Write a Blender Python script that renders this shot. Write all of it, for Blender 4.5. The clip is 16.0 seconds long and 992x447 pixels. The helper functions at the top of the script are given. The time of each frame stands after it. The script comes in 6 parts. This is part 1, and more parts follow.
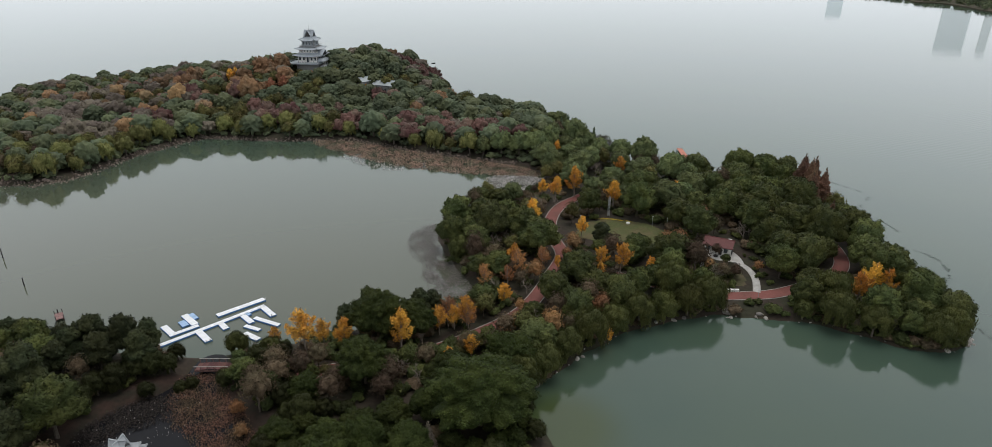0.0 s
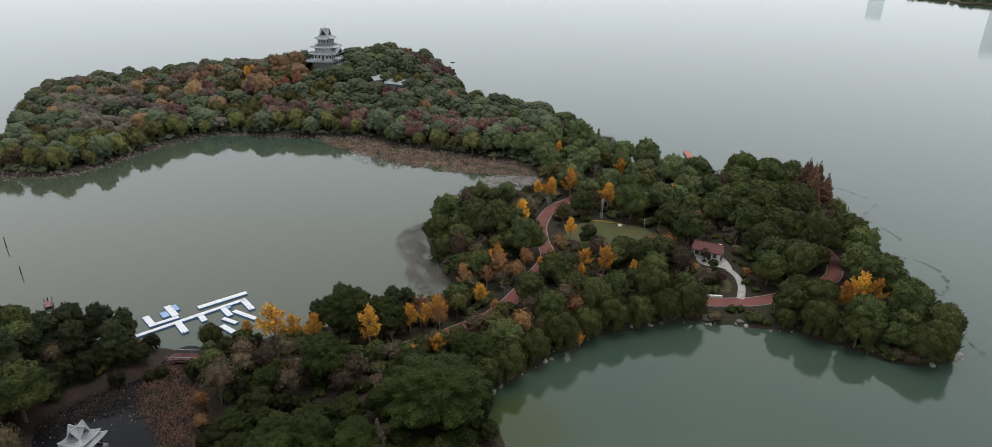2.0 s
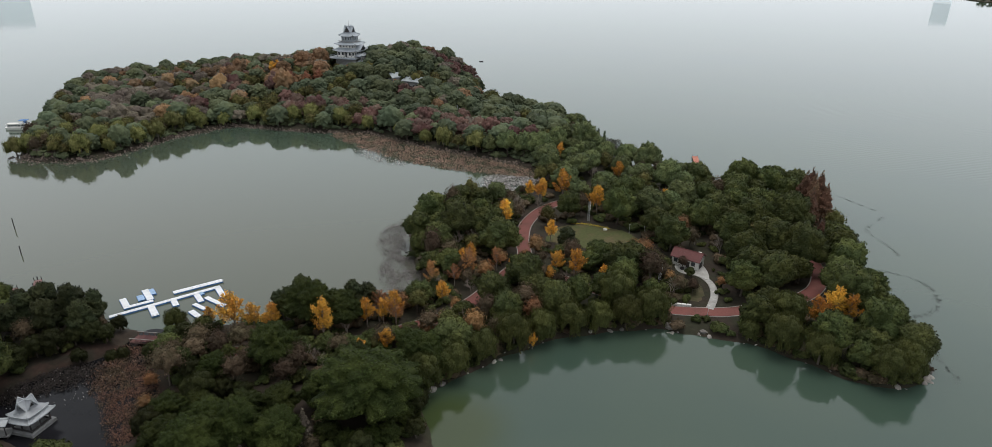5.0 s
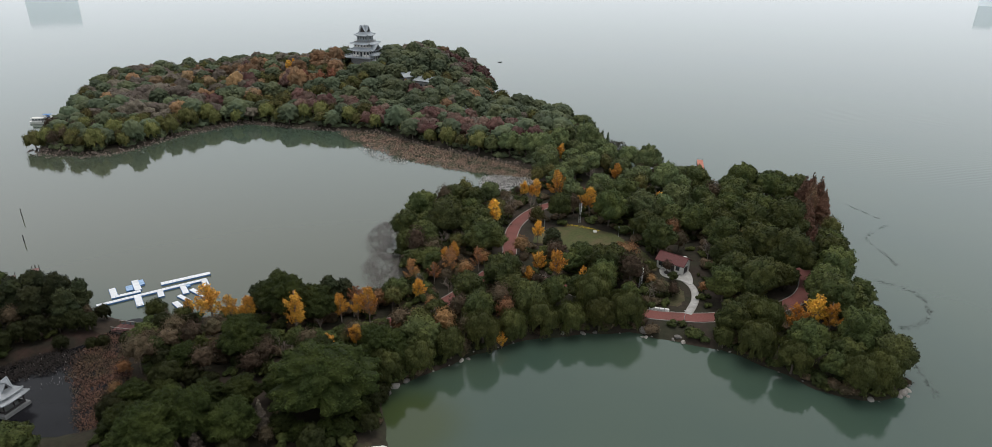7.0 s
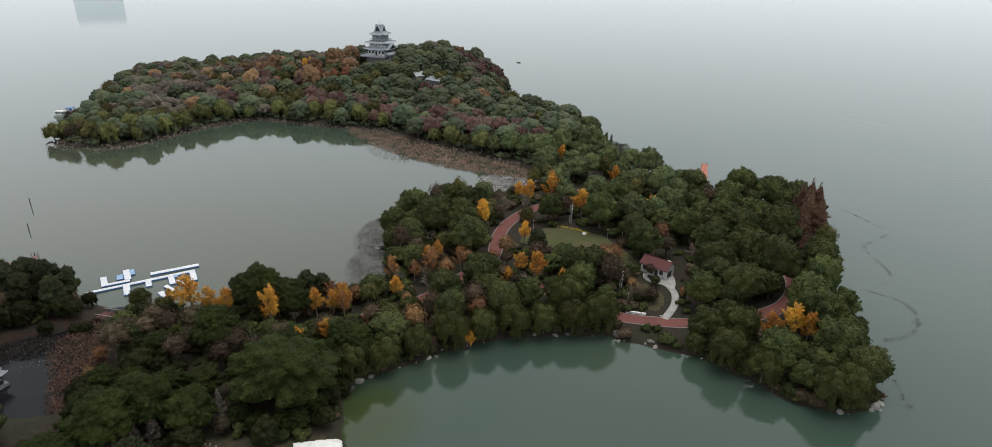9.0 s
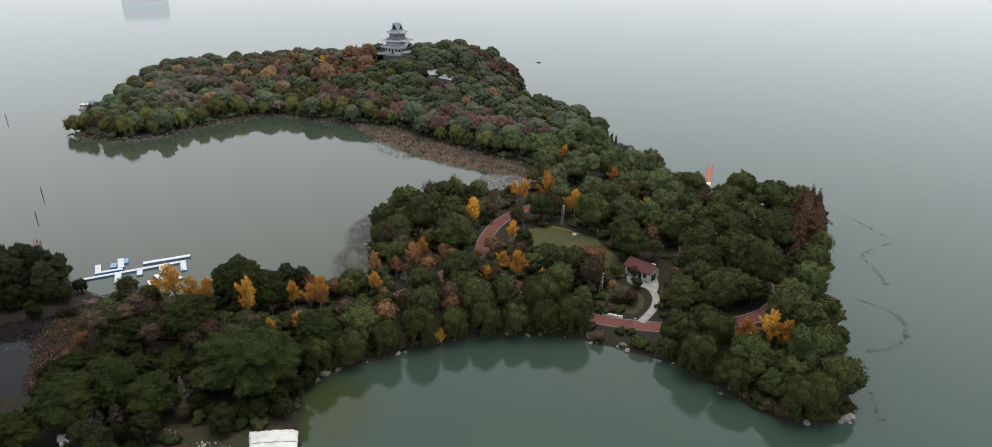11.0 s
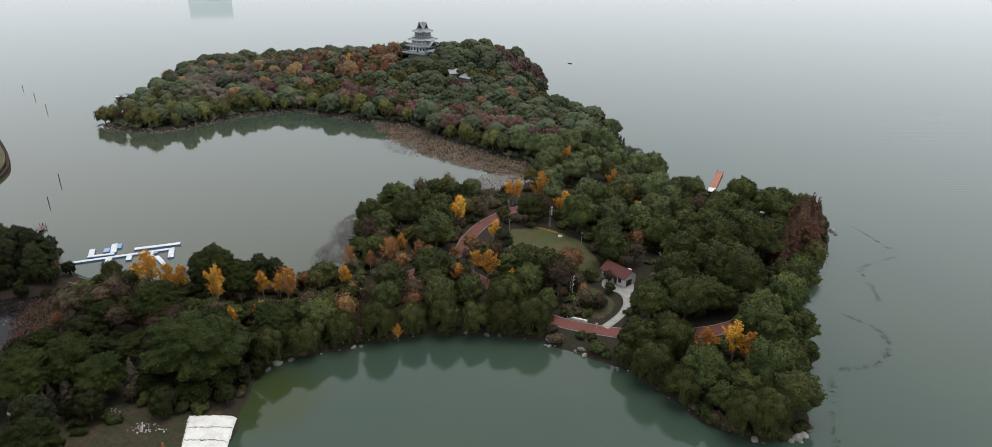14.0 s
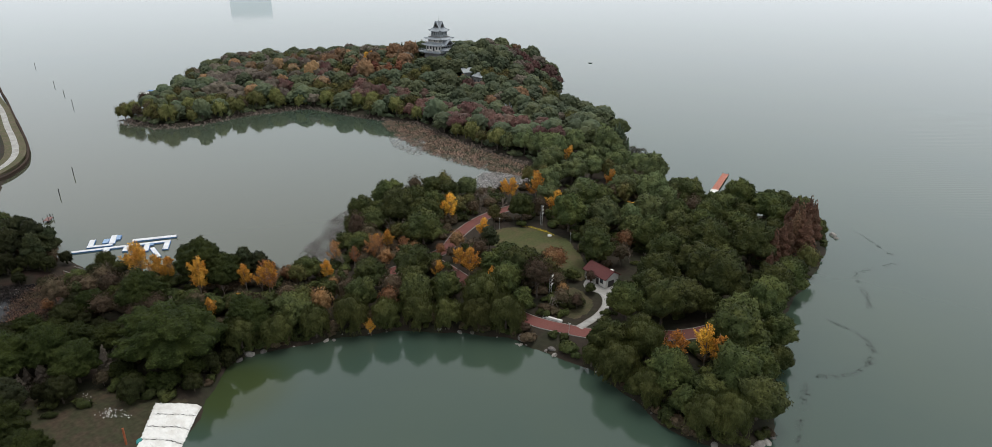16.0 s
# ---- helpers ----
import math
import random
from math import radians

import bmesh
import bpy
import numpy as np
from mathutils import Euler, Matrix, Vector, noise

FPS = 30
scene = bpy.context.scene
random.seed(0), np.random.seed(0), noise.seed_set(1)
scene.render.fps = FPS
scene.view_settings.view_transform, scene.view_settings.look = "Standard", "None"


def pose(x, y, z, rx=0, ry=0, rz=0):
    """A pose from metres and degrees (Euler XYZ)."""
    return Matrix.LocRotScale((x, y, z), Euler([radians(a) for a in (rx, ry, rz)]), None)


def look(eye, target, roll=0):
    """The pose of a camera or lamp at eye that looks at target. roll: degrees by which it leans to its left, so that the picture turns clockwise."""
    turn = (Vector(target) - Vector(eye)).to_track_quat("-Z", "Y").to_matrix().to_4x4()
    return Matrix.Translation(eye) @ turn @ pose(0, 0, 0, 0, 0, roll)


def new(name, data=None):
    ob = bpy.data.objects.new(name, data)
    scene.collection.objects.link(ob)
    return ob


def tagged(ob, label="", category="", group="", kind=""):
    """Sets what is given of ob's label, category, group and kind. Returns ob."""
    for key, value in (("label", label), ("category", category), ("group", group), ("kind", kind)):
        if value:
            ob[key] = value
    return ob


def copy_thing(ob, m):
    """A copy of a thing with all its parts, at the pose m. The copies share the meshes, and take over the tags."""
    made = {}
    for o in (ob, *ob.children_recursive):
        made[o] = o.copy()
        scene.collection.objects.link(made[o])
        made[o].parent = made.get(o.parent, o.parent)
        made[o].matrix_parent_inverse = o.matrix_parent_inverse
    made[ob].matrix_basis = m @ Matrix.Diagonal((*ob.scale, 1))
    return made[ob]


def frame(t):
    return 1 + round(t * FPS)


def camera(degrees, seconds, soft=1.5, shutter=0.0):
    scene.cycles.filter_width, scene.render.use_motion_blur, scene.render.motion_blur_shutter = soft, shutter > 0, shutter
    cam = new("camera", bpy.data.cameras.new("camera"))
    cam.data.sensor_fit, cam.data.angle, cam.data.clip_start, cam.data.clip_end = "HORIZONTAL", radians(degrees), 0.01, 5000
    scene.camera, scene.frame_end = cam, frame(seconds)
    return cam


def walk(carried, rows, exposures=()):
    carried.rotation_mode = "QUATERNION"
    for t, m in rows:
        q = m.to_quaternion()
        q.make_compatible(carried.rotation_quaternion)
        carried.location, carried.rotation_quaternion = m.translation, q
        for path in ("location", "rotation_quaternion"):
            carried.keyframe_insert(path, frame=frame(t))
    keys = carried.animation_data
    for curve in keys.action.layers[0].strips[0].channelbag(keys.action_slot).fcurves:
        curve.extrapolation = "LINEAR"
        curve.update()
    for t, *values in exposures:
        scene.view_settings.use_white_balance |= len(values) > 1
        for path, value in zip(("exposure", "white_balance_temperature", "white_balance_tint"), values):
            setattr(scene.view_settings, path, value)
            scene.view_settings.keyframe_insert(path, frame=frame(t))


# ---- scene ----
cam = camera(75.1, 16.0, soft=0.75)
PATH = [
    (0, (1.119, -1.138, 90.176), (1.086, 0.707, 89.406), 0.3),
    (0.5, (4.798, -0.904, 90.153), (4.741, 0.941, 89.382), 0.3),
    (1, (8.522, -0.673, 90.126), (8.439, 1.17, 89.355), 0.3),
    (1.5, (12.27, -0.396, 90.094), (12.162, 1.447, 89.322), 0.3),
    (2, (15.977, 0.032, 90.033), (15.844, 1.873, 89.262), 0.3),
    (2.5, (19.672, 0.433, 90.01), (19.515, 2.271, 89.239), 0.4),
    (3, (23.375, 0.815, 90.015), (23.194, 2.651, 89.243), 0.4),
    (3.5, (27.126, 1.175, 90.035), (26.92, 3.009, 89.263), 0.4),
    (4, (30.862, 1.576, 90.055), (30.631, 3.406, 89.283), 0.5),
    (6.5, (49.154, 4.187, 90.126), (48.803, 5.999, 89.354), 0.7),
    (7, (52.737, 4.78, 90.126), (52.362, 6.586, 89.355), 0.7),
    (7.5, (56.304, 5.452, 90.128), (55.906, 7.254, 89.357), 0.8),
    (8, (59.829, 6.193, 90.124), (59.408, 7.99, 89.352), 0.8),
    (8.5, (63.379, 6.992, 90.132), (62.934, 8.783, 89.361), 0.8),
    (9, (66.971, 7.854, 90.137), (66.502, 9.639, 89.366), 0.9),
    (11.5, (84.735, 13.135, 89.92), (84.144, 14.883, 89.148), 1.0),
    (12, (88.205, 14.391, 89.853), (87.59, 16.131, 89.082), 1.0),
    (12.5, (91.615, 15.758, 89.737), (90.976, 17.489, 88.966), 1.1),
    (13, (94.97, 17.275, 89.586), (94.307, 18.997, 88.814), 1.1),
    (13.5, (98.304, 18.901, 89.446), (97.617, 20.613, 88.674), 1.1),
    (14, (101.645, 20.568, 89.329), (100.933, 22.27, 88.557), 1.1),
    (14.5, (104.994, 22.203, 89.222), (104.259, 23.895, 88.45), 1.0),
    (15, (108.369, 23.762, 89.124), (107.608, 25.443, 88.351), 1.0),
    (15.5, (111.844, 25.261, 89.055), (111.059, 26.931, 88.282), 0.9),
    (16, (115.337, 26.755, 89.032), (114.529, 28.413, 88.258), 0.8),
]
walk(cam, [(t, look(eye, target, roll)) for t, eye, target, roll in PATH])

# ---- daylight: a bright, even overcast ----
SUN_ELEV, SUN_ROT = 78.0, 20.0
world = bpy.data.worlds.new("overcast")
scene.world = world
world.use_nodes = True
wn, wl = world.node_tree.nodes, world.node_tree.links
sky = wn.new("ShaderNodeTexSky")
sky.sky_type, sky.sun_disc = "NISHITA", False
sky.sun_elevation, sky.sun_rotation = radians(SUN_ELEV), radians(SUN_ROT)
sky.air_density, sky.dust_density, sky.ozone_density = 1.0, 6.0, 1.0
grey = wn.new("ShaderNodeHueSaturation")
grey.inputs["Saturation"].default_value = 0.12
# high cloud, with bright haze towards the horizon
up = wn.new("ShaderNodeTexCoord")
axis = wn.new("ShaderNodeSeparateXYZ")
rise = wn.new("ShaderNodeMapRange")
rise.interpolation_type = "SMOOTHSTEP"
rise.inputs["From Min"].default_value, rise.inputs["From Max"].default_value = 0.28, 0.9
haze = wn.new("ShaderNodeMix")
haze.data_type = "RGBA"
haze.inputs["A"].default_value, haze.inputs["B"].default_value = (9.66, 10.3, 10.85, 1), (3.68, 3.82, 4.02, 1)
cloud = wn.new("ShaderNodeMix")
cloud.data_type = "RGBA"
cloud.inputs["Factor"].default_value = 0.88
wl.new(up.outputs["Generated"], axis.inputs["Vector"])
wl.new(axis.outputs["Z"], rise.inputs["Value"])
wl.new(rise.outputs["Result"], haze.inputs["Factor"])
# the cloud is brighter round the hidden sun
glow, glow_rise, veil = wn.new("ShaderNodeVectorMath"), wn.new("ShaderNodeMapRange"), wn.new("ShaderNodeMix")
glow.operation, veil.data_type = "DOT_PRODUCT", "RGBA"
glow.inputs[1].default_value = (math.sin(radians(SUN_ROT)) * math.cos(radians(SUN_ELEV)), math.cos(radians(SUN_ROT)) * math.cos(radians(SUN_ELEV)), math.sin(radians(SUN_ELEV)))
glow_rise.interpolation_type = "SMOOTHSTEP"
glow_rise.inputs["From Min"].default_value, glow_rise.inputs["From Max"].default_value = 0.74, 0.99
veil.inputs["B"].default_value = (9.4, 9.5, 9.6, 1)
wl.new(up.outputs["Generated"], glow.inputs[0])
wl.new(glow.outputs["Value"], glow_rise.inputs["Value"])
wl.new(glow_rise.outputs["Result"], veil.inputs["Factor"])
wl.new(haze.outputs["Result"], veil.inputs["A"])
wl.new(veil.outputs["Result"], cloud.inputs["B"])
wl.new(sky.outputs["Color"], grey.inputs["Color"])
wl.new(grey.outputs["Color"], cloud.inputs["A"])
wl.new(cloud.outputs["Result"], wn["Background"].inputs["Color"])
wn["Background"].inputs["Strength"].default_value = 0.11
sun = new("sun", bpy.data.lights.new("sun", "SUN"))
sun.data.energy, sun.data.angle, sun.data.color = 1.3, radians(35), (1.0, 0.97, 0.93)
sun.matrix_basis = pose(0, 0, 200, 90 - SUN_ELEV, 0, 180 - SUN_ROT)
scene.view_settings.exposure = 0.0


# ---- materials ----
def mat(name, colour, rough=0.8, vary=0.15, size=1.0, bump=0.0, metal=0.0, second=None, second_size=8.0, island=0.0,
        piece=0.0, thin=0.0, spec=0.3, cut=(0.42, 0.62)):
    """A surface: its colour, grain of about `size` metres, and patches of a second colour of about second_size metres."""
    m = bpy.data.materials.new(name)
    m.use_nodes = True
    n, l = m.node_tree.nodes, m.node_tree.links
    b = n["Principled BSDF"]
    b.inputs["Roughness"].default_value, b.inputs["Metallic"].default_value = rough, metal
    b.inputs["Specular IOR Level"].default_value = spec
    place = n.new("ShaderNodeNewGeometry")

    def cloud_of(metres, detail=4):
        t = n.new("ShaderNodeTexNoise")
        t.inputs["Scale"].default_value, t.inputs["Detail"].default_value = 1.0 / metres, detail
        l.new(place.outputs["Position"], t.inputs["Vector"])
        return t.outputs["Fac"]

    def mixed(fac, a, bb, kind="MIX"):
        x = n.new("ShaderNodeMix")
        x.data_type, x.blend_type = "RGBA", kind
        for s, v in (("Factor", fac), ("A", a), ("B", bb)):
            if isinstance(v, tuple):
                x.inputs[s].default_value = (*v, 1)
            elif isinstance(v, float):
                x.inputs[s].default_value = v
            else:
                l.new(v, x.inputs[s])
        return x.outputs["Result"]

    def ramp(fac, lo, hi, a=0.0, z=1.0):
        r = n.new("ShaderNodeMapRange")
        for s, v in (("From Min", lo), ("From Max", hi), ("To Min", a), ("To Max", z)):
            r.inputs[s].default_value = v
        l.new(fac, r.inputs["Value"])
        return r.outputs["Result"]

    col = tuple(colour)
    if second:
        col = mixed(ramp(cloud_of(second_size), *cut), col, tuple(second))
    grain = cloud_of(size)
    hsv = n.new("ShaderNodeHueSaturation")
    if isinstance(col, tuple):
        hsv.inputs["Color"].default_value = (*col, 1)
    else:
        l.new(col, hsv.inputs["Color"])
    value = ramp(grain, 0.25, 0.75, 1 - vary, 1 + vary)
    for amount, source in ((island, place.outputs["Random Per Island"]), (piece, None)):
        if amount:
            if source is None:
                info = n.new("ShaderNodeObjectInfo")
                source = info.outputs["Random"]
                l.new(ramp(source, 0, 1, 0.495 - amount * 0.04, 0.495 + amount * 0.03), hsv.inputs["Hue"])
            k = n.new("ShaderNodeMath")
            k.operation = "MULTIPLY"
            l.new(value, k.inputs[0])
            l.new(ramp(source, 0, 1, 1 - amount, 1 + amount), k.inputs[1])
            value = k.outputs[0]
    l.new(value, hsv.inputs["Value"])
    l.new(hsv.outputs["Color"], b.inputs["Base Color"])
    if bump:
        bp = n.new("ShaderNodeBump")
        bp.inputs["Strength"].default_value, bp.inputs["Distance"].default_value = 0.6, bump
        l.new(grain, bp.inputs["Height"])
        l.new(bp.outputs["Normal"], b.inputs["Normal"])
    if thin:
        tr, mx = n.new("ShaderNodeBsdfTranslucent"), n.new("ShaderNodeMixShader")
        l.new(hsv.outputs["Color"], tr.inputs["Color"])
        mx.inputs[0].default_value = thin
        l.new(b.outputs[0], mx.inputs[1])
        l.new(tr.outputs[0], mx.inputs[2])
        l.new(mx.outputs[0], n["Material Output"].inputs["Surface"])
    return m


def leaf(name, colour, second=None, island=0.6, piece=0.3, patch=5.0, clump=0.7, relief=0.42):
    """Foliage: its colour, drifts of a second one, and the relief of leaf sprays of about `clump` metres."""
    m = mat(name, colour, 0.6, 0.22, clump * 0.8, second=second, second_size=patch, island=island, piece=piece, thin=0.08, spec=0.1)
    n, l = m.node_tree.nodes, m.node_tree.links
    place = n.new("ShaderNodeNewGeometry")
    cells, fine, total = n.new("ShaderNodeTexVoronoi"), n.new("ShaderNodeTexNoise"), n.new("ShaderNodeMath")
    cells.feature = "SMOOTH_F1"
    cells.inputs["Scale"].default_value, cells.inputs["Smoothness"].default_value = 1 / clump, 0.35
    fine.inputs["Scale"].default_value, fine.inputs["Detail"].default_value = 3.2 / clump, 3
    total.operation = "MULTIPLY_ADD"
    total.inputs[1].default_value = -1.0
    bp = n.new("ShaderNodeBump")
    bp.inputs["Strength"].default_value, bp.inputs["Distance"].default_value = 0.85, relief
    l.new(place.outputs["Position"], cells.inputs["Vector"])
    l.new(place.outputs["Position"], fine.inputs["Vector"])
    l.new(cells.outputs["Distance"], total.inputs[0])
    l.new(fine.outputs["Fac"], total.inputs[2])
    l.new(total.outputs[0], bp.inputs["Height"])
    l.new(bp.outputs["Normal"], n["Principled BSDF"].inputs["Normal"])
    return m


M = {
    # far leaf colours lightened and greyed, so distance haze sits in the base colour
    "camphor_far": leaf("hazed hill tree leaves", (0.077, 0.101, 0.060), (0.108, 0.126, 0.064), 0.25, 0.3, 13.0, 1.6, 0.22),
    "brown_far": leaf("hazed hill withered leaves", (0.108, 0.088, 0.073), (0.122, 0.106, 0.077), 0.25, 0.25, 11.0, 1.0, 0.25),
    "orange_far": leaf("hazed hill orange leaves", (0.235, 0.145, 0.072), (0.165, 0.118, 0.066), 0.35, 0.3, 9.0, 1.0, 0.25),
    "scarlet": leaf("scarlet leaves", (0.23, 0.090, 0.058), (0.22, 0.105, 0.055), 0.3, 0.3, 5.0, 1.0, 0.25),
    "camphor": leaf("camphor leaves", (0.038, 0.050, 0.017), (0.063, 0.072, 0.022)),
    "camphor_near": leaf("fine dark camphor leaves", (0.028, 0.039, 0.010), (0.045, 0.057, 0.014), 0.3, 0.25, 5.0, 0.42, 0.25),
    "camphor_light": leaf("light evergreen leaves", (0.054, 0.066, 0.024), (0.076, 0.086, 0.028)),
    # camphor leaves made paler and bluer, with haze put into the colour
    "camphor_hazed": leaf("hazy evergreen leaves", (0.057, 0.074, 0.032), (0.084, 0.099, 0.039)),
    "green": leaf("yellowing leaves", (0.060, 0.062, 0.021), (0.088, 0.076, 0.027)),
    "willow_dark": leaf("dark willow leaves", (0.029, 0.034, 0.012), (0.041, 0.046, 0.015), 0.35, 0.3),
    "willow": leaf("willow leaves", (0.062, 0.072, 0.023), (0.088, 0.095, 0.029), 0.3, 0.3),
    # yellow-green willow, brightened further by haze mixed into its colour
    "willow_light": leaf("hazed turning willow leaves", (0.125, 0.136, 0.046), (0.170, 0.170, 0.058), 0.35, 0.3, 5.0, 1.0, 0.3),
    "ginkgo": leaf("ginkgo leaves", (0.74, 0.44, 0.070), (0.68, 0.34, 0.058), 0.35, 0.35),
    "amber": leaf("bronze ginkgo leaves", (0.40, 0.200, 0.075), (0.32, 0.160, 0.075), 0.4, 0.3),
    "orange": leaf("orange leaves", (0.26, 0.140, 0.060), (0.190, 0.120, 0.060), 0.4, 0.3),
    # crimson lifted and dulled as well, for the haze over the hill
    "maple": leaf("crimson leaves", (0.108, 0.057, 0.048), (0.112, 0.078, 0.060), 0.25, 0.3, 9.0, 1.0, 0.25),
    "brown": leaf("withered leaves", (0.092, 0.066, 0.042), (0.070, 0.057, 0.034), 0.35, 0.35),
    "rust": leaf("rust needles", (0.185, 0.104, 0.064), (0.150, 0.096, 0.058), 0.3, 0.3),
    "pine": leaf("pine needles", (0.020, 0.026, 0.012), (0.030, 0.034, 0.014)),
    "flooded": leaf("grey willow leaves", (0.105, 0.105, 0.078), (0.080, 0.078, 0.058), 0.4, 0.3),
    "bark": mat("bark", (0.10, 0.082, 0.066), 0.9, 0.3, 0.4),
    "pale_bark": mat("pale bark", (0.24, 0.20, 0.17), 0.9, 0.25, 0.4),
    "asphalt": mat("red asphalt", (0.180, 0.066, 0.056), 0.85, 0.15, 0.5, second=(0.14, 0.058, 0.048), second_size=6.0),
    "kerb": mat("kerb stone", (0.31, 0.29, 0.27), 0.8, 0.15, 0.6),
    "paving": mat("pale paving", (0.40, 0.39, 0.37), 0.75, 0.15, 0.8, second=(0.31, 0.30, 0.28), second_size=3.0),
    "rock": mat("shore rock", (0.22, 0.205, 0.185), 0.85, 0.3, 0.7, bump=0.1, piece=0.5),
    "white": mat("white wall paint", (0.76, 0.75, 0.72), 0.7, 0.06, 0.9, second=(0.66, 0.65, 0.62), second_size=2.5),
    "roof": mat("dark red roof sheet", (0.115, 0.035, 0.033), 0.6, 0.12, 0.8),
    "grey_tile": mat("grey roof tile", (0.36, 0.39, 0.42), 0.55, 0.12, 0.5, second=(0.30, 0.33, 0.36), second_size=4.0),
    "dark": mat("dark joinery", (0.055, 0.05, 0.05), 0.6, 0.1, 0.5),
    "glass": mat("window glass", (0.05, 0.06, 0.07), 0.15, 0.05, 1.0, spec=0.6),
    "float_white": mat("white float deck", (0.72, 0.73, 0.75), 0.55, 0.06, 0.6, piece=0.06),
    "float_blue": mat("blue float deck", (0.10, 0.20, 0.44), 0.55, 0.08, 0.6, piece=0.1),
    "wood": mat("weathered wood", (0.17, 0.10, 0.085), 0.8, 0.2, 0.5, piece=0.15),
    "steel": mat("pale steel", (0.45, 0.46, 0.46), 0.5, 0.1, 0.5),
}


def water_material():
    m = bpy.data.materials.new("lake water")
    m.use_nodes = True
    n, l = m.node_tree.nodes, m.node_tree.links
    b = n["Principled BSDF"]
    b.inputs["Roughness"].default_value, b.inputs["IOR"].default_value = 0.05, 1.6
    g = n.new("ShaderNodeNewGeometry")
    t = n.new("ShaderNodeTexNoise")
    t.inputs["Scale"].default_value, t.inputs["Detail"].default_value = 1 / 45, 3
    l.new(g.outputs["Position"], t.inputs["Vector"])
    r = n.new("ShaderNodeValToRGB")
    r.color_ramp.elements[0].position, r.color_ramp.elements[0].color = 0.3, (0.041, 0.069, 0.054, 1)
    r.color_ramp.elements[1].position, r.color_ramp.elements[1].color = 0.7, (0.051, 0.077, 0.054, 1)
    l.new(t.outputs["Fac"], r.inputs["Fac"])
    # the back water behind the strip is siltier
    silt, back, axis_y = n.new("ShaderNodeMix"), n.new("ShaderNodeMapRange"), n.new("ShaderNodeSeparateXYZ")
    silt.data_type = "RGBA"
    silt.inputs["B"].default_value = (0.070, 0.077, 0.052, 1)
    back.inputs["From Min"].default_value, back.inputs["From Max"].default_value = 118, 150
    l.new(g.outputs["Position"], axis_y.inputs["Vector"])
    l.new(axis_y.outputs["Y"], back.inputs["Value"])
    inner, silted = n.new("ShaderNodeMapRange"), n.new("ShaderNodeMath")
    inner.inputs["From Min"].default_value, inner.inputs["From Max"].default_value = 34, -4
    silted.operation = "MULTIPLY"
    l.new(axis_y.outputs["X"], inner.inputs["Value"])
    l.new(inner.outputs["Result"], silted.inputs[0])
    l.new(back.outputs["Result"], silted.inputs[1])
    ahead, silt_part = n.new("ShaderNodeMapRange"), n.new("ShaderNodeMath")
    ahead.inputs["From Min"].default_value, ahead.inputs["From Max"].default_value = 350, 190
    silt_part.operation = "MULTIPLY"
    l.new(axis_y.outputs["Y"], ahead.inputs["Value"])
    l.new(silted.outputs[0], silt_part.inputs[0])
    l.new(ahead.outputs["Result"], silt_part.inputs[1])
    l.new(silt_part.outputs[0], silt.inputs["Factor"])
    l.new(r.outputs["Color"], silt.inputs["A"])
    # yellow-green tint in the shallow corner by the bank
    gap, near_bank, shallow_green = n.new("ShaderNodeVectorMath"), n.new("ShaderNodeMapRange"), n.new("ShaderNodeMix")
    gap.operation, shallow_green.data_type = "DISTANCE", "RGBA"
    gap.inputs[1].default_value = (13, 106, 0)
    near_bank.interpolation_type = "SMOOTHSTEP"
    near_bank.inputs["From Min"].default_value, near_bank.inputs["From Max"].default_value = 17, 5
    shallow_green.inputs["B"].default_value = (0.044, 0.062, 0.024, 1)
    l.new(g.outputs["Position"], gap.inputs[0])
    l.new(gap.outputs["Value"], near_bank.inputs["Value"])
    l.new(near_bank.outputs["Result"], shallow_green.inputs["Factor"])
    l.new(silt.outputs["Result"], shallow_green.inputs["A"])
    l.new(shallow_green.outputs["Result"], b.inputs["Base Color"])
    w = n.new("ShaderNodeTexNoise")
    w.inputs["Scale"].default_value, w.inputs["Detail"].default_value = 1.1, 3
    l.new(g.outputs["Position"], w.inputs["Vector"])
    bp = n.new("ShaderNodeBump")
    bp.inputs["Strength"].default_value, bp.inputs["Distance"].default_value = 0.15, 0.02
    l.new(w.outputs["Fac"], bp.inputs["Height"])
    # faint rows of ripples where the breeze touches the open lake
    turn = n.new("ShaderNodeMapping")
    turn.inputs["Rotation"].default_value = (0, 0, radians(62))
    rows = n.new("ShaderNodeTexWave")
    rows.inputs["Scale"].default_value, rows.inputs["Distortion"].default_value = 0.11, 5.0
    rows.inputs["Detail"].default_value, rows.inputs["Detail Scale"].default_value = 3.0, 0.4
    l.new(g.outputs["Position"], turn.inputs["Vector"])
    l.new(turn.outputs["Vector"], rows.inputs["Vector"])
    gust = n.new("ShaderNodeTexNoise")
    gust.inputs["Scale"].default_value = 1 / 70
    l.new(g.outputs["Position"], gust.inputs["Vector"])
    mask = n.new("ShaderNodeMapRange")
    for s, v in (("From Min", 0.45), ("From Max", 0.7), ("To Min", 0.0), ("To Max", 0.16)):
        mask.inputs[s].default_value = v
    l.new(gust.outputs["Fac"], mask.inputs["Value"])
    bq = n.new("ShaderNodeBump")
    bq.inputs["Distance"].default_value = 0.12
    east, where, both = n.new("ShaderNodeSeparateXYZ"), n.new("ShaderNodeMapRange"), n.new("ShaderNodeMath")
    where.inputs["From Min"].default_value, where.inputs["From Max"].default_value = 90, 190
    both.operation = "MULTIPLY"
    l.new(g.outputs["Position"], east.inputs["Vector"])
    l.new(east.outputs["X"], where.inputs["Value"])
    l.new(mask.outputs["Result"], both.inputs[0])
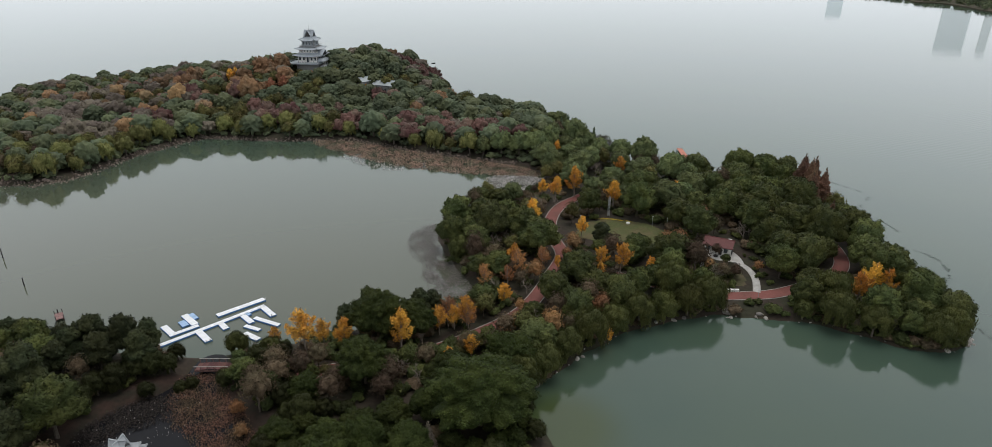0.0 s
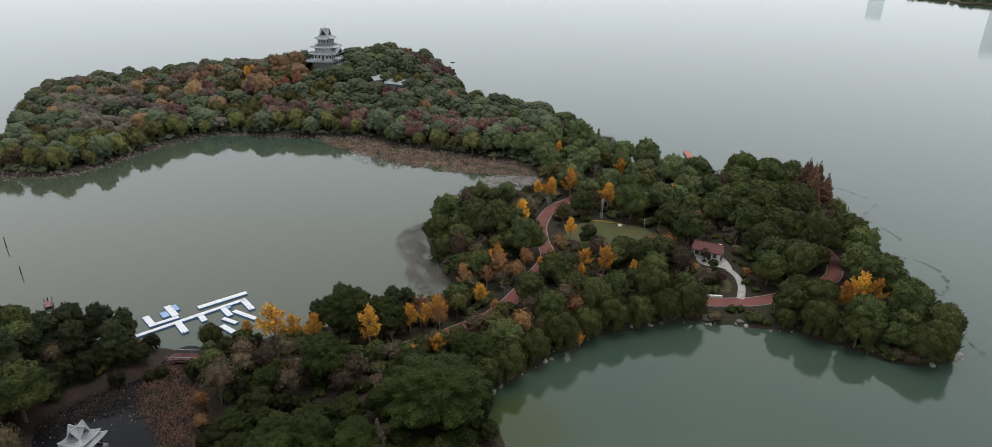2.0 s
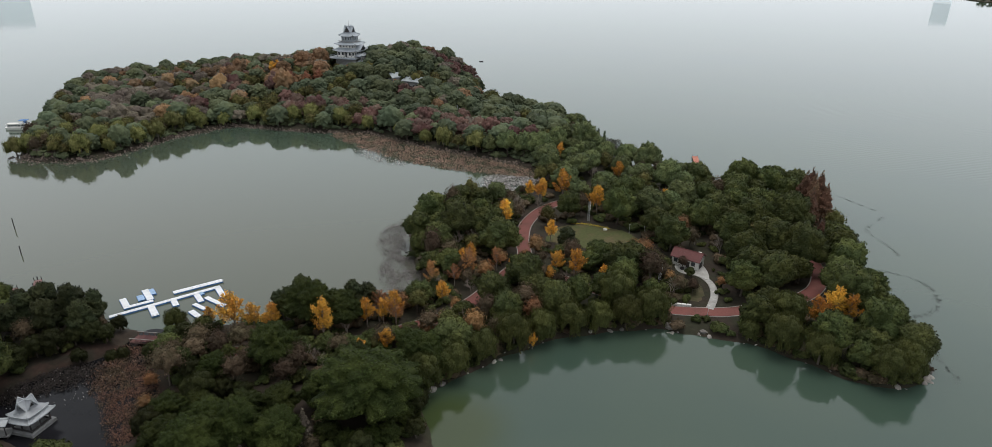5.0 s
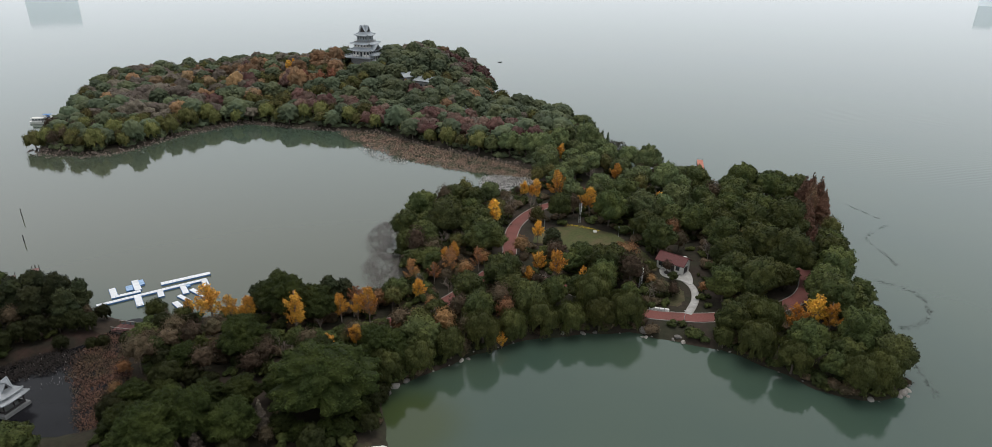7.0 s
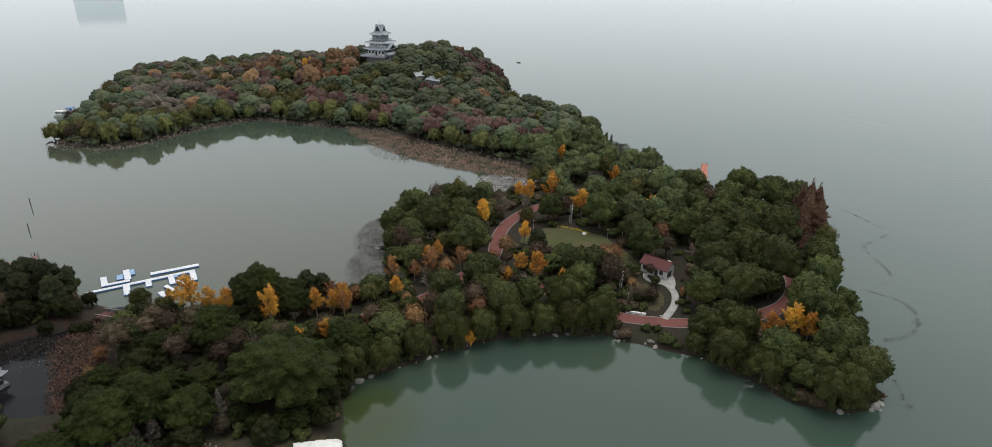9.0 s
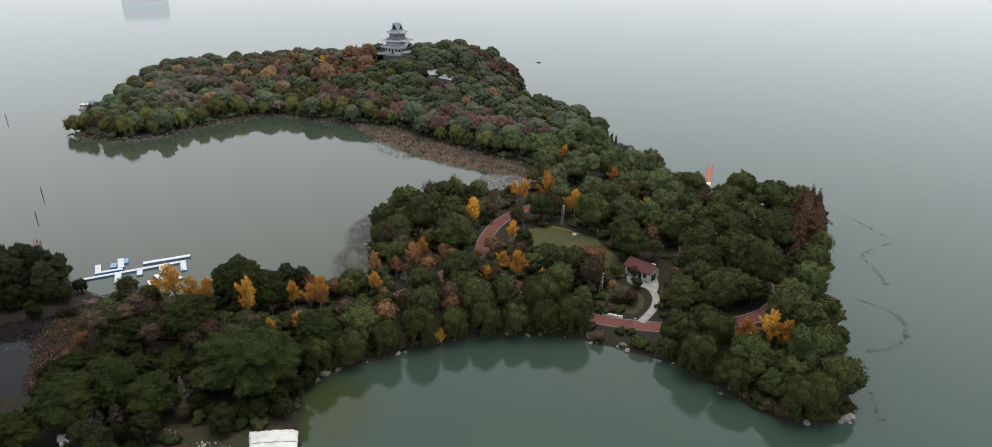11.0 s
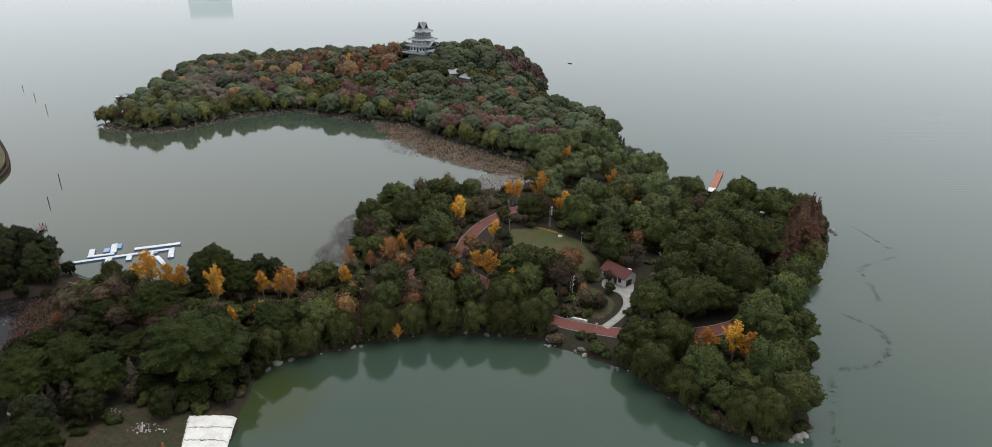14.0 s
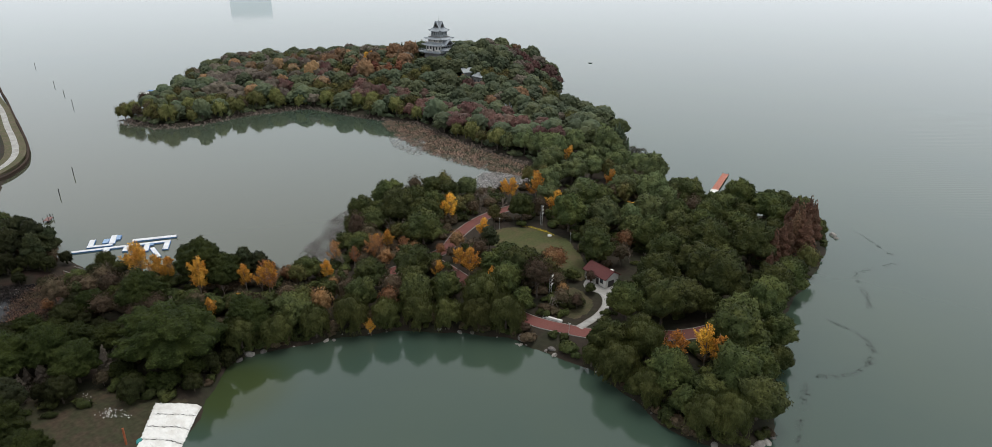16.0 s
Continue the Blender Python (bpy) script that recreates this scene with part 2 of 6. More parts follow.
    l.new(where.outputs["Result"], both.inputs[1])
    l.new(both.outputs[0], bq.inputs["Strength"])
    l.new(rows.outputs["Fac"], bq.inputs["Height"])
    l.new(bp.outputs["Normal"], bq.inputs["Normal"])
    l.new(bq.outputs["Normal"], b.inputs["Normal"])
    return m


# ---- mesh helpers ----
def mesh(name, verts, faces, material, smooth=False):
    me = bpy.data.meshes.new(name)
    me.from_pydata([tuple(v) for v in verts], [], [tuple(f) for f in faces])
    me.materials.append(material)
    if smooth:
        me.shade_smooth()
    return me


class Build:
    """Collects vertices and faces of one part."""

    def __init__(self):
        self.v, self.f = [], []

    def add(self, verts, faces):
        k = len(self.v)
        self.v += [tuple(p) for p in verts]
        self.f += [tuple(i + k for i in f) for f in faces]
        return self

    def box(self, x0, x1, y0, y1, z0, z1, m=None):
        v = [Vector((x, y, z)) for z in (z0, z1) for y in (y0, y1) for x in (x0, x1)]
        if m is not None:
            v = [m @ p for p in v]
        return self.add(v, [(0, 2, 3, 1), (4, 5, 7, 6), (0, 1, 5, 4), (2, 6, 7, 3), (0, 4, 6, 2), (1, 3, 7, 5)])

    def tube(self, points, radii, sides=5):
        points = [Vector(p) for p in points]
        rings = []
        for i, p in enumerate(points):
            d = (points[min(i + 1, len(points) - 1)] - points[max(i - 1, 0)]).normalized()
            a = d.cross(Vector((0.31, 0.95, 0.05))).normalized()
            c = d.cross(a)
            rings.append([p + radii[i] * (math.cos(6.2832 * k / sides) * a + math.sin(6.2832 * k / sides) * c) for k in range(sides)])
        faces = [(i * sides + k, i * sides + (k + 1) % sides, (i + 1) * sides + (k + 1) % sides, (i + 1) * sides + k)
                 for i in range(len(points) - 1) for k in range(sides)]
        faces.append(tuple(range(sides))[::-1])
        faces.append(tuple((len(points) - 1) * sides + k for k in range(sides)))
        return self.add([p for r in rings for p in r], faces)

    def mesh(self, name, material, smooth=False):
        return mesh(name, self.v, self.f, material, smooth)


def part(name, build, material, parent, label="", smooth=False):
    data = build if isinstance(build, bpy.types.Mesh) else build.mesh(name, material, smooth)
    ob = new(name, data)
    ob.parent = parent
    return tagged(ob, label)


def thing(name, label, category, m=None, group="", kind=""):
    ob = new(name)
    ob.empty_display_size = 0.5
    if m is not None:
        ob.matrix_basis = m
    return tagged(ob, label, category, group, kind)


# ---- the plan of the shores, in metres ----
BAY = [(22, 40), (24, 70), (18, 89), (12, 100), (6, 110), (6, 117), (11, 122), (18, 130), (26, 138), (34, 144), (49, 150), (60, 153),
       (63, 151), (71, 150.5), (82, 149), (89, 145), (95, 141), (101, 136.5), (109, 135.5), (117, 138), (121, 144)]
EAST = [(120, 162), (118, 182), (119, 200), (126, 228), (129, 250), (128, 265), (122, 273), (108, 272), (95, 264), (82, 267), (70, 278),
        (60, 287), (53, 299), (43, 320), (34, 343), (22, 366), (4, 381), (-18, 393), (-36, 411), (-39, 440), (-47, 466)]
NORTH = [(-70, 490), (-110, 505), (-160, 500), (-215, 485), (-260, 465), (-295, 450), (-318, 420), (-312, 390), (-290, 350),
         (-270, 322), (-245, 285), (-228, 255), (-216, 248), (-195, 251), (-185, 260), (-181, 277), (-177, 297), (-168, 311)]
LAKE = [(-161, 327), (-146, 326), (-125, 323), (-102, 324), (-81, 325), (-58, 313), (-37, 302), (-16, 294), (5, 286), (15, 276), (17, 264),
        (14, 254), (2, 243), (-14, 228), (-22, 217), (-23, 203), (-18, 186), (-11, 171), (-6, 162), (-16, 152), (-34, 144), (-54, 134)]
WEST = [(-71, 128), (-90, 130), (-110, 130), (-140, 140), (-176, 162), (-203, 188), (-231, 204), (-292, 230.5), (-375, 267.5), (-480, 317),
        (-500, 300), (-400, 240), (-260, 170), (-200, 110), (-200, 30), (-90, 20)]
POND = [(-86, 98), (-82, 108), (-74, 115), (-72.5, 121), (-72, 130), (-65, 130), (-65, 121), (-60, 113), (-53, 107), (-47, 97), (-49, 88), (-62, 85), (-78, 88)]


def rounded(loop, times=2):
    """The loop with its corners cut twice, so that it curves."""
    p = np.array(loop, float)
    for _ in range(times):
        q = np.roll(p, -1, axis=0)
        p = np.stack([0.75 * p + 0.25 * q, 0.25 * p + 0.75 * q], 1).reshape(-1, 2)
    return p


ISLAND, POND_RIM = rounded(BAY + EAST + NORTH + LAKE + WEST), rounded(POND)


def inside_by(x, y, loop):
    """How far (x, y) lies inside a closed loop; outside it is negative."""
    x, y = np.asarray(x, float), np.asarray(y, float)
    best, odd = np.full(x.shape, 1e18), np.zeros(x.shape, bool)
    for (ax, ay), (bx, by) in zip(loop, np.roll(loop, -1, axis=0)):
        ux, uy = bx - ax, by - ay
        k = np.clip(((x - ax) * ux + (y - ay) * uy) / (ux * ux + uy * uy + 1e-9), 0, 1)
        best = np.minimum(best, (x - ax - k * ux) ** 2 + (y - ay - k * uy) ** 2)
        if ay != by:
            odd ^= ((ay > y) != (by > y)) & (x < ax + (y - ay) * ux / uy)
    return np.where(odd, 1, -1) * np.sqrt(best)


class Chart:
    """How far each place lies inside a loop, kept on a 2 m grid."""

    def __init__(self, loop, x0, x1, y0, y1):
        self.x0, self.y0 = x0, y0
        self.d = inside_by(*np.meshgrid(np.arange(x0, x1, 2.0), np.arange(y0, y1, 2.0)), loop)

    def __call__(self, x, y):
        rows, cols = self.d.shape
        u = np.clip((np.asarray(x, float) - self.x0) / 2, 0, cols - 1.001)
        v = np.clip((np.asarray(y, float) - self.y0) / 2, 0, rows - 1.001)
        i, j = u.astype(int), v.astype(int)
        u, v = u - i, v - j
        return (self.d[j, i] * (1 - u) + self.d[j, i + 1] * u) * (1 - v) + (self.d[j + 1, i] * (1 - u) + self.d[j + 1, i + 1] * u) * v


land_by, pond_by = Chart(ISLAND, -520, 160, 0, 530), Chart(POND_RIM, -120, -20, 60, 160)


def wave(x, y):
    return (np.sin(x * 0.31 + 1.3 * np.sin(y * 0.17)) + np.sin(y * 0.27 + 2 + 1.7 * np.sin(x * 0.13)) + 0.6 * np.sin(x * 0.9 + y * 0.7)) / 2.6


def height(x, y):
    x, y = np.asarray(x, float), np.asarray(y, float)
    d = land_by(x, y) + 0.7 * wave(x * 1.7, y * 1.7)
    p = pond_by(x, y) + 0.5 * wave(x * 2, y * 2)
    hill = 15.6 * np.exp(-((x + 128) / 94) ** 2 - ((y - 432) / 62) ** 2) + 8.0 * np.exp(-((x + 86) / 32) ** 2 - ((y - 446) / 46) ** 2) + 1.5 * np.exp(-((x + 250) / 60) ** 2 - ((y - 410) / 60) ** 2)
    z = 1.0 * (1 - np.exp(-np.maximum(d, 0) / 1.5)) + 0.35 * np.clip(d / 15, 0, 1) + 0.12 * wave(x, y) * np.clip(d / 6, 0, 1)
    z = z + hill * np.clip(d / 16, 0, 1)
    z = np.where(d < 0, np.maximum(d * 0.5, -3.0), z)
    z = np.where(p > 0, np.maximum(-0.35 * p, -0.9), np.minimum(z, np.where(p > -3, 0.45 * -p + 0.02, z)))
    return z


def ground_z(x, y):
    return float(height(np.array([x]), np.array([y]))[0])


def sheet(name, xs, ys, z, material):
    X, Y = np.meshgrid(xs, ys)
    v = np.stack([X, Y, z(X, Y)], -1).reshape(-1, 3)
    a = (np.arange(len(ys) - 1)[:, None] * len(xs) + np.arange(len(xs) - 1)).reshape(-1)
    f = np.stack([a, a + 1, a + 1 + len(xs), a + len(xs)], 1)
    return mesh(name, v.tolist(), f.tolist(), material, True)


outward = np.array([15, 40, 90, 200, 450, 1000, 2200, 4500.0])
XS = np.concatenate([-330 - outward[::-1], np.arange(-330, -130, 2.5), np.arange(-130, 145, 1.5), 146 + outward])
YS = np.concatenate([20 - outward[::-1], np.arange(20, 80, 3.0), np.arange(80, 300, 1.5), np.arange(300, 515, 2.5), 516 + outward])
M["soil"] = mat("leaf-strewn soil", (0.034, 0.025, 0.018), 0.95, 0.3, 1.2, 0.15, second=(0.027, 0.027, 0.015), second_size=9.0)
ground = tagged(new("ground", sheet("ground", XS, YS, height, M["soil"])), "brown leaf-strewn island soil sloping down to a lake bed", "ground", kind="structure")
M["water"] = water_material()
water = new("water", mesh("water", [(-5000, -5000, 0), (5000, -5000, 0), (5000, 5000, 0), (-5000, 5000, 0)], [(0, 1, 2, 3)], M["water"]))
tagged(water, "still grey-green lake water under a pale sky", "lake", kind="structure")


# ---- trees ----
ICO = (1 + 5 ** 0.5) / 2
ICO_V = np.array([(-1, ICO, 0), (1, ICO, 0), (-1, -ICO, 0), (1, -ICO, 0), (0, -1, ICO), (0, 1, ICO), (0, -1, -ICO), (0, 1, -ICO),
                  (ICO, 0, -1), (ICO, 0, 1), (-ICO, 0, -1), (-ICO, 0, 1)]) / math.hypot(1, ICO)
ICO_F = [(0, 11, 5), (0, 5, 1), (0, 1, 7), (0, 7, 10), (0, 10, 11), (1, 5, 9), (5, 11, 4), (11, 10, 2), (10, 7, 6), (7, 1, 8),
         (3, 9, 4), (3, 4, 2), (3, 2, 6), (3, 6, 8), (3, 8, 9), (4, 9, 5), (2, 4, 11), (6, 2, 10), (8, 6, 7), (9, 8, 1)]


def leaves_on(rng, lobes, count, size, flat=0.5, droop=0.0, fill=0.12):
    """Small folded leaf tufts over the outside of a set of rounded lobes (x, y, z, radius, height)."""
    L = np.array(lobes, float)
    w = L[:, 3] * (L[:, 3] + L[:, 4])
    k = rng.choice(len(L), count * 3, p=w / w.sum())
    d = rng.normal(size=(len(k), 3))
    d /= np.linalg.norm(d, axis=1, keepdims=True)
    d[:, 2] = np.where(d[:, 2] < -0.35, -d[:, 2], d[:, 2])
    p = L[k, :3] + d * L[k][:, [3, 3, 4]] * (1 + rng.normal(0, fill, (len(k), 1)) * 0.8)
    keep = np.ones(len(k), bool)
    for x, y, z, r, h in L:
        q = (p - (x, y, z)) / (r, r, h)
        keep &= (q ** 2).sum(1) > 0.62
    p, d = p[keep][:count], d[keep][:count]
    n = d + rng.normal(0, flat, d.shape)
    n /= np.linalg.norm(n, axis=1, keepdims=True)
    a = np.cross(n, rng.normal(size=n.shape))
    if droop:
        a = a * (1 - droop) + np.array([0, 0, -1.0]) * droop * 2
    a /= np.linalg.norm(a, axis=1, keepdims=True)
    b = np.cross(n, a)
    s = size * rng.uniform(0.6, 1.35, (len(p), 1))
    long, wide = 1.0 + 1.6 * droop, 0.8 - 0.55 * droop
    v = np.stack([p - a * s * long + n * s * 0.1, p + a * s * long * 0.8 - b * s * wide, p + a * s * long * 0.8 + b * s * wide], 1)
    f = np.arange(len(p) * 3).reshape(-1, 3)
    return v.reshape(-1, 3), f


BALLS = {}


def ball(n):
    """Directions and triangles of an even ball, each side of twenty cut into n, open below."""
    if n not in BALLS:
        at, v, f = {}, [], []

        def corner(p):
            key = tuple(np.round(p, 5))
            if key not in at:
                at[key] = len(v)
                v.append(p)
            return at[key]
        for a, b, c in ICO_F:
            A, B, C = ICO_V[a], ICO_V[b], ICO_V[c]
            g = {}
            for i in range(n + 1):
                for j in range(n + 1 - i):
                    p = A + (B - A) * i / n + (C - A) * j / n
                    g[i, j] = corner(p / np.linalg.norm(p))
            for i in range(n):
                for j in range(n - i):
                    f.append((g[i, j], g[i + 1, j], g[i, j + 1]))
                    if i + j < n - 1:
                        f.append((g[i + 1, j], g[i + 1, j + 1], g[i, j + 1]))
        v, f = np.array(v), np.array(f)
        f = f[v[f][:, :, 2].max(1) > -0.62]
        used, f = np.unique(f, return_inverse=True)
        BALLS[n] = v[used], f.reshape(-1, 3)
    return BALLS[n]


def billow(rng, lobes, n, shrink, rough=0.02):
    """One lumpy skin round a set of lobes, of evenly spread small faces."""
    L = np.array(lobes, float)
    c = np.array([0, 0, np.average(L[:, 2], weights=L[:, 3])])
    d, f = ball(n)
    turn = rng.uniform(0, 6.283)
    d = np.stack([d[:, 0] * math.cos(turn) - d[:, 1] * math.sin(turn), d[:, 0] * math.sin(turn) + d[:, 1] * math.cos(turn), d[:, 2]], 1)
    d = d + rng.normal(0, 0.22 / n, d.shape)
    d /= np.linalg.norm(d, axis=1, keepdims=True)
    best = np.full(len(d), 0.6)
    for x, y, z, r, h in L:
        s = np.array([r, r, h])
        u, w = d / s, (c - (x, y, z)) / s
        qa, qb, qc = (u * u).sum(1), (u * w).sum(1), (w * w).sum() - 1
        disc = qb * qb - qa * qc
        best = np.maximum(best, np.where(disc > 0, (-qb + np.sqrt(np.maximum(disc, 0))) / qa, 0))
    best *= shrink * (1 + rng.normal(0, rough, len(d)))
    return c + d * best[:, None], f


def crown(name, rng, lobes, count, size, material, core=0.96, flat=0.55, droop=0.0, fill=0.12, cuts=9):
    v, f = leaves_on(rng, lobes, count, size, flat, droop, fill)
    verts, faces, loose_leaves = v.tolist(), f.tolist(), len(f)
    if core:
        sv, sf = billow(rng, lobes, cuts, core)
        faces += (sf + len(verts)).tolist()
        verts += sv.tolist()
    me = mesh(name, verts, faces, material)
    me.polygons.foreach_set("use_smooth", [i >= loose_leaves for i in range(len(faces))])
    return me


def trunk_build(rng, top, radius, limbs, sides=6, lean=0.4):
    t = Build()
    sway = rng.normal(0, lean, 2)
    t.tube([(0, 0, -0.6), (sway[0] * 0.3, sway[1] * 0.3, top * 0.5), (sway[0], sway[1], top)], [radius * 1.25, radius * 0.8, radius * 0.35], sides)
    for x, y, z, r in limbs:
        s = rng.uniform(0.3, 0.6) * z
        t.tube([(sway[0] * s / top, sway[1] * s / top, s), (x * 0.5, y * 0.5, s + (z - s) * 0.6), (x, y, z)], [radius * 0.5, radius * 0.32, r], 4)
    return t


def make_tree(name, label, trunk, crown_mesh, bark):
    """A tree with a trunk and a crown, kept far below until it is copied to its place."""
    ob = thing(name, label, "tree")
    part("trunk", trunk, bark, ob)
    if crown_mesh:
        part("crown", crown_mesh, None, ob)
    return ob


def dome(rng, n, R, H, base, r0, r1):
    """Lobes of a rounded crown of radius R, from height base to height H."""
    out = [(0, 0, base + (H - base) * 0.45, R * 0.66, (H - base) * 0.47)]
    for i in range(n):
        u = (i + 0.5) / n
        a = i * 2.399963 + rng.uniform(-0.3, 0.3)
        up = 1 - 1.32 * u
        e = math.sqrt(max(0.0, 1 - up * up)) if up > 0 else 1.0
        r = rng.uniform(r0, r1)
        out.append((math.cos(a) * e * (R - r * 0.7), math.sin(a) * e * (R - r * 0.7),
                    base + (H - base) * (0.35 + 0.52 * up) + rng.uniform(-0.4, 0.4), r, r * rng.uniform(0.8, 1.05)))
    return out


def boughs(rng, n, R, H, base, r0, r1):
    """Lobes of an uneven broad crown: several boughs at their own heights, each one covered with small clumps."""
    out = [(0, 0, base + (H - base) * 0.42, R * 0.6, (H - base) * 0.42)]
    heads = [(rng.normal(0, 0.08) * R, rng.normal(0, 0.08) * R, H - R * 0.5, R * 0.52)]
    turn = rng.uniform(0, 6.283)
    for ring, count, out_at, low in ((0, 5, 0.46, 0.74), (1, 8, 0.66, 0.46)):
        for i in range(count):
            a, r = turn + ring * 0.4 + 6.283 * i / count + rng.uniform(-0.25, 0.25), R * rng.uniform(0.28, 0.42)
            reach = R * out_at * rng.uniform(0.85, 1.12)
            heads.append((math.cos(a) * reach, math.sin(a) * reach, base + (H - base) * low * rng.uniform(0.86, 1.08) - r * 0.2, r))
    area = sum(r * r for *_, r in heads)
    for x, y, z, r in heads:
        out.append((x, y, z, r * 0.86, r * 0.8))
        for i in range(max(3, int(n * r * r / area))):
            u = (i + 0.5) / max(3, int(n * r * r / area))
            a, up = i * 2.399963 + rng.uniform(-0.4, 0.4), 1 - 1.25 * u
            e = math.sqrt(max(0.0, 1 - up * up))
            q = rng.uniform(r0, r1)
            out.append((x + math.cos(a) * e * (r - q * 0.35), y + math.sin(a) * e * (r - q * 0.35), z + up * (r - q * 0.35) * 0.9, q, q * rng.uniform(0.7, 0.95)))
    return out


def camphor(rng, leaves, size, material, label, name="camphor_tree", R=6.0, H=10.6, cuts=11, lumps=90, base=1.5, shape=None, flat=0.6):
    lobes = (shape or boughs)(rng, lumps, R, H, base, 0.35 + 15 / (lumps + 8), 0.6 + 27 / (lumps + 8))
    limbs = [(x * 0.7, y * 0.7, z, 0.06) for x, y, z, r, h in lobes[6:lumps:12]]
    return make_tree(name, label, trunk_build(rng, 6.0, 0.32, limbs), crown("crown", rng, lobes, leaves, size, material, 0.95, flat, fill=0.15 * flat, cuts=cuts), M["bark"])


def loose(rng, leaves, size, material, label, name, R=3.6, H=8.5, core=0.8, cuts=6, fluff=0.22):
    lobes = dome(rng, 20, R, H, 2.0, 0.7, 1.4)
    limbs = [(x, y, z, 0.03) for x, y, z, r, h in lobes[1:10]]
    return make_tree(name, label, trunk_build(rng, 6.5, 0.2, limbs), crown("crown", rng, lobes, leaves, size, material, core, 0.6, 0, fluff, cuts), M["bark"])


def upright(rng, leaves, size, material, label, name, H=9.6, R=2.7):
    """A ginkgo: a slender stem with long rising limbs, each one thinly feathered with leaves."""
    limbs, spots = [], []
    for i in range(17):
        u = (i + 0.5) / 17
        a, start = i * 2.4 + rng.uniform(-0.5, 0.5), 1.6 + (H - 3.6) * u
        reach = R * (1.08 - u) ** 0.8 * rng.uniform(0.55, 1.1)
        tip = np.array([math.cos(a) * reach, math.sin(a) * reach, min(start + reach * rng.uniform(0.7, 1.3) + 0.7, H)])
        limbs.append((*tip, 0.02))
        n = int(leaves * (0.5 + reach) / (17 * (0.5 + R * 0.5)) * rng.uniform(0.5, 1.3))
        w = rng.uniform(0.3, 1.08, (n, 1))
        spots.append(np.array([0, 0, start]) * (1 - w) + tip * w + rng.normal(0, 1, (n, 3)) * (0.16 + 0.22 * (1 - np.abs(2 * w - 1.1))) * (1, 1, 0.9))
    p = np.concatenate(spots)
    n = rng.normal(size=p.shape) + (0, 0, 0.7)
    n /= np.linalg.norm(n, axis=1, keepdims=True)
    a = np.cross(n, rng.normal(size=p.shape))
    a /= np.linalg.norm(a, axis=1, keepdims=True)
    b, s = np.cross(n, a), size * rng.uniform(0.6, 1.35, (len(p), 1))
    v = np.stack([p - a * s, p + a * s * 0.8 - b * s * 0.8, p + a * s * 0.8 + b * s * 0.8], 1).reshape(-1, 3)
    me = mesh("crown", v.tolist(), np.arange(len(v)).reshape(-1, 3).tolist(), material)
    return make_tree(name, label, trunk_build(rng, H - 0.4, 0.16, limbs, 5, 0.15), me, M["pale_bark"])


def willow(rng, leaves, size, material, label, cuts=10):
    lobes = dome(rng, 12, 3.9, 8.4, 2.8, 1.2, 1.9)
    for i in range(20):
        a, r = rng.uniform(0, 6.283), rng.uniform(2.2, 3.7)
        lobes.append((math.cos(a) * r, math.sin(a) * r, rng.uniform(1.6, 5.0), rng.uniform(0.45, 0.8), rng.uniform(1.4, 2.5)))
    limbs = [(x, y, z, 0.04) for x, y, z, r, h in lobes[1:8]]
    return make_tree("willow_tree", label, trunk_build(rng, 5.5, 0.26, limbs), crown("crown", rng, lobes, leaves, size, material, 0.88, 0.45, 0.75, 0.14, cuts), M["bark"])


def conifer(rng, leaves, size, material, label, name, H=11.5, R=2.8):
    lobes = []
    for i in range(22):
        u = i / 21
        a, reach = i * 2.4, R * (1 - u) * 0.62
        lobes.append((math.cos(a) * reach, math.sin(a) * reach, 1.8 + (H - 2.6) * u, 0.22 + R * 0.44 * (1 - u) ** 0.75, 1.0))
    return make_tree(name, label, trunk_build(rng, H, 0.22, [], 6, 0.1), crown("crown", rng, lobes, leaves, size, material, 0.95, 0.5, 0, 0.12, 9), M["bark"])


def bare(rng, label, name="bare_tree", H=8.0):
    t = Build()

    def grow(p, d, length, r, level):
        q = p + d * length
        t.tube([p, (p + q) / 2 + Vector(rng.normal(0, 0.05 * length, 3)), q], [r, r * 0.8, r * 0.55], 4 if level < 2 else 3)
        if level < 4:
            for _ in range(3 if level else 5):
                grow(p + d * length * rng.uniform(0.45, 1.0), (d + Vector(rng.normal(0, 0.48, 3)) + Vector((0, 0, 0.15))).normalized(),
                     length * rng.uniform(0.55, 0.78), max(r * 0.55, 0.018), level + 1)
    grow(Vector((0, 0, -0.5)), Vector((0, 0, 1)), H * 0.36, 0.17, 0)
    ob = thing(name, label, "tree")
    part("trunk", t, M["pale_bark"], ob)
    return ob


def shrub(rng, material, label):
    ob = thing("shrub", label, "shrub")
    lobes = [(rng.normal(0, 0.6), rng.normal(0, 0.6), rng.uniform(0.5, 1.1), rng.uniform(0.6, 1.0), rng.uniform(0.5, 0.9)) for _ in range(6)]
    part("trunk", Build().tube([(0, 0, -0.3), (0.05, 0, 0.5), (0, 0.05, 1.0)], [0.08, 0.06, 0.03], 4), M["bark"], ob)
    part("crown", crown("crown", rng, lobes, 60, 0.22, material, 0.95, 0.5, 0, 0.12, 3), None, ob)
    return ob


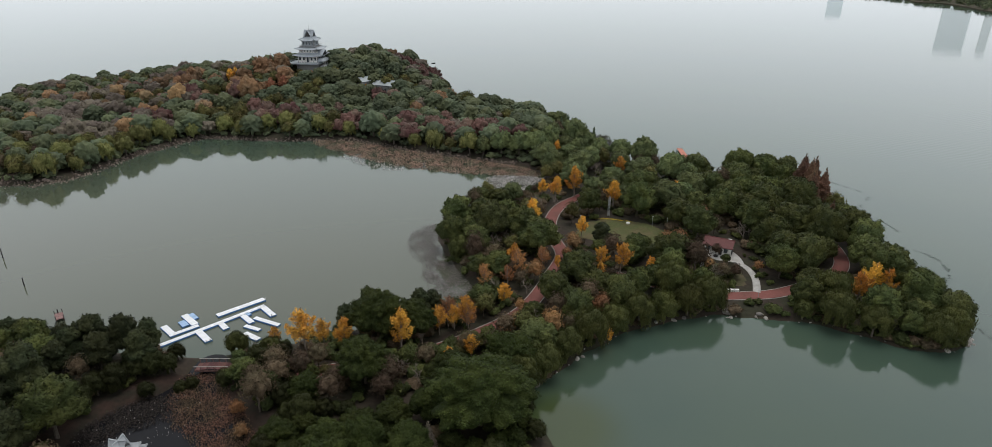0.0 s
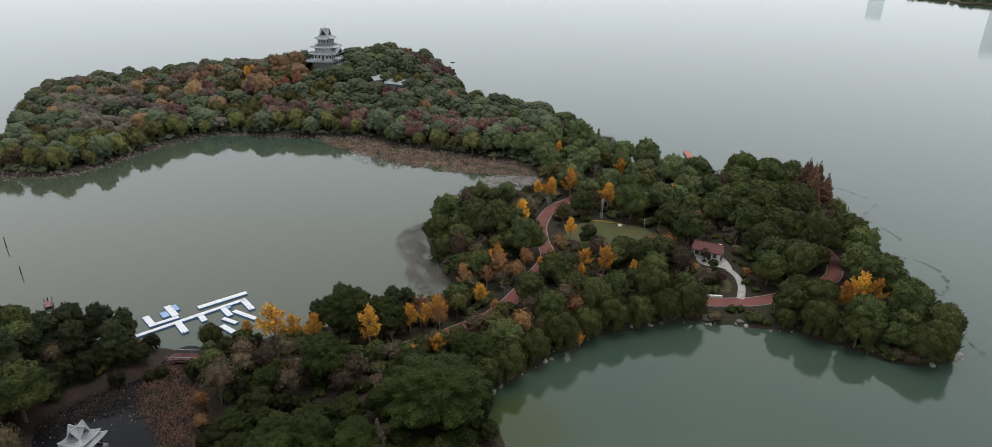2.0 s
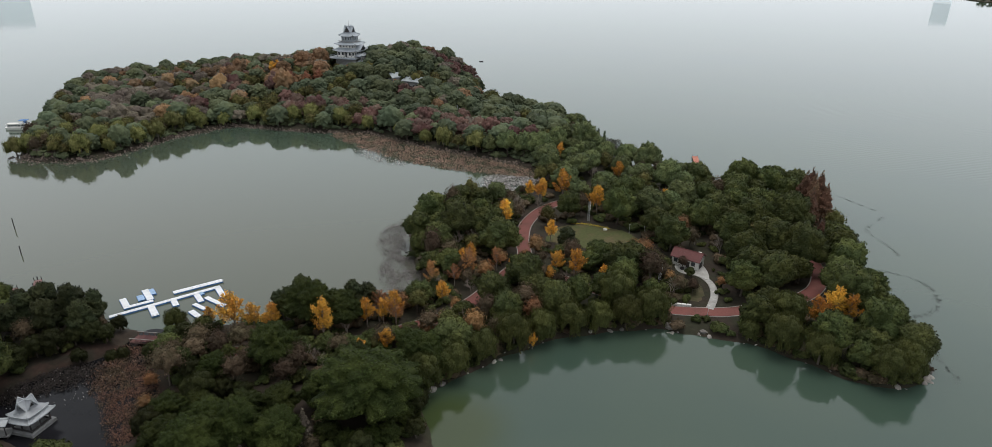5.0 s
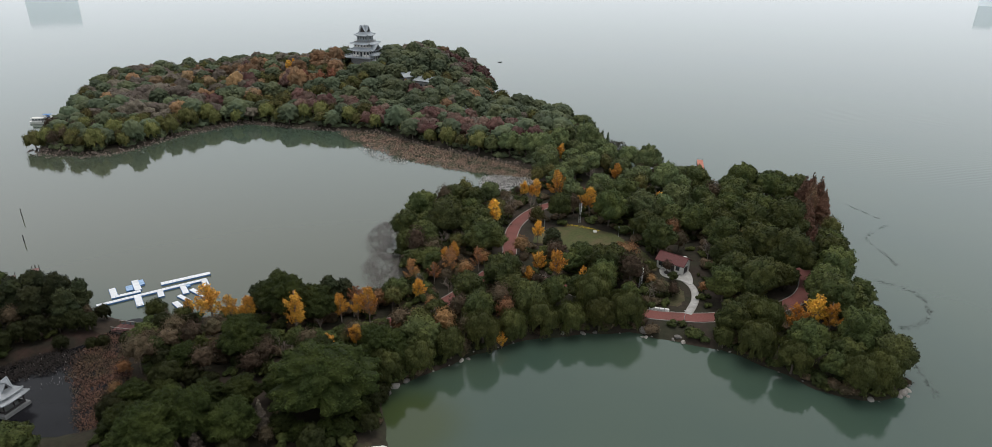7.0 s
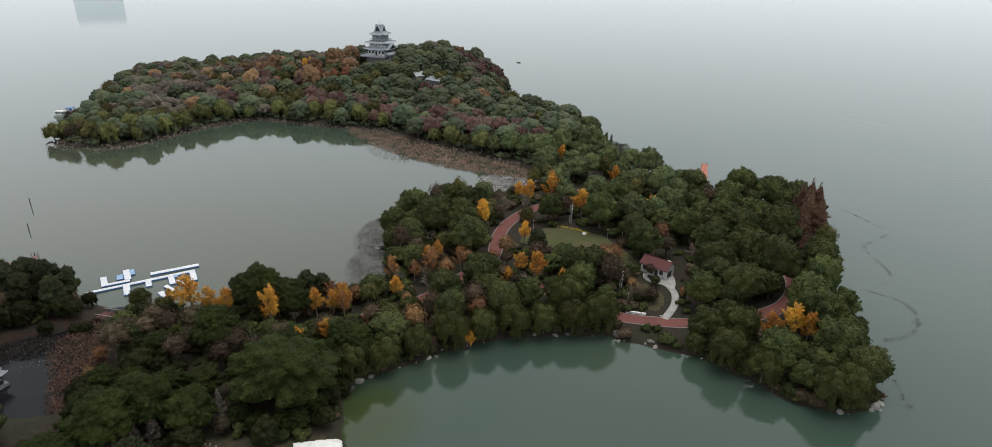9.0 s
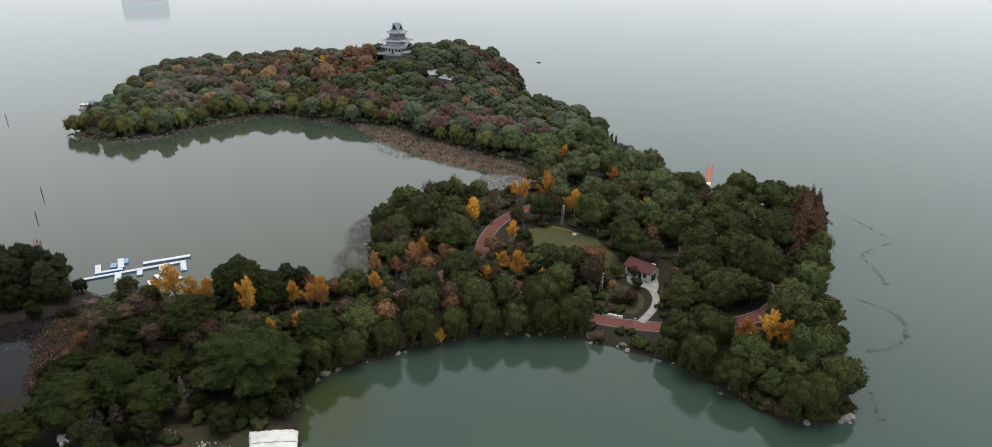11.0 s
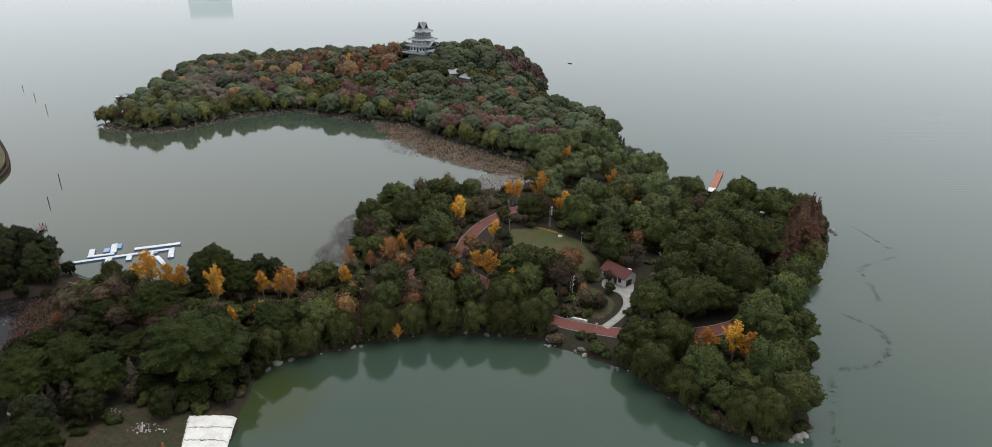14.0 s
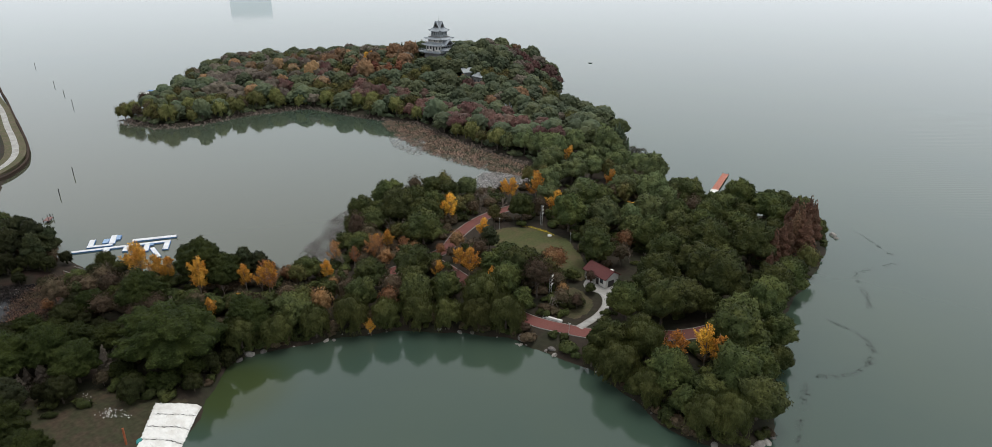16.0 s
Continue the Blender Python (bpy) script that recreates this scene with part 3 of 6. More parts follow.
rng = np.random.default_rng(7)
KINDS = {
    "camphor": [camphor(rng, 1600, 0.24, M["camphor"], "dense dark-green broadleaf tree with a rounded lumpy crown") for _ in range(5)],
    "camphor_near": [camphor(rng, 7000, 0.14, M["camphor_near"], "huge dark-green broadleaf tree with a domed crown of fine leaves", cuts=20, lumps=150, flat=0.35) for _ in range(3)],
    "camphor_light": [camphor(rng, 1600, 0.24, M["camphor_light"], "light olive-green broadleaf tree with a rounded crown") for _ in range(3)],
    "camphor_hazed": [camphor(rng, 1100, 0.26, M["camphor_hazed"], "broadleaf tree with a haze-pale rounded crown on the neck of land", cuts=10) for _ in range(4)],
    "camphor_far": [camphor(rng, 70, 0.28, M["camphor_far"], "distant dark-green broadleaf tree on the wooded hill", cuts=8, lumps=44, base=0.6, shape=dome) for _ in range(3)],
    "green": [loose(rng, 520, 0.22, M["green"], "yellow-green broadleaf tree beginning to turn", "broadleaf_tree") for _ in range(3)],
    "orange": [loose(rng, 700, 0.2, M["orange"], "orange-brown autumn tree with a thinning crown", "autumn_tree", core=0.75) for _ in range(3)],
    "maple": [loose(rng, 170, 0.3, M["maple"], "dark crimson maple in late autumn leaf", "maple_tree", 3.8, 7.0, 0.95, 6, 0.1) for _ in range(3)],
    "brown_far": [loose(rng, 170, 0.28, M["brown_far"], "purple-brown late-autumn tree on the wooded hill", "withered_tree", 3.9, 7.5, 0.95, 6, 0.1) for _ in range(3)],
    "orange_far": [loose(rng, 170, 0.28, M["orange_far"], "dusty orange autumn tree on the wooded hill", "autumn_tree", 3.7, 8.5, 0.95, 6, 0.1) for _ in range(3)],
    "scarlet": [loose(rng, 400, 0.3, M["scarlet"], "bright red-orange autumn tree on the hill", "autumn_tree", 3.0, 9.0, 0.75) for _ in range(2)],
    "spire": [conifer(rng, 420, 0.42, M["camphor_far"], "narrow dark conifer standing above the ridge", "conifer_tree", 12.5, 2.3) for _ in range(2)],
    "brown": [loose(rng, 650, 0.2, M["brown"], "brown half-bare tree with withered leaves", "withered_tree", core=0.72) for _ in range(3)],
    "ginkgo": [upright(rng, 2300, 0.17, M["ginkgo"], "golden-yellow upright ginkgo with a thin pale stem", "ginkgo_tree") for _ in range(4)],
    "amber": [upright(rng, 1300, 0.16, M["amber"], "bronze-orange upright ginkgo that has shed half its leaves", "ginkgo_tree", 9.6, 3.0) for _ in range(2)],
    "willow_far": [willow(rng, 500, 0.34, M["willow_light"], "pale yellow-green willow on the far shore", 6) for _ in range(2)],
    "willow": [willow(rng, 2300, 0.2, M["willow"], "yellow-green weeping willow by the water") for _ in range(3)],
    "willow_near": [willow(rng, 1500, 0.2, M["willow_dark"], "dark olive willow leaning over the pond bank") for _ in range(2)],
    "rust": [conifer(rng, 900, 0.2, M["rust"], "rust-brown narrow dawn redwood in autumn", "redwood_tree", 12.0, 3.1) for _ in range(3)],
    "dull_redwood": [conifer(rng, 900, 0.3, M["brown_far"], "grey-brown narrow redwood losing its needles", "redwood_tree") for _ in range(2)],
    "pine": [camphor(rng, 800, 0.22, M["pine"], "grey-green tree with an open layered crown", "pine_tree", 4.6, 12.0) for _ in range(3)],
    "shrub": [shrub(rng, M["camphor"], "low dark-green evergreen shrub between the trees") for _ in range(3)],
    "dry_shrub": [shrub(rng, M["brown"], "low brown autumn shrub between the trees") for _ in range(2)],
    "flooded": [loose(rng, 900, 0.2, M["flooded"], "grey-green half-bare willow standing in the flooded shallows", "flooded_willow", 3.4, 8.0, 0.0) for _ in range(2)],
    "bare": [bare(rng, "leafless grey-brown tree with fine twigs") for _ in range(3)],
}
PLANTED, FAR_WOODS = [], []


def plant(kind, x, y, scale=1.0, group="", tall=1.0):
    base = KINDS[kind][int(rng.integers(len(KINDS[kind])))]
    m = pose(x, y, ground_z(x, y) - 0.05, rng.uniform(-3, 3), rng.uniform(-3, 3), rng.uniform(0, 360)) @ Matrix.Diagonal((scale * rng.uniform(0.9, 1.1), scale * rng.uniform(0.9, 1.1), scale * tall, 1))
    PLANTED.append((x, y, scale * {"camphor": 5.3, "camphor_near": 5.3, "camphor_light": 5.3, "camphor_hazed": 5.3, "camphor_far": 5.2, "ginkgo": 3.6, "rust": 3.4, "shrub": 1.0, "dry_shrub": 1.0}.get(kind, 3.0)))
    if (kind == "camphor_far" and y > 335) or (y > 384 and kind in ("maple", "orange_far", "brown_far")):
        FAR_WOODS.append((kind, m))
        return None
    ob = copy_thing(base, m)
    if group:
        ob["group"] = group
    return ob


def spline(points, step=1.5):
    """A smooth line through the points, one place every `step` metres."""
    p = [Vector((*q, 0)) if len(q) == 2 else Vector(q) for q in points]
    p = [2 * p[0] - p[1]] + p + [2 * p[-1] - p[-2]]
    out = []
    for a, b, c, d in zip(p, p[1:], p[2:], p[3:]):
        n = max(2, int((c - b).length / step))
        for i in range(n):
            t = i / n
            out.append(0.5 * (2 * b + (c - a) * t + (2 * a - 5 * b + 4 * c - d) * t * t + (3 * b - 3 * c + d - a) * t ** 3))
    return out + [p[-2]]


MAIN_PATH = spline([(-66, 121), (-42, 122), (-17, 131), (1, 145), (8, 155), (14, 170), (19, 186), (17, 200), (17, 215), (22, 230), (32, 243), (38, 258)])
EAST_PATH = spline([(17, 180), (27, 176), (36, 171.5), (48, 165), (60, 161), (70, 161), (80, 163), (94, 170), (101, 175.5), (105.6, 181.5), (108.6, 190), (109.2, 199), (106, 212)])
WHITE_PATH = spline([(72.8, 163), (74.2, 167), (75.4, 172), (75.4, 177.5), (73.6, 182), (70, 185)])
LAWN = np.array([(24, 200), (27, 212), (37, 218), (51, 214), (60, 203), (67, 191), (64, 186), (58, 187), (49, 196), (36, 196)], float)
CLEARINGS = [(71, 192, 8), (69, 176, 8), (66, 169, 6), (68, 157, 7), (-3, 81, 9), (5, 88, 7), (8, 77, 9), (-73, 94, 8), (-78, 114, 4.5), (-68, 120, 5),
             (-90, 104, 4), (-129, 431, 13), (-124, 420, 10), (-130, 415, 11), (-119, 418, 9), (-138, 419, 7), (-120, 424, 8), (-122, 410, 7), (77, 171, 5), (79, 179, 5.5), (77, 185, 6), (6, 238, 5.5), (14, 240, 6), (-4, 234, 4), (22, 250, 5), (-66, 86, 6), (-70, 83, 6), (24, 223, 4), (28, 229, 4), (63, 183, 5.5), (96, 165, 4.5), (100, 169, 4.5), (91, 165, 4), (8, 247, 6), (16, 248, 6), (1, 240, 5), (12, 91, 7), (14, 83, 7), (13, 99, 6), (17, 92, 5), (36, 190, 6), (45, 189, 6), (53, 187, 5), (24, 206, 4), (20, 188, 4.5), (22, 194, 4.5), (21, 200, 4), (23, 183, 4), (25, 180, 4), (24.5, 187, 4), (23, 176, 3.5), (8, 252, 7), (10, 258, 7), (87, 264, 6), (-80, 390, 5), (-69, 392, 5), (-48, 377, 4), (-38, 356, 4), (-60, 117, 4), (-2, 153, 3)]
LINES = np.array([(p.x, p.y) for p in MAIN_PATH + EAST_PATH + WHITE_PATH])


lawn_by = Chart(LAWN, 10, 90, 170, 230)


def is_open(x, y, r):
    """Whether a tree of crown radius r may stand here."""
    if land_by(x, y) < 0.9 + 0.36 * r or pond_by(x, y) > -2.5 or lawn_by(x, y) > -1.5:
        return False
    if any((x - a) ** 2 + (y - b) ** 2 < c * c for a, b, c in CLEARINGS):
        return False
    return ((LINES - (x, y)) ** 2).sum(1).min() > (2.2 + (0.72 if y > 192 else 0.42) * r) ** 2


GINKGO_STRIP = [(-47, 130, 1.4), (-43, 132, 0.95), (-54.5, 131, 0.75), (-38, 131.7, 1.0), (-23.8, 130.0, 1.4), (-15.5, 138.3, 1.0), (-8.8, 141, 1.15),
                (-12, 140.5, 0.85), (-11.4, 122.5, 0.8), (-6.9, 127.6, 0.8), (-1.2, 121.3, 0.5), (0.6, 153, 0.85)]
GINKGO_MID = [(1.6, 175, 0.8), (4, 178.5, 0.85), (10.2, 206, 1.35), (20, 235.5, 1.2), (27.8, 240.5, 1.45), (15, 240, 0.9), (41.3, 228, 1.3), (49.8, 265.5, 1.1),
              (23.8, 288, 1.15), (65.4, 234, 1.1), (26.4, 199.7, 0.95), (30, 176.5, 0.9), (35.4, 173.3, 1.2), (28.6, 167.7, 0.8), (44.1, 171.7, 0.8), (98, 157, 1.1),
              (104, 161, 1.2), (107, 159.5, 1.1), (16.7, 175.3, 0.6), (27, 137.5, 0.6)]
ORANGE_MID = [(22.7, 189, 0.8), (9.7, 168.4, 0.75), (55.4, 187.8, 0.95), (77.7, 176.2, 0.45), (70.2, 212.8, 0.9),
              (-9.3, 147.9, 0.65), (5.7, 146.9, 0.5), (3.9, 141, 0.6), (0.6, 136.4, 0.6), (13, 179, 0.6), (20, 183, 0.5)]
BROWN_MID = [(-24.6, 112, 0.85), (-24.8, 117.5, 0.9), (-10.7, 93, 0.5), (-35, 116, 0.8), (-51, 121, 0.9), (-44.2, 118.6, 0.95), (-48.7, 116.1, 0.9), (-54.3, 116, 0.75), (-36.4, 110.5, 0.9), (-24.4, 116.1, 0.9), (-42, 123.3, 0.8),
             (-16, 149, 0.5), (65.5, 170.7, 0.7), (69.2, 171.5, 0.6), (25, 181, 0.6), (15, 160, 0.7), (26.5, 170, 0.7), (31.5, 166.5, 0.7), (9, 231, 0.7), (13, 217.5, 0.7), (3, 169, 0.8), (5.5, 163.5, 0.7), (72, 203, 0.9), (78, 226, 0.9)]
BARE_MID = [(-19.2, 133.7, 0.8), (-46.2, 137, 0.7), (-9.8, 151.5, 0.6), (63.7, 172.5, 0.7), (88, 196, 0.9), (85, 206, 0.8), (-22, 140, 0.6), (8, 228, 0.9), (11.8, 227, 1.0), (14.5, 221, 0.9), (6, 220, 0.8), (11, 233, 0.8), (19.5, 229, 0.8), (4, 172, 0.9), (-2, 163, 0.8), (7, 160, 0.9), (33, 168, 0.9), (-13.5, 141.5, 1.1), (-10, 143.5, 1.1), (81, 200, 1.2), (74, 206, 1.0)]
AMBER = [(-8.2, 139.5, 0.95), (-4.9, 163.6, 0.95), (3.8, 173.1, 0.9), (4.6, 169.0, 1.1), (12.2, 175.1, 0.9), (-13.4, 144.0, 0.9), (1.6, 164.0, 0.8)]
# colour patches on the hill
HILL = {
    "brown_far": [(-277, 350), (-252, 335), (-232, 327), (-215, 319), (-215, 307), (-258, 378), (-227, 352), (-232, 345), (-245, 362), (-265, 362), (-240, 380)],
    "orange_far": [(-231, 362), (-230, 374), (-217, 367), (-212, 386), (-187, 394), (-173, 380), (-175, 398), (-198, 351), (-155, 371), (-164, 389), (-197, 415), (-143, 382),
               (-153, 387), (-143, 416), (-207, 409), (-160, 416), (-171, 421), (-222, 371), (-205, 380), (-195, 401), (-183, 387), (-168, 385), (-158, 395), (-150, 378), (-184, 406),
               (-165, 405), (-150, 402), (-136, 400), (-240, 368), (-83, 391)],
    "maple": [(-200, 340), (-189, 342), (-198, 376), (-187, 377), (-173, 369), (-180, 359), (-177, 391), (-164, 374), (-162, 387), (-139, 351), (-132, 350), (-127, 349), (-117, 355),
              (-106, 353), (-100, 359), (-107, 344), (-118, 341), (-82, 340), (-72, 338), (-52, 321), (-27, 311), (-21, 320), (-4, 328), (2, 315), (-55, 399), (-53, 417),
              (-70, 375), (-82, 331), (-48, 335), (-43, 446), (-45, 436), (-50, 455), (-56, 450)],
    "camphor_far": [(-186, 351), (-142, 370), (-163, 363), (-212, 335), (-237, 313), (-250, 309), (-293, 363), (-105, 380), (-95, 385), (-88, 360), (-110, 400), (-85, 372), (-75, 388), (-62, 352)],
    "green": [(-157, 348), (-279, 340), (-143, 343), (-150, 352), (-129, 363), (-132, 366), (-126, 361), (-109, 373), (-66, 400), (-113, 376), (-266, 330)],
}
HILL_AT = [(x, y, k) for k, spots in HILL.items() for x, y in spots]
WILLOW_BAY = [(10, 123), (16, 130), (22.5, 136), (29, 141.2), (36, 145.8), (43, 148.5), (50, 151.2), (56.5, 153.8), (47.5, 158.5),
              (91, 157), (87.5, 147), (95, 142.3), (108, 137.2), (5, 117), (112, 139)]
POINT_CAMPHOR = [(96, 197.5, 1.3), (82.5, 172, 0.9), (91, 174.5, 1.0), (100.8, 183, 0.68), (113.5, 186.5, 1.05), (115, 197, 1.05), (109.5, 167, 1.25), (115, 159, 0.85),
                 (82.5, 154.5, 0.8), (98.5, 146, 0.9), (112, 151.5, 1.0), (95.5, 219, 1.2), (107, 221.5, 1.3), (77.5, 216.5, 1.0), (107.5, 258.5, 1.15), (93, 248, 1.15),
                 (70.4, 263, 0.85), (80.6, 260, 1.1), (60.4, 266, 0.85), (90.4, 231, 0.95), (113.8, 250.5, 0.9), (67.5, 228, 0.85), (103, 234, 0.9), (118, 206, 0.85),
                 (86.5, 190, 1.05), (118, 178, 0.75), (119.5, 168, 0.6), (123.8, 247, 0.68), (125, 256, 0.6), (104, 140.5, 0.6), (57, 163, 0.6), (84.5, 204, 1.05)]
WILLOW_FAR = [(-126, 333), (-117, 335), (-99, 333), (-82, 329), (-62, 320), (-45, 309), (-35, 306), (-17, 299), (-176, 318), (-181, 310), (-186, 300),
              (-193, 295), (-199, 289), (-222, 255), (-222, 281), (-226, 267), (-200, 274), (-212, 262),
              (-206, 254), (-224, 252), (-194, 256), (-187, 264), (-184, 280), (-180, 291), (-178, 304), (-172, 315), (-165, 322), (-150, 330), (-138, 329)]
BIG_CAMPHOR = [(-3.8, 105, 1.88), (-10, 115, 0.95), (2.5, 122, 1.05), (-30.5, 136.5, 1.28), (-21.5, 137, 1.0), (-29.3, 84, 1.15), (-32, 93.5, 0.85), (-16.5, 91.5, 0.95), (-21, 101.5, 0.75),
               (-30, 118, 1.1), (-33, 74, 0.9), (-41, 110.5, 0.7), (-1, 115, 0.6), (-14, 106, 0.75), (-42, 96, 0.7), (-38, 100, 0.55), (-38, 88, 0.8)]
NEAR_WILLOW = [(-12.8, 85.5, 0.75), (-0.6, 92.8, 0.72), (7.5, 101, 0.5), (5, 107.5, 0.62), (-42, 104, 0.65), (-36, 105.7, 0.55), (-31.5, 106.5, 0.45), (-17, 84, 0.5), (5.5, 112, 0.5)]
UNDER_BIG = [(3, 98.5, 0.4), (-9, 96.5, 0.4), (3.5, 104, 0.45), (-4.5, 95.5, 0.35), (0, 97.5, 0.35)]
NEAR_REDWOOD = [(-21.7, 87.3, 0.62), (-13.2, 95.5, 0.7), (-24.5, 85.5, 0.45), (-23, 83.3, 0.45), (-22.2, 80.5, 0.45), (-19.8, 81.6, 0.4)]
REDWOOD = [(119, 240.5, 1.48), (116.5, 243.5, 1.4), (120.8, 232.5, 1.3), (122.5, 245.5, 1.42), (114.8, 227, 1.2), (112.5, 221, 1.15), (112.5, 208, 1.0), (121, 250, 1.35), (118, 235.5, 1.35), (116.5, 231, 1.2)]
for x, y, s in GINKGO_STRIP + GINKGO_MID:
    plant("ginkgo", x, y, s, "ginkgos along the island path")
for x, y in WILLOW_BAY:
    plant("willow", x, y, 1.35 if y > 158 else rng.uniform(0.95, 1.2), "willows along the near bay")
for x, y in WILLOW_FAR:
    if x < -130:
        if rng.random() < 0.22:
            continue
        x, y = x + rng.normal(0, 1.6), y + rng.uniform(0.0, 2.5)
    plant("willow_far", x, y, rng.uniform(0.8, 1.3), "willows along the far shore")
    CLEARINGS.append((x + 1, y - 5, 4))
for x, y, s in BIG_CAMPHOR:
    plant("camphor_near", x, y, s, "", 0.78 if s > 1.5 else 1.0)
for x, y, s in POINT_CAMPHOR:
    plant("camphor_hazed" if y > 222 and x < 78 else "camphor", x, y, s, "", 1.05 if y > 255 else 1.22 if s < 1.1 else 1.08)
plant("green", 123, 225, 1.0, "", 1.1)
for x, y, s in ((-101, 124, 0.7), (-94.4, 125, 0.85), (-87, 125, 0.9), (-81.5, 121, 0.75), (-90, 119, 0.8), (-98, 117, 0.7), (-83, 126, 0.75)):
    plant("pine", x, y, s, "", 1.25)
for x, y, s in ((-55.5, 122.7, 0.75), (-51, 126, 0.6), (-61, 117, 0.5), (-69, 117.5, 0.4), (-77, 113, 0.45), (-71, 116, 0.4), (-76.5, 126.5, 0.5)):
    plant("willow_near", x, y, s)
for x, y, s in ((-63.5, 130.3, 0.72), (-54.5, 128.3, 0.6)):
    plant("willow", x, y, s)
for x, y, s in ((-89, 129, 0.8), (-85.5, 127.5, 0.7), (-81, 125.5, 0.6), (-78, 123.5, 0.5), (-93, 122, 0.6)):
    plant("brown", x, y, s)
for x, y, s in ((21.5, 164.5, 1.1), (14.5, 155, 0.95), (-8, 210.5, 0.95), (-11.5, 196, 0.9), (-9.6, 226, 0.85), (-1.3, 225, 0.85), (42, 184, 0.8), (51, 176.5, 1.2),
                (-7.2, 171, 0.7), (-57, 117.5, 0.6), (-60.5, 124, 0.4), (-50.5, 113, 0.6), (-47.5, 118, 0.5), (52.5, 237, 1.25), (30.8, 276, 0.9), (46, 192, 0.45)):
    plant("camphor", x, y, s)
plant("pine", 32.4, 192.8, 0.75)
for x, y in ((78.5, 168), (79, 174), (80, 180), (62, 176), (77.5, 187), (79, 184), (77, 172.5), (77.6, 177.5)):
    plant("shrub", x, y, rng.uniform(0.5, 0.9))
for x, y, s in UNDER_BIG:
    plant("camphor_near", x, y, s * 1.2)
    plant("shrub", x + 1.5, y - 2.2, 1.3)
for x, y, s in NEAR_WILLOW:
    plant("willow_near", x, y, s)
for x, y, s in NEAR_REDWOOD:
    plant("dull_redwood", x, y, s)
for x, y, s in REDWOOD:
    plant("rust", x, y, s)
for kind, spots in (("amber", AMBER), ("orange", ORANGE_MID), ("brown", BROWN_MID), ("bare", BARE_MID)):
    for x, y, s in spots:
        plant(kind, x, y, s)
plant("maple", -4, 211.5, 0.8)
for x, y, s, kind in ((-13, 125.5, 0.52, "camphor"), (-3, 133.3, 0.5, "camphor"), (-8, 129.8, 0.8, "brown"), (1, 137.3, 0.85, "brown"), (-10, 127.5, 0.55, "green"), (-5, 131.5, 0.5, "green"),
                      (18, 166, 0.5, "camphor"), (19.7, 172.6, 0.48, "camphor"), (20.5, 167.5, 0.7, "orange"), (18.5, 169, 0.6, "brown"), (-17, 124, 0.8, "brown"), (-16.5, 126, 0.5, "camphor"), (-21, 124.5, 0.55, "camphor"), (-7, 131.7, 0.5, "camphor"), (8, 142.5, 1.0, "bare"), (-26, 124, 0.5, "camphor"), (-42.5, 118, 0.5, "camphor"), (-39, 119, 0.5, "green"), (-52, 116, 0.45, "green"), (-30, 123, 0.5, "camphor"), (-36, 117.5, 0.5, "green"), (-12, 129.5, 0.45, "camphor"), (-3, 137, 0.4, "green"),
                      (-27, 119, 1.0, "bare"), (-22, 120.5, 0.9, "bare"), (-33, 120, 0.9, "bare"), (-18, 118, 0.8, "bare"), (12, 147, 0.5, "brown"), (5, 150, 0.5, "orange")):
    plant(kind, x, y, s)
for x, y in ((-172, 409), (-174, 407)):
    plant("ginkgo", x, y, 1.3)
    CLEARINGS.append((x + 4, y - 7, 6))
for x, y in ((-142.5, 388), (-135.5, 391), (-152, 387)):
    plant("scarlet", x, y, 1.15)
    CLEARINGS.append((x + 4, y - 7, 6))
for k, x, y, s in (("ginkgo", -84, 386.5, 0.95), ("ginkgo", -87.5, 387.5, 0.7), ("green", -64, 393, 0.9), ("green", -132, 413.5, 0.75), ("orange_far", -124.5, 412, 0.6), ("green", -140, 417, 0.7), ("green", -117, 414, 0.75), ("orange_far", -112.5, 417, 0.7), ("green", -136, 409, 0.75), ("maple", -128, 407, 0.7)):
    plant(k, x, y, s)
for x, y, s in ((-160, 442, 1.05), (-155.5, 442, 1.1), (-150, 442, 1.15), (-146, 442, 1.1)):
    plant("rust", x, y, s)
for x, y, s in ((-80.4, 440, 1.35), (-73.8, 440, 1.4), (-67.4, 440, 1.35), (-63, 440, 1.2), (-58, 438, 1.2)):
    plant("maple", x, y, s)
for x, y in ((-172, 442), (-168.5, 442.5)):
    plant("spire", x, y, 1.0)
for x, y in ((-137, 450), (-256, 418), (-252, 416), (-284, 392), (-279, 396), (-246, 424)):
    plant("spire", x, y, rng.uniform(0.85, 1.02))
for x, y, s in ((-88, 107, 0.55), (-84, 114, 0.6), (-79, 120, 0.55), (-93, 101, 0.6), (-42, 97, 0.6), (-40, 104, 0.65), (-46, 110, 0.5), (-76, 121, 0.45), (-91, 108, 0.5), (-87, 112, 0.5), (-96, 103, 0.55), (-82, 118, 0.5), (-44, 92, 0.6)):
    plant("willow_near", x, y, s * 1.3)
plant("orange", -55, 108, 0.5)
plant("willow", -13.5, 184, 0.9)
plant("willow", 80.5, 150, 0.65)
for x, y, s in ((117, 147, 0.98), (36, 162, 0.6), (88, 163.5, 0.75)):
    plant("camphor_light", x, y, s)
plant("orange", -51.5, 101, 0.5)
for x, y, k in ((4, 241, "bare"), (12, 243, "brown"), (8, 236, "brown"), (18, 246, "bare"), (-2, 236, "brown")):
    plant(k, x, y, 0.5)
for x, y, s in ((40, 180, 0.7), (44, 163.5, 0.75), (31, 187, 0.5), (23, 173.5, 0.55), (29, 170.5, 0.5), (8, 145, 0.6), (69.5, 181.5, 0.3)):
    plant("camphor", x, y, s)


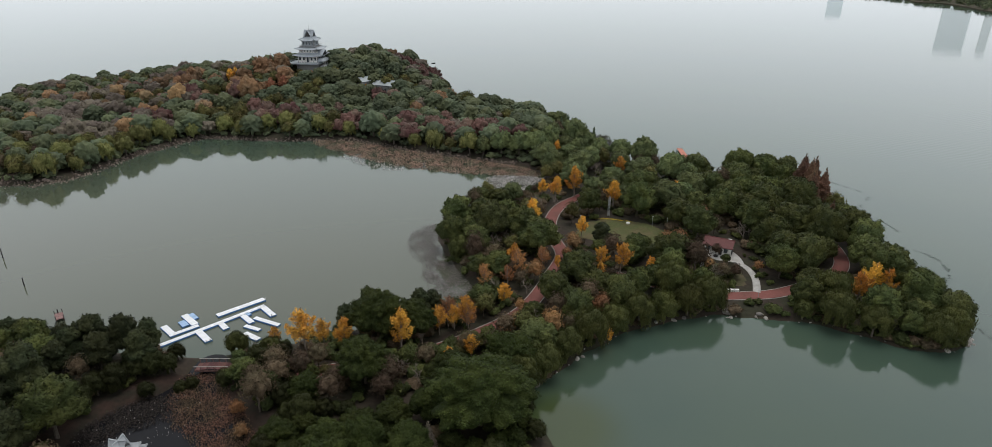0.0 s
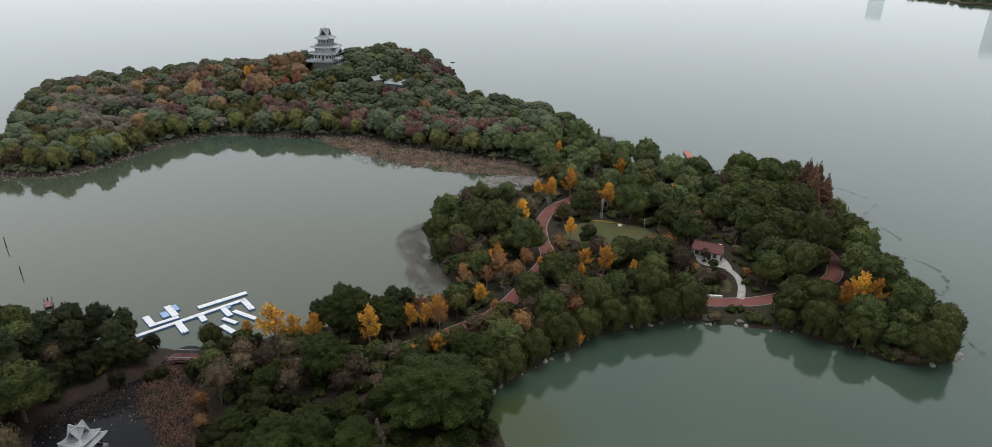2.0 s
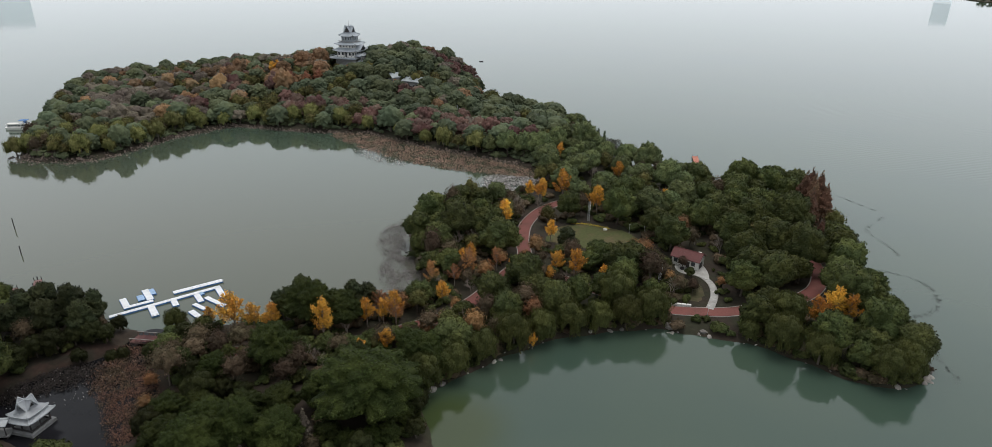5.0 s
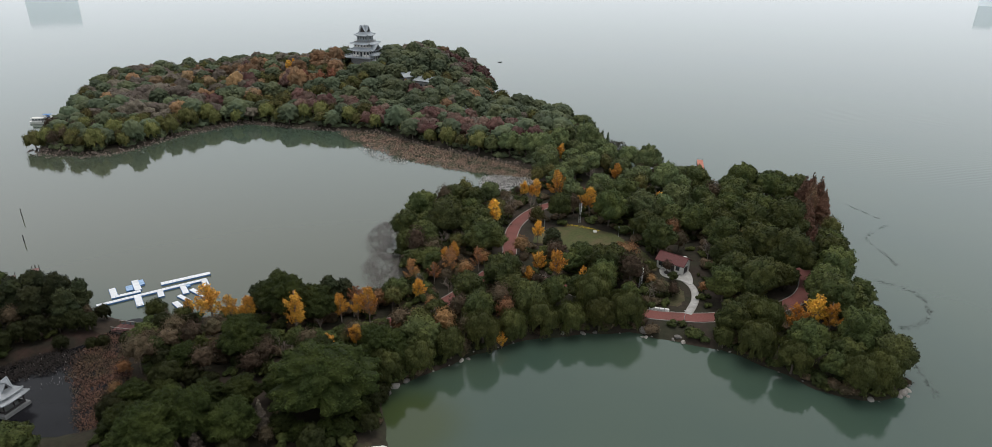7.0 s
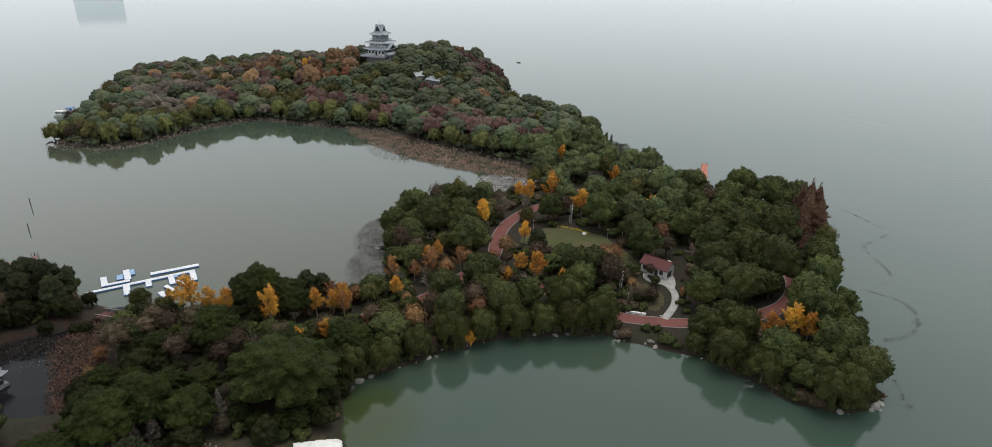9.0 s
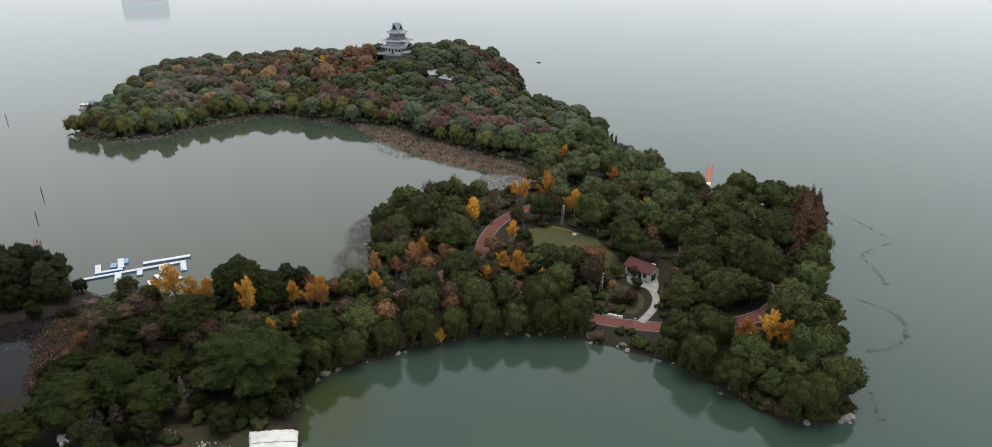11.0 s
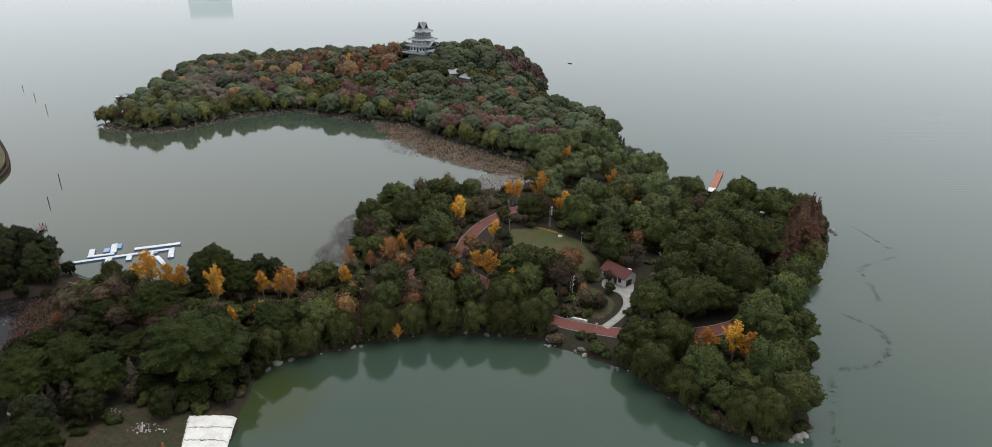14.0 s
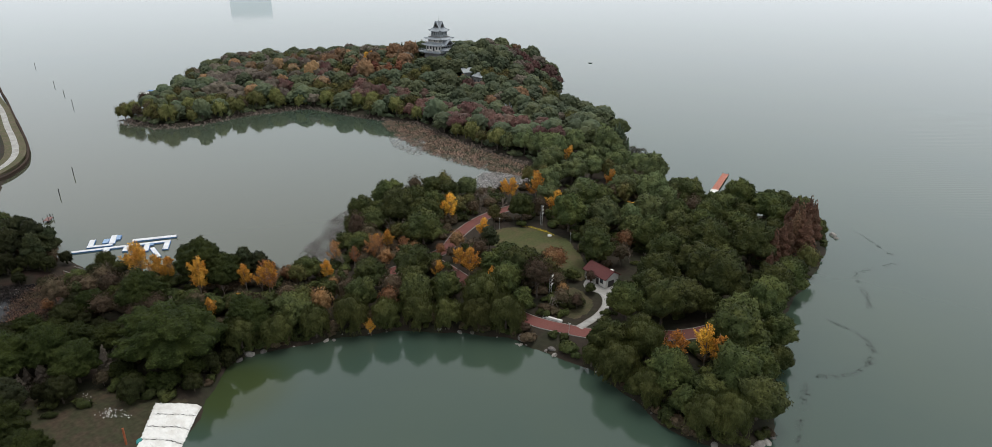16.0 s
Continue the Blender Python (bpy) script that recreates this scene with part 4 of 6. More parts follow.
def choose(x, y):
    """The kind of tree that grows in each part of the island."""
    u = rng.random()
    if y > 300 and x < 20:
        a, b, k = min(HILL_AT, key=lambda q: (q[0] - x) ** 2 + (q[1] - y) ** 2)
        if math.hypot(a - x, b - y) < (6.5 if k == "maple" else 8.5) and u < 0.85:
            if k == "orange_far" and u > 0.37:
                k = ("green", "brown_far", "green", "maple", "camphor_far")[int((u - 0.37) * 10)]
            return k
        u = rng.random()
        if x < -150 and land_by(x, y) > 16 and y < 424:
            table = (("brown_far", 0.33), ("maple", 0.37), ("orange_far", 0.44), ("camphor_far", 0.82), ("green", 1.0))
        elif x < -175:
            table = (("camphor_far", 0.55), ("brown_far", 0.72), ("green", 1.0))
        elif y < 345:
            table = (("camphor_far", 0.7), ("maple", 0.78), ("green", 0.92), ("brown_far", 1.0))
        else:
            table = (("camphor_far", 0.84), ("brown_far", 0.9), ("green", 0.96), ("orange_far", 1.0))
    elif x < -180:
        table = (("brown", 0.3), ("green", 0.5), ("camphor_far", 1.0))
    elif x < -75:
        table = (("pine", 0.55), ("camphor", 0.85), ("brown", 1.0))
    elif y < 150 and x < 22:
        table = (("camphor", 0.45), ("brown", 0.66), ("bare", 0.76), ("pine", 0.88), ("orange", 0.93), ("green", 1.0))
    elif x < 16 and y < 262:
        table = (("camphor", 0.50), ("brown", 0.68), ("bare", 0.78), ("orange", 0.88), ("green", 1.0))
    elif y > 240:
        table = (("camphor", 0.78), ("green", 0.9), ("bare", 0.95), ("brown", 1.0))
    elif x < 62 and y < 200:
        table = (("camphor", 0.62), ("orange", 0.74), ("brown", 0.86), ("green", 1.0))
    else:
        table = (("camphor", 0.91), ("green", 0.96), ("brown", 1.0))
    kind = next(k for k, top in table if u <= top or top == 1.0)
    # towards the back, paler crowns stand in for haze over the neck
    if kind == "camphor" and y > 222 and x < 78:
        return "camphor_hazed"
    return "camphor_light" if kind == "camphor" and rng.random() < (0.55 if y > 240 and x > 0 else 0.3 if x > -20 and y > 150 and x < 62 else 0.14 if x > -20 else 0.0) else kind


def fill(x0, x1, y0, y1, tries, near, far):
    for _ in range(tries):
        x, y = rng.uniform(x0, x1), rng.uniform(y0, y1)
        if land_by(x, y) < 1.8 or (x < -236 and y < 272):
            continue
        if -46 < x < 10 and y < 113 and rng.random() < 0.8:
            continue
        kind = choose(x, y)
        if -46 < x < 10 and y < 113 and kind != "pine":
            kind = "camphor_near"
        s = rng.uniform(near, far)
        if y < 170 and x < 0 and land_by(x, y) < 9 and y > 118:
            s = min(s, 0.72)
        if y > 300 and x < -190:
            s *= 0.93
        if y > 300 and kind in ("maple", "brown_far", "orange_far"):
            s *= 1.35
        r = s * (4.3 if kind.startswith("camphor") else 3.0)
        if any((x - a) ** 2 + (y - b) ** 2 < ((0.62 if y > 312 and x < 20 else 0.76) * (r + c)) ** 2 for a, b, c in PLANTED if abs(x - a) < 9):
            continue
        if is_open(x, y, r):
            plant(kind, x, y, s, "", rng.uniform(0.84, 1.18) * (1.14 if y < 300 else 1.0))


for x, y in ((30, 338), (33, 334), (36, 328), (40, 317), (43, 310)):
    plant("spire", x, y, rng.uniform(0.8, 1.0))
for x, y, k in ((46.5, 309, 1.0), (51, 305.5, 0.85), (54, 309.5, 0.9), (49.5, 313, 1.1), (44, 316, 0.8), (55.5, 304.5, 0.6)):
    plant("flooded", x, y, k)
    plant("bare", x + 1.2, y + 0.8, 0.8 * k)
CLEARINGS += [(-74, 387, 8), (-87, 390, 6), (-46, 373, 5), (-37, 352, 5), (74, 157, 6), (78, 160, 5), (-62, 84, 11), (-55, 88, 11), (-51, 96, 6), (-66, 80, 9)]
for x, y, s in GINKGO_STRIP + GINKGO_MID + AMBER:
    away = Vector((62 - x, 8 - y)).normalized() * 6.5
    CLEARINGS.append((x + away.x, y + away.y, 5.5))
rng = np.random.default_rng(19)
fill(-135, 135, 70, 300, 6500, 0.74, 1.15)
fill(-330, -135, 244, 300, 1500, 0.75, 1.0)
fill(-330, 60, 300, 500, 9000, 0.8, 1.3)

# low growth between the trunks
SHRUBS = []
for _ in range(9000):
    x, y = rng.uniform(-125, 64), rng.uniform(72, 292)
    if len(SHRUBS) < 170 and land_by(x, y) > 0.7 and pond_by(x, y) < -3.5 and lawn_by(x, y) < -0.5 and not any((x - a) ** 2 + (y - b) ** 2 < (0.8 * c) ** 2 for a, b, c in CLEARINGS):
        if ((LINES - (x, y)) ** 2).sum(1).min() > 3.4 ** 2 and not any((x - a) ** 2 + (y - b) ** 2 < 9.0 for a, b in SHRUBS):
            SHRUBS.append((x, y))
edge = BAY[2:] + EAST[:7]
for i in range(125):
    j = int(rng.integers(len(edge) - 1))
    (ax, ay), (bx, by) = edge[j], edge[j + 1]
    u = rng.random()
    x, y = ax + (bx - ax) * u, ay + (by - ay) * u
    inward = Vector((-(by - ay), bx - ax)).normalized() * 1.3
    if not 60 < x < 74 and y > 104:
        SHRUBS.append((x + inward.x, y + inward.y))
for i, (x, y) in enumerate(SHRUBS):
    near_shore = land_by(x, y) < 3
    plant("shrub" if i % 4 else "dry_shrub", x, y, rng.uniform(0.7, 1.0) if near_shore else rng.uniform(0.8, 1.5))

# tangled undergrowth that hides the soil of the strip and the point
UNDER = (("shrub", "camphor", "dark tangled undergrowth between the tree trunks", 460, (-66, 112, 112, 262)),
         ("dry_shrub", "brown", "purple-brown bare undergrowth between the tree trunks", 260, (-66, 112, 112, 262)),
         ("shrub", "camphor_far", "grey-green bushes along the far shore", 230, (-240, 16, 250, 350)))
for cover, tone, label, most, (x0, x1, y0, y1) in UNDER:
    tangle_v, tangle_f, count = [], [], 0
    for _ in range(6000):
        x, y = rng.uniform(x0, x1), rng.uniform(y0, y1)
        if land_by(x, y) < 1.0 or pond_by(x, y) > -2 or lawn_by(x, y) > -0.5 or ((LINES - (x, y)) ** 2).sum(1).min() < 4.8 ** 2:
            continue
        if math.hypot(x - 70, y - 190) < 7 or math.hypot(x - 68, y - 157) < 5 or len(tangle_v) >= most or (y1 > 300 and not 3.0 < land_by(x, y) < 15) or (x > 14 and rng.random() < 0.5):
            continue
        bush = next(o.data for o in KINDS[cover][int(rng.integers(len(KINDS[cover])))].children if o.name.startswith("crown"))
        v = np.empty(len(bush.vertices) * 3)
        bush.vertices.foreach_get("co", v)
        s = rng.uniform(1.0, 1.9)
        m = pose(x, y, ground_z(x, y) - 0.1, 0, 0, rng.uniform(0, 360)) @ Matrix.Diagonal((s, s, s * rng.uniform(0.7, 1.1), 1))
        tangle_v.append((np.c_[v.reshape(-1, 3), np.ones(len(v) // 3)] @ np.array(m).T)[:, :3])
        tangle_f += [tuple(i + count for i in p.vertices) for p in bush.polygons]
        count += len(v) // 3
    tagged(new("undergrowth", mesh("undergrowth", np.concatenate(tangle_v).tolist(), tangle_f, M[tone])), label, "undergrowth", kind="stuff")

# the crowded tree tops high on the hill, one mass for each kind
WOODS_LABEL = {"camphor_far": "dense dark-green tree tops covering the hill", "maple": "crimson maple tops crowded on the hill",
               "orange_far": "orange-brown tree tops crowded on the hill", "brown_far": "brown half-bare tree tops crowded on the hill"}
for far_kind, far_label in WOODS_LABEL.items():
    wood_v, wood_f, count = [], [], 0
    for kind, m in FAR_WOODS:
        if kind != far_kind:
            continue
        base = KINDS[kind][int(rng.integers(len(KINDS[kind])))]
        for o in base.children:
            v = np.empty(len(o.data.vertices) * 3)
            o.data.vertices.foreach_get("co", v)
            v = np.c_[v.reshape(-1, 3), np.ones(len(v) // 3)] @ np.array(m).T
            wood_f += [tuple(i + count for i in p.vertices) for p in o.data.polygons]
            wood_v.append(v[:, :3])
            count += len(v)
    if count:
        tagged(new("hill_woods", mesh("hill_woods", np.concatenate(wood_v).tolist(), wood_f, M[far_kind])), far_label, "woods", kind="stuff")


# ---- paths, lawn and banks ----
def ribbon(line, half, lift, depth=0.5, level=None):
    """A strip along a line that follows the ground, with its edges turned down."""
    b, n = Build(), len(line)
    v = []
    for i, p in enumerate(line):
        d = (line[min(i + 1, n - 1)] - line[max(i - 1, 0)]).normalized()
        s = Vector((-d.y, d.x, 0))
        z = max(ground_z(*(p + s * k * half)[:2]) for k in (-1, 0, 1)) + lift if level is None else level
        for k, dz in ((-half, -depth), (-half, 0), (half, 0), (half, -depth)):
            v.append((p.x + s.x * k, p.y + s.y * k, z + dz))
    return b.add(v, [(4 * i + k, 4 * i + k + 1, 4 * i + k + 5, 4 * i + k + 4) for i in range(n - 1) for k in range(3)])


def offset(line, by):
    out = []
    for i, p in enumerate(line):
        d = (line[min(i + 1, len(line) - 1)] - line[max(i - 1, 0)]).normalized()
        out.append(p + Vector((-d.y, d.x, 0)) * by)
    return out


def path_of(name, line, half, material, label, kerbs=True):
    ob = tagged(new(name, ribbon(line, half, 0.10).mesh(name, material)), label, "path", kind="structure")
    if kerbs:
        for side in (-1, 1):
            part("kerb", ribbon(offset(line, side * (half + 0.11)), 0.1, 0.16), M["kerb"], ob, "pale stone kerb")
    return ob


path_of("path_main", MAIN_PATH, 2.1, M["asphalt"], "red asphalt path with pale kerbs winding through the trees")
path_of("path_east", EAST_PATH[3:], 2.1, M["asphalt"], "red asphalt path with pale kerbs along the bay")
path_of("path_paved", WHITE_PATH, 0.85, M["paving"], "pale paved footpath leading to the small house")


def patch(name, chart, x0, x1, y0, y1, step, lift, material, rim=0.0):
    xs, ys = np.arange(x0, x1, step), np.arange(y0, y1, step)
    X, Y = np.meshgrid(xs, ys)
    Z = height(X, Y) + lift
    keep = chart(X, Y) > rim + 0.35 * wave(X * 3, Y * 3)
    n = len(xs)
    f = [(j * n + i, j * n + i + 1, (j + 1) * n + i + 1, (j + 1) * n + i) for j in range(len(ys) - 1) for i in range(n - 1)
         if keep[j, i] and keep[j, i + 1] and keep[j + 1, i] and keep[j + 1, i + 1]]
    used = sorted({k for q in f for k in q})
    at = {k: i for i, k in enumerate(used)}
    v = np.stack([X, Y, Z], -1).reshape(-1, 3)[used]
    return mesh(name, v.tolist(), [tuple(at[k] for k in q) for q in f], material, True)


M["grass"] = mat("lawn grass", (0.070, 0.078, 0.028), 0.95, 0.25, 0.7, 0.05, second=(0.098, 0.080, 0.040), second_size=5.0)
M["dry_grass"] = mat("thin dry grass", (0.040, 0.040, 0.020), 0.95, 0.3, 0.8, 0.05, second=(0.060, 0.044, 0.028), second_size=3.0)
M["dry_lawn"] = mat("worn lawn grass", (0.062, 0.058, 0.028), 0.95, 0.25, 0.7, 0.05, second=(0.088, 0.068, 0.042), second_size=3.0)
lawn = tagged(new("lawn", patch("lawn", lawn_by, 20, 72, 182, 222, 0.6, 0.05, M["grass"])), "mown yellow-green lawn in a clearing", "lawn", kind="structure")
YARD = np.array([(61, 166), (60, 176), (62.5, 183), (67, 182), (72.4, 177.5), (73, 171), (71, 166)], float)
yard_by = Chart(YARD, 50, 86, 156, 194)
yard = tagged(new("lawn", patch("lawn", yard_by, 58, 76, 163, 186, 0.5, 0.05, M["dry_lawn"])), "thin brown-green grass in front of the house", "lawn", kind="structure")
FIELD = np.array([(-24, 70), (-20, 84), (-12, 92), (0, 95), (9, 99), (16, 90), (21, 78), (20, 66)], float)
field_by = Chart(FIELD, -40, 40, 50, 110)
field = tagged(new("meadow", patch("meadow", field_by, -26, 22, 66, 100, 0.7, 0.05, M["dry_grass"])), "thin grass and bare earth beside the bay", "meadow", kind="structure")
M["red_earth"] = mat("red earth", (0.031, 0.018, 0.013), 0.95, 0.3, 0.8, 0.05, second=(0.020, 0.017, 0.011), second_size=4.0)
RIM = rounded([(-97, 98), (-92, 112), (-80, 121), (-62, 122), (-50, 113), (-43, 99), (-45, 88), (-60, 86), (-80, 89)])
rim_by = Chart(RIM, -110, -30, 70, 130)
bank = tagged(new("pond_bank", patch("pond_bank", lambda x, y: np.minimum(rim_by(x, y), -pond_by(x, y) + 0.6), -99, -42, 84, 124, 0.8, 0.06, M["red_earth"])),
              "bare red earth bank round the lotus pond", "bank", kind="structure")
M["pond"] = mat("black pond water", (0.011, 0.011, 0.013), 0.15, 0.2, 6.0, spec=0.12)
pond = tagged(new("pond_water", mesh("pond_water", [(x, y, 0.06) for x, y in POND_RIM], [tuple(range(len(POND_RIM)))], M["pond"])),
              "dark still water of the lotus pond", "pond", kind="structure")
PLAZA = rounded([(66.4, 183.4), (65.6, 189.5), (68, 191), (73.5, 192.5), (75.2, 188), (75.6, 182.5), (74.6, 179.6), (72.6, 182.5)], 2)
plaza_z = max(ground_z(x, y) for x, y in PLAZA) + 0.10
k = len(PLAZA)
plaza = tagged(new("plaza", mesh("plaza", [(x, y, plaza_z) for x, y in PLAZA] + [(x, y, plaza_z - 0.6) for x, y in PLAZA],
               [tuple(range(k))[::-1]] + [(i, (i + 1) % k, (i + 1) % k + k, i + k) for i in range(k)], M["paving"])),
               "pale paved yard in front of the house", "paving", kind="structure")


# ---- withered lotus ----
def lotus(name, loop, count, size, material, label, rim=0.0, level=0.0, thin=None, tall=0.55):
    chart = Chart(rounded(loop, 1), min(p[0] for p in loop) - 8, max(p[0] for p in loop) + 8, min(p[1] for p in loop) - 8, max(p[1] for p in loop) + 8)
    x = rng.uniform(min(p[0] for p in loop), max(p[0] for p in loop), count)
    y = rng.uniform(min(p[1] for p in loop), max(p[1] for p in loop), count)
    keep = (chart(x, y) > rng.uniform(-1.5, 2.0, count)) & (wave(x * 2.3, y * 2.3) + rng.normal(0, 0.5, count) > -0.55)
    if thin is not None:
        keep &= thin(x, y) > rng.random(count)
    b = Build()
    for px, py in zip(x[keep], y[keep]):
        s, a, h = size * rng.uniform(0.5, 1.3), rng.uniform(0, 6.283), level + rng.uniform(0.02, tall)
        c, d = math.cos(a) * s, math.sin(a) * s
        t1, t2, t3 = rng.uniform(-0.35, 0.35, 3)
        b.add([(px - c, py - d, h + t1 * s), (px - d * 0.8, py + c * 0.8, h + t2 * s), (px + c, py + d, h + t3 * s), (px + d * 0.8, py - c * 0.8, h - t2 * s),
               (px, py, level - 0.1), (px + 0.05, py + 0.03, h)], [(0, 1, 2, 3), (4, 5, 0)])
    return tagged(new(name, b.mesh(name, material)), label, "lotus", kind="stuff")


M["lotus"] = mat("withered lotus", (0.27, 0.165, 0.125), 0.9, 0.3, 1.0, island=0.6, second=(0.15, 0.125, 0.085), second_size=6.0)
M["lotus_pale"] = mat("dry lotus stalks", (0.40, 0.37, 0.36), 0.9, 0.3, 1.0, island=0.5)
M["lotus_dark"] = mat("rotting lotus", (0.024, 0.019, 0.017), 0.9, 0.3, 1.0, island=0.9)
M["lotus_brown"] = mat("brown pond lotus", (0.098, 0.051, 0.035), 0.9, 0.3, 1.0, island=0.8, second=(0.068, 0.048, 0.028), second_size=5.0)
M["lotus_grey"] = mat("grey lotus remains", (0.15, 0.132, 0.128), 0.9, 0.3, 1.0, island=0.6)
NORTH_BED = [(-104, 323), (-84, 305), (-64, 290), (-47, 281), (-26, 273), (-4, 270), (6, 268), (17, 268), (15, 276), (5, 286), (-16, 294), (-37, 302), (-58, 313), (-81, 325)]
lotus("lotus_bed", NORTH_BED, 52000, 0.26, M["lotus"], "brown withered lotus leaves standing in the shallow cove")
lotus("lotus_bed", [(-8, 270), (-6, 254), (2, 245), (10, 247), (17, 254), (19, 264), (17, 270)], 9000, 0.2, M["lotus_pale"], "pale dry lotus stalks in the head of the cove")
lotus("lotus_bed", [(-82, 302), (-66, 280), (-46, 274), (-46, 281), (-64, 291)], 3200, 0.2, M["lotus_pale"], "thin pale lotus stalks at the edge of the bed")
lotus("lotus_bed", [(-22, 214), (-28, 212), (-32.5, 203), (-31.5, 195), (-28, 186), (-22, 178), (-16, 180), (-20, 190), (-23, 204)], 11000, 0.15, M["lotus_grey"], "grey withered lotus patch beside the wooded point", tall=0.22)
lotus("lotus_bed", [(-13, 184), (-25, 181), (-24, 172), (-19, 163), (-13, 157), (-4, 160), (-8, 171)], 10000, 0.15, M["lotus_grey"], "grey withered lotus patch in the corner of the lake", tall=0.22)
lotus("lotus_bed", [(-90, 97), (-84, 108), (-76, 114), (-70, 113), (-69, 107), (-76, 102), (-82, 96)], 15000, 0.17, M["lotus_dark"], "black rotting lotus leaves on the pond", level=0.06)
lotus("lotus_bed", [(-73.5, 122), (-64, 122), (-59, 114), (-51, 108), (-45, 97), (-48, 89), (-54, 92), (-60, 100), (-69, 106), (-72, 114)], 33000, 0.16, M["lotus_brown"], "brown withered lotus leaves along the pond", level=0.06)


lotus("lotus_bed", [(-90, 97), (-84, 108), (-74, 114), (-66, 114), (-60, 104), (-66, 98), (-76, 96), (-82, 94)], 320, 0.09, M["lotus_pale"], "pale curled lotus leaves scattered on the pond", level=0.2)

# ---- rocks ----
def rock_mesh(seed):
    g = np.random.default_rng(seed)
    v, f = [Vector(p) for p in ICO_V], list(ICO_F)
    mid, faces = {}, []

    def between(a, b):
        key = (min(a, b), max(a, b))
        if key not in mid:
            mid[key] = len(v)
            v.append(((v[a] + v[b]) / 2).normalized())
        return mid[key]
    for a, b, c in f:
        d, e, h = between(a, b), between(b, c), between(c, a)
        faces += [(a, d, h), (b, e, d), (c, h, e), (d, e, h)]
    s = Vector((g.uniform(0.8, 1.2), g.uniform(0.6, 0.9), g.uniform(0.45, 0.7)))
    w = Vector(g.normal(0, 4, 3))
    return mesh("rock", [Vector((p.x * s.x, p.y * s.y, p.z * s.z)) * (1 + 0.35 * noise.noise(p * 1.4 + w)) for p in v], faces, M["rock"])


ROCKS = [rock_mesh(i) for i in range(5)]


def rock(x, y, s, label="grey weathered boulder at the water's edge", group="boulders along the shore"):
    ob = new("rock", ROCKS[int(rng.integers(5))])
    ob.matrix_basis = pose(x, y, max(ground_z(x, y), -0.3) + 0.12 * s, rng.uniform(-20, 20), rng.uniform(-20, 20), rng.uniform(0, 360)) @ Matrix.Scale(s, 4)
    return tagged(ob, label, "rock", group)


for x, y, s in ((61.4, 153.2, 1.4), (62.0, 151.2, 0.8), (61.0, 151.0, 0.6), (69.8, 152.0, 1.0), (71.1, 150.6, 0.9), (72.7, 153.5, 0.9), (68.6, 151.2, 0.5), (118.5, 140.5, 1.2),
                (119.8, 142, 1.0), (117.4, 139, 0.9), (120.6, 144, 0.9), (119.2, 139.6, 0.7), (110.5, 136.2, 0.8), (6.5, 117.3, 1.1), (8.5, 119.8, 0.9), (6.1, 114.6, 0.8),
                (20, 131.6, 0.8), (18.6, 130.4, 0.7), (41, 147.2, 0.8), (46, 149, 0.9), (49, 150, 0.8), (130.5, 263, 1.6), (131.5, 260.5, 1.2)):
    rock(x, y, s, "pale boulder at the water's edge" if s > 0.85 else "small grey stone at the water's edge")
for i in range(24):
    k = i / 24 * (len(BAY) - 5)
    j = int(k) + 4
    (ax, ay), (bx, by) = BAY[j], (BAY + EAST)[j + 1]
    u = rng.random()
    rock(ax + (bx - ax) * u + rng.normal(0, 0.5), ay + (by - ay) * u + rng.normal(0, 0.5), rng.uniform(0.2, 0.4), "small grey stone at the water's edge")
stones = Build()
for i in range(1500):
    line = NORTH[11:] + LAKE[:9]
    j = int(rng.integers(len(line) - 1))
    (ax, ay), (bx, by) = line[j], line[j + 1]
    u, s, wide = rng.random(), rng.uniform(0.25, 0.85), 2.0 if j < 7 else 0.9
    x, y = ax + (bx - ax) * u + rng.normal(0, wide), ay + (by - ay) * u + rng.normal(0, wide)
    m = pose(x, y, max(ground_z(x, y), -0.2) + 0.1, *rng.uniform(0, 360, 3)) @ Matrix.Diagonal((s, s * 0.8, s * 0.5, 1))
    stones.add([m @ Vector(p) for p in ICO_V], ICO_F)
M["riprap"] = mat("shore stones", (0.125, 0.098, 0.082), 0.9, 0.3, 0.8, island=0.6)
tagged(new("shore_stones", stones.mesh("shore_stones", M["riprap"])), "brown-grey rubble stones along the far shore", "stones", kind="stuff")


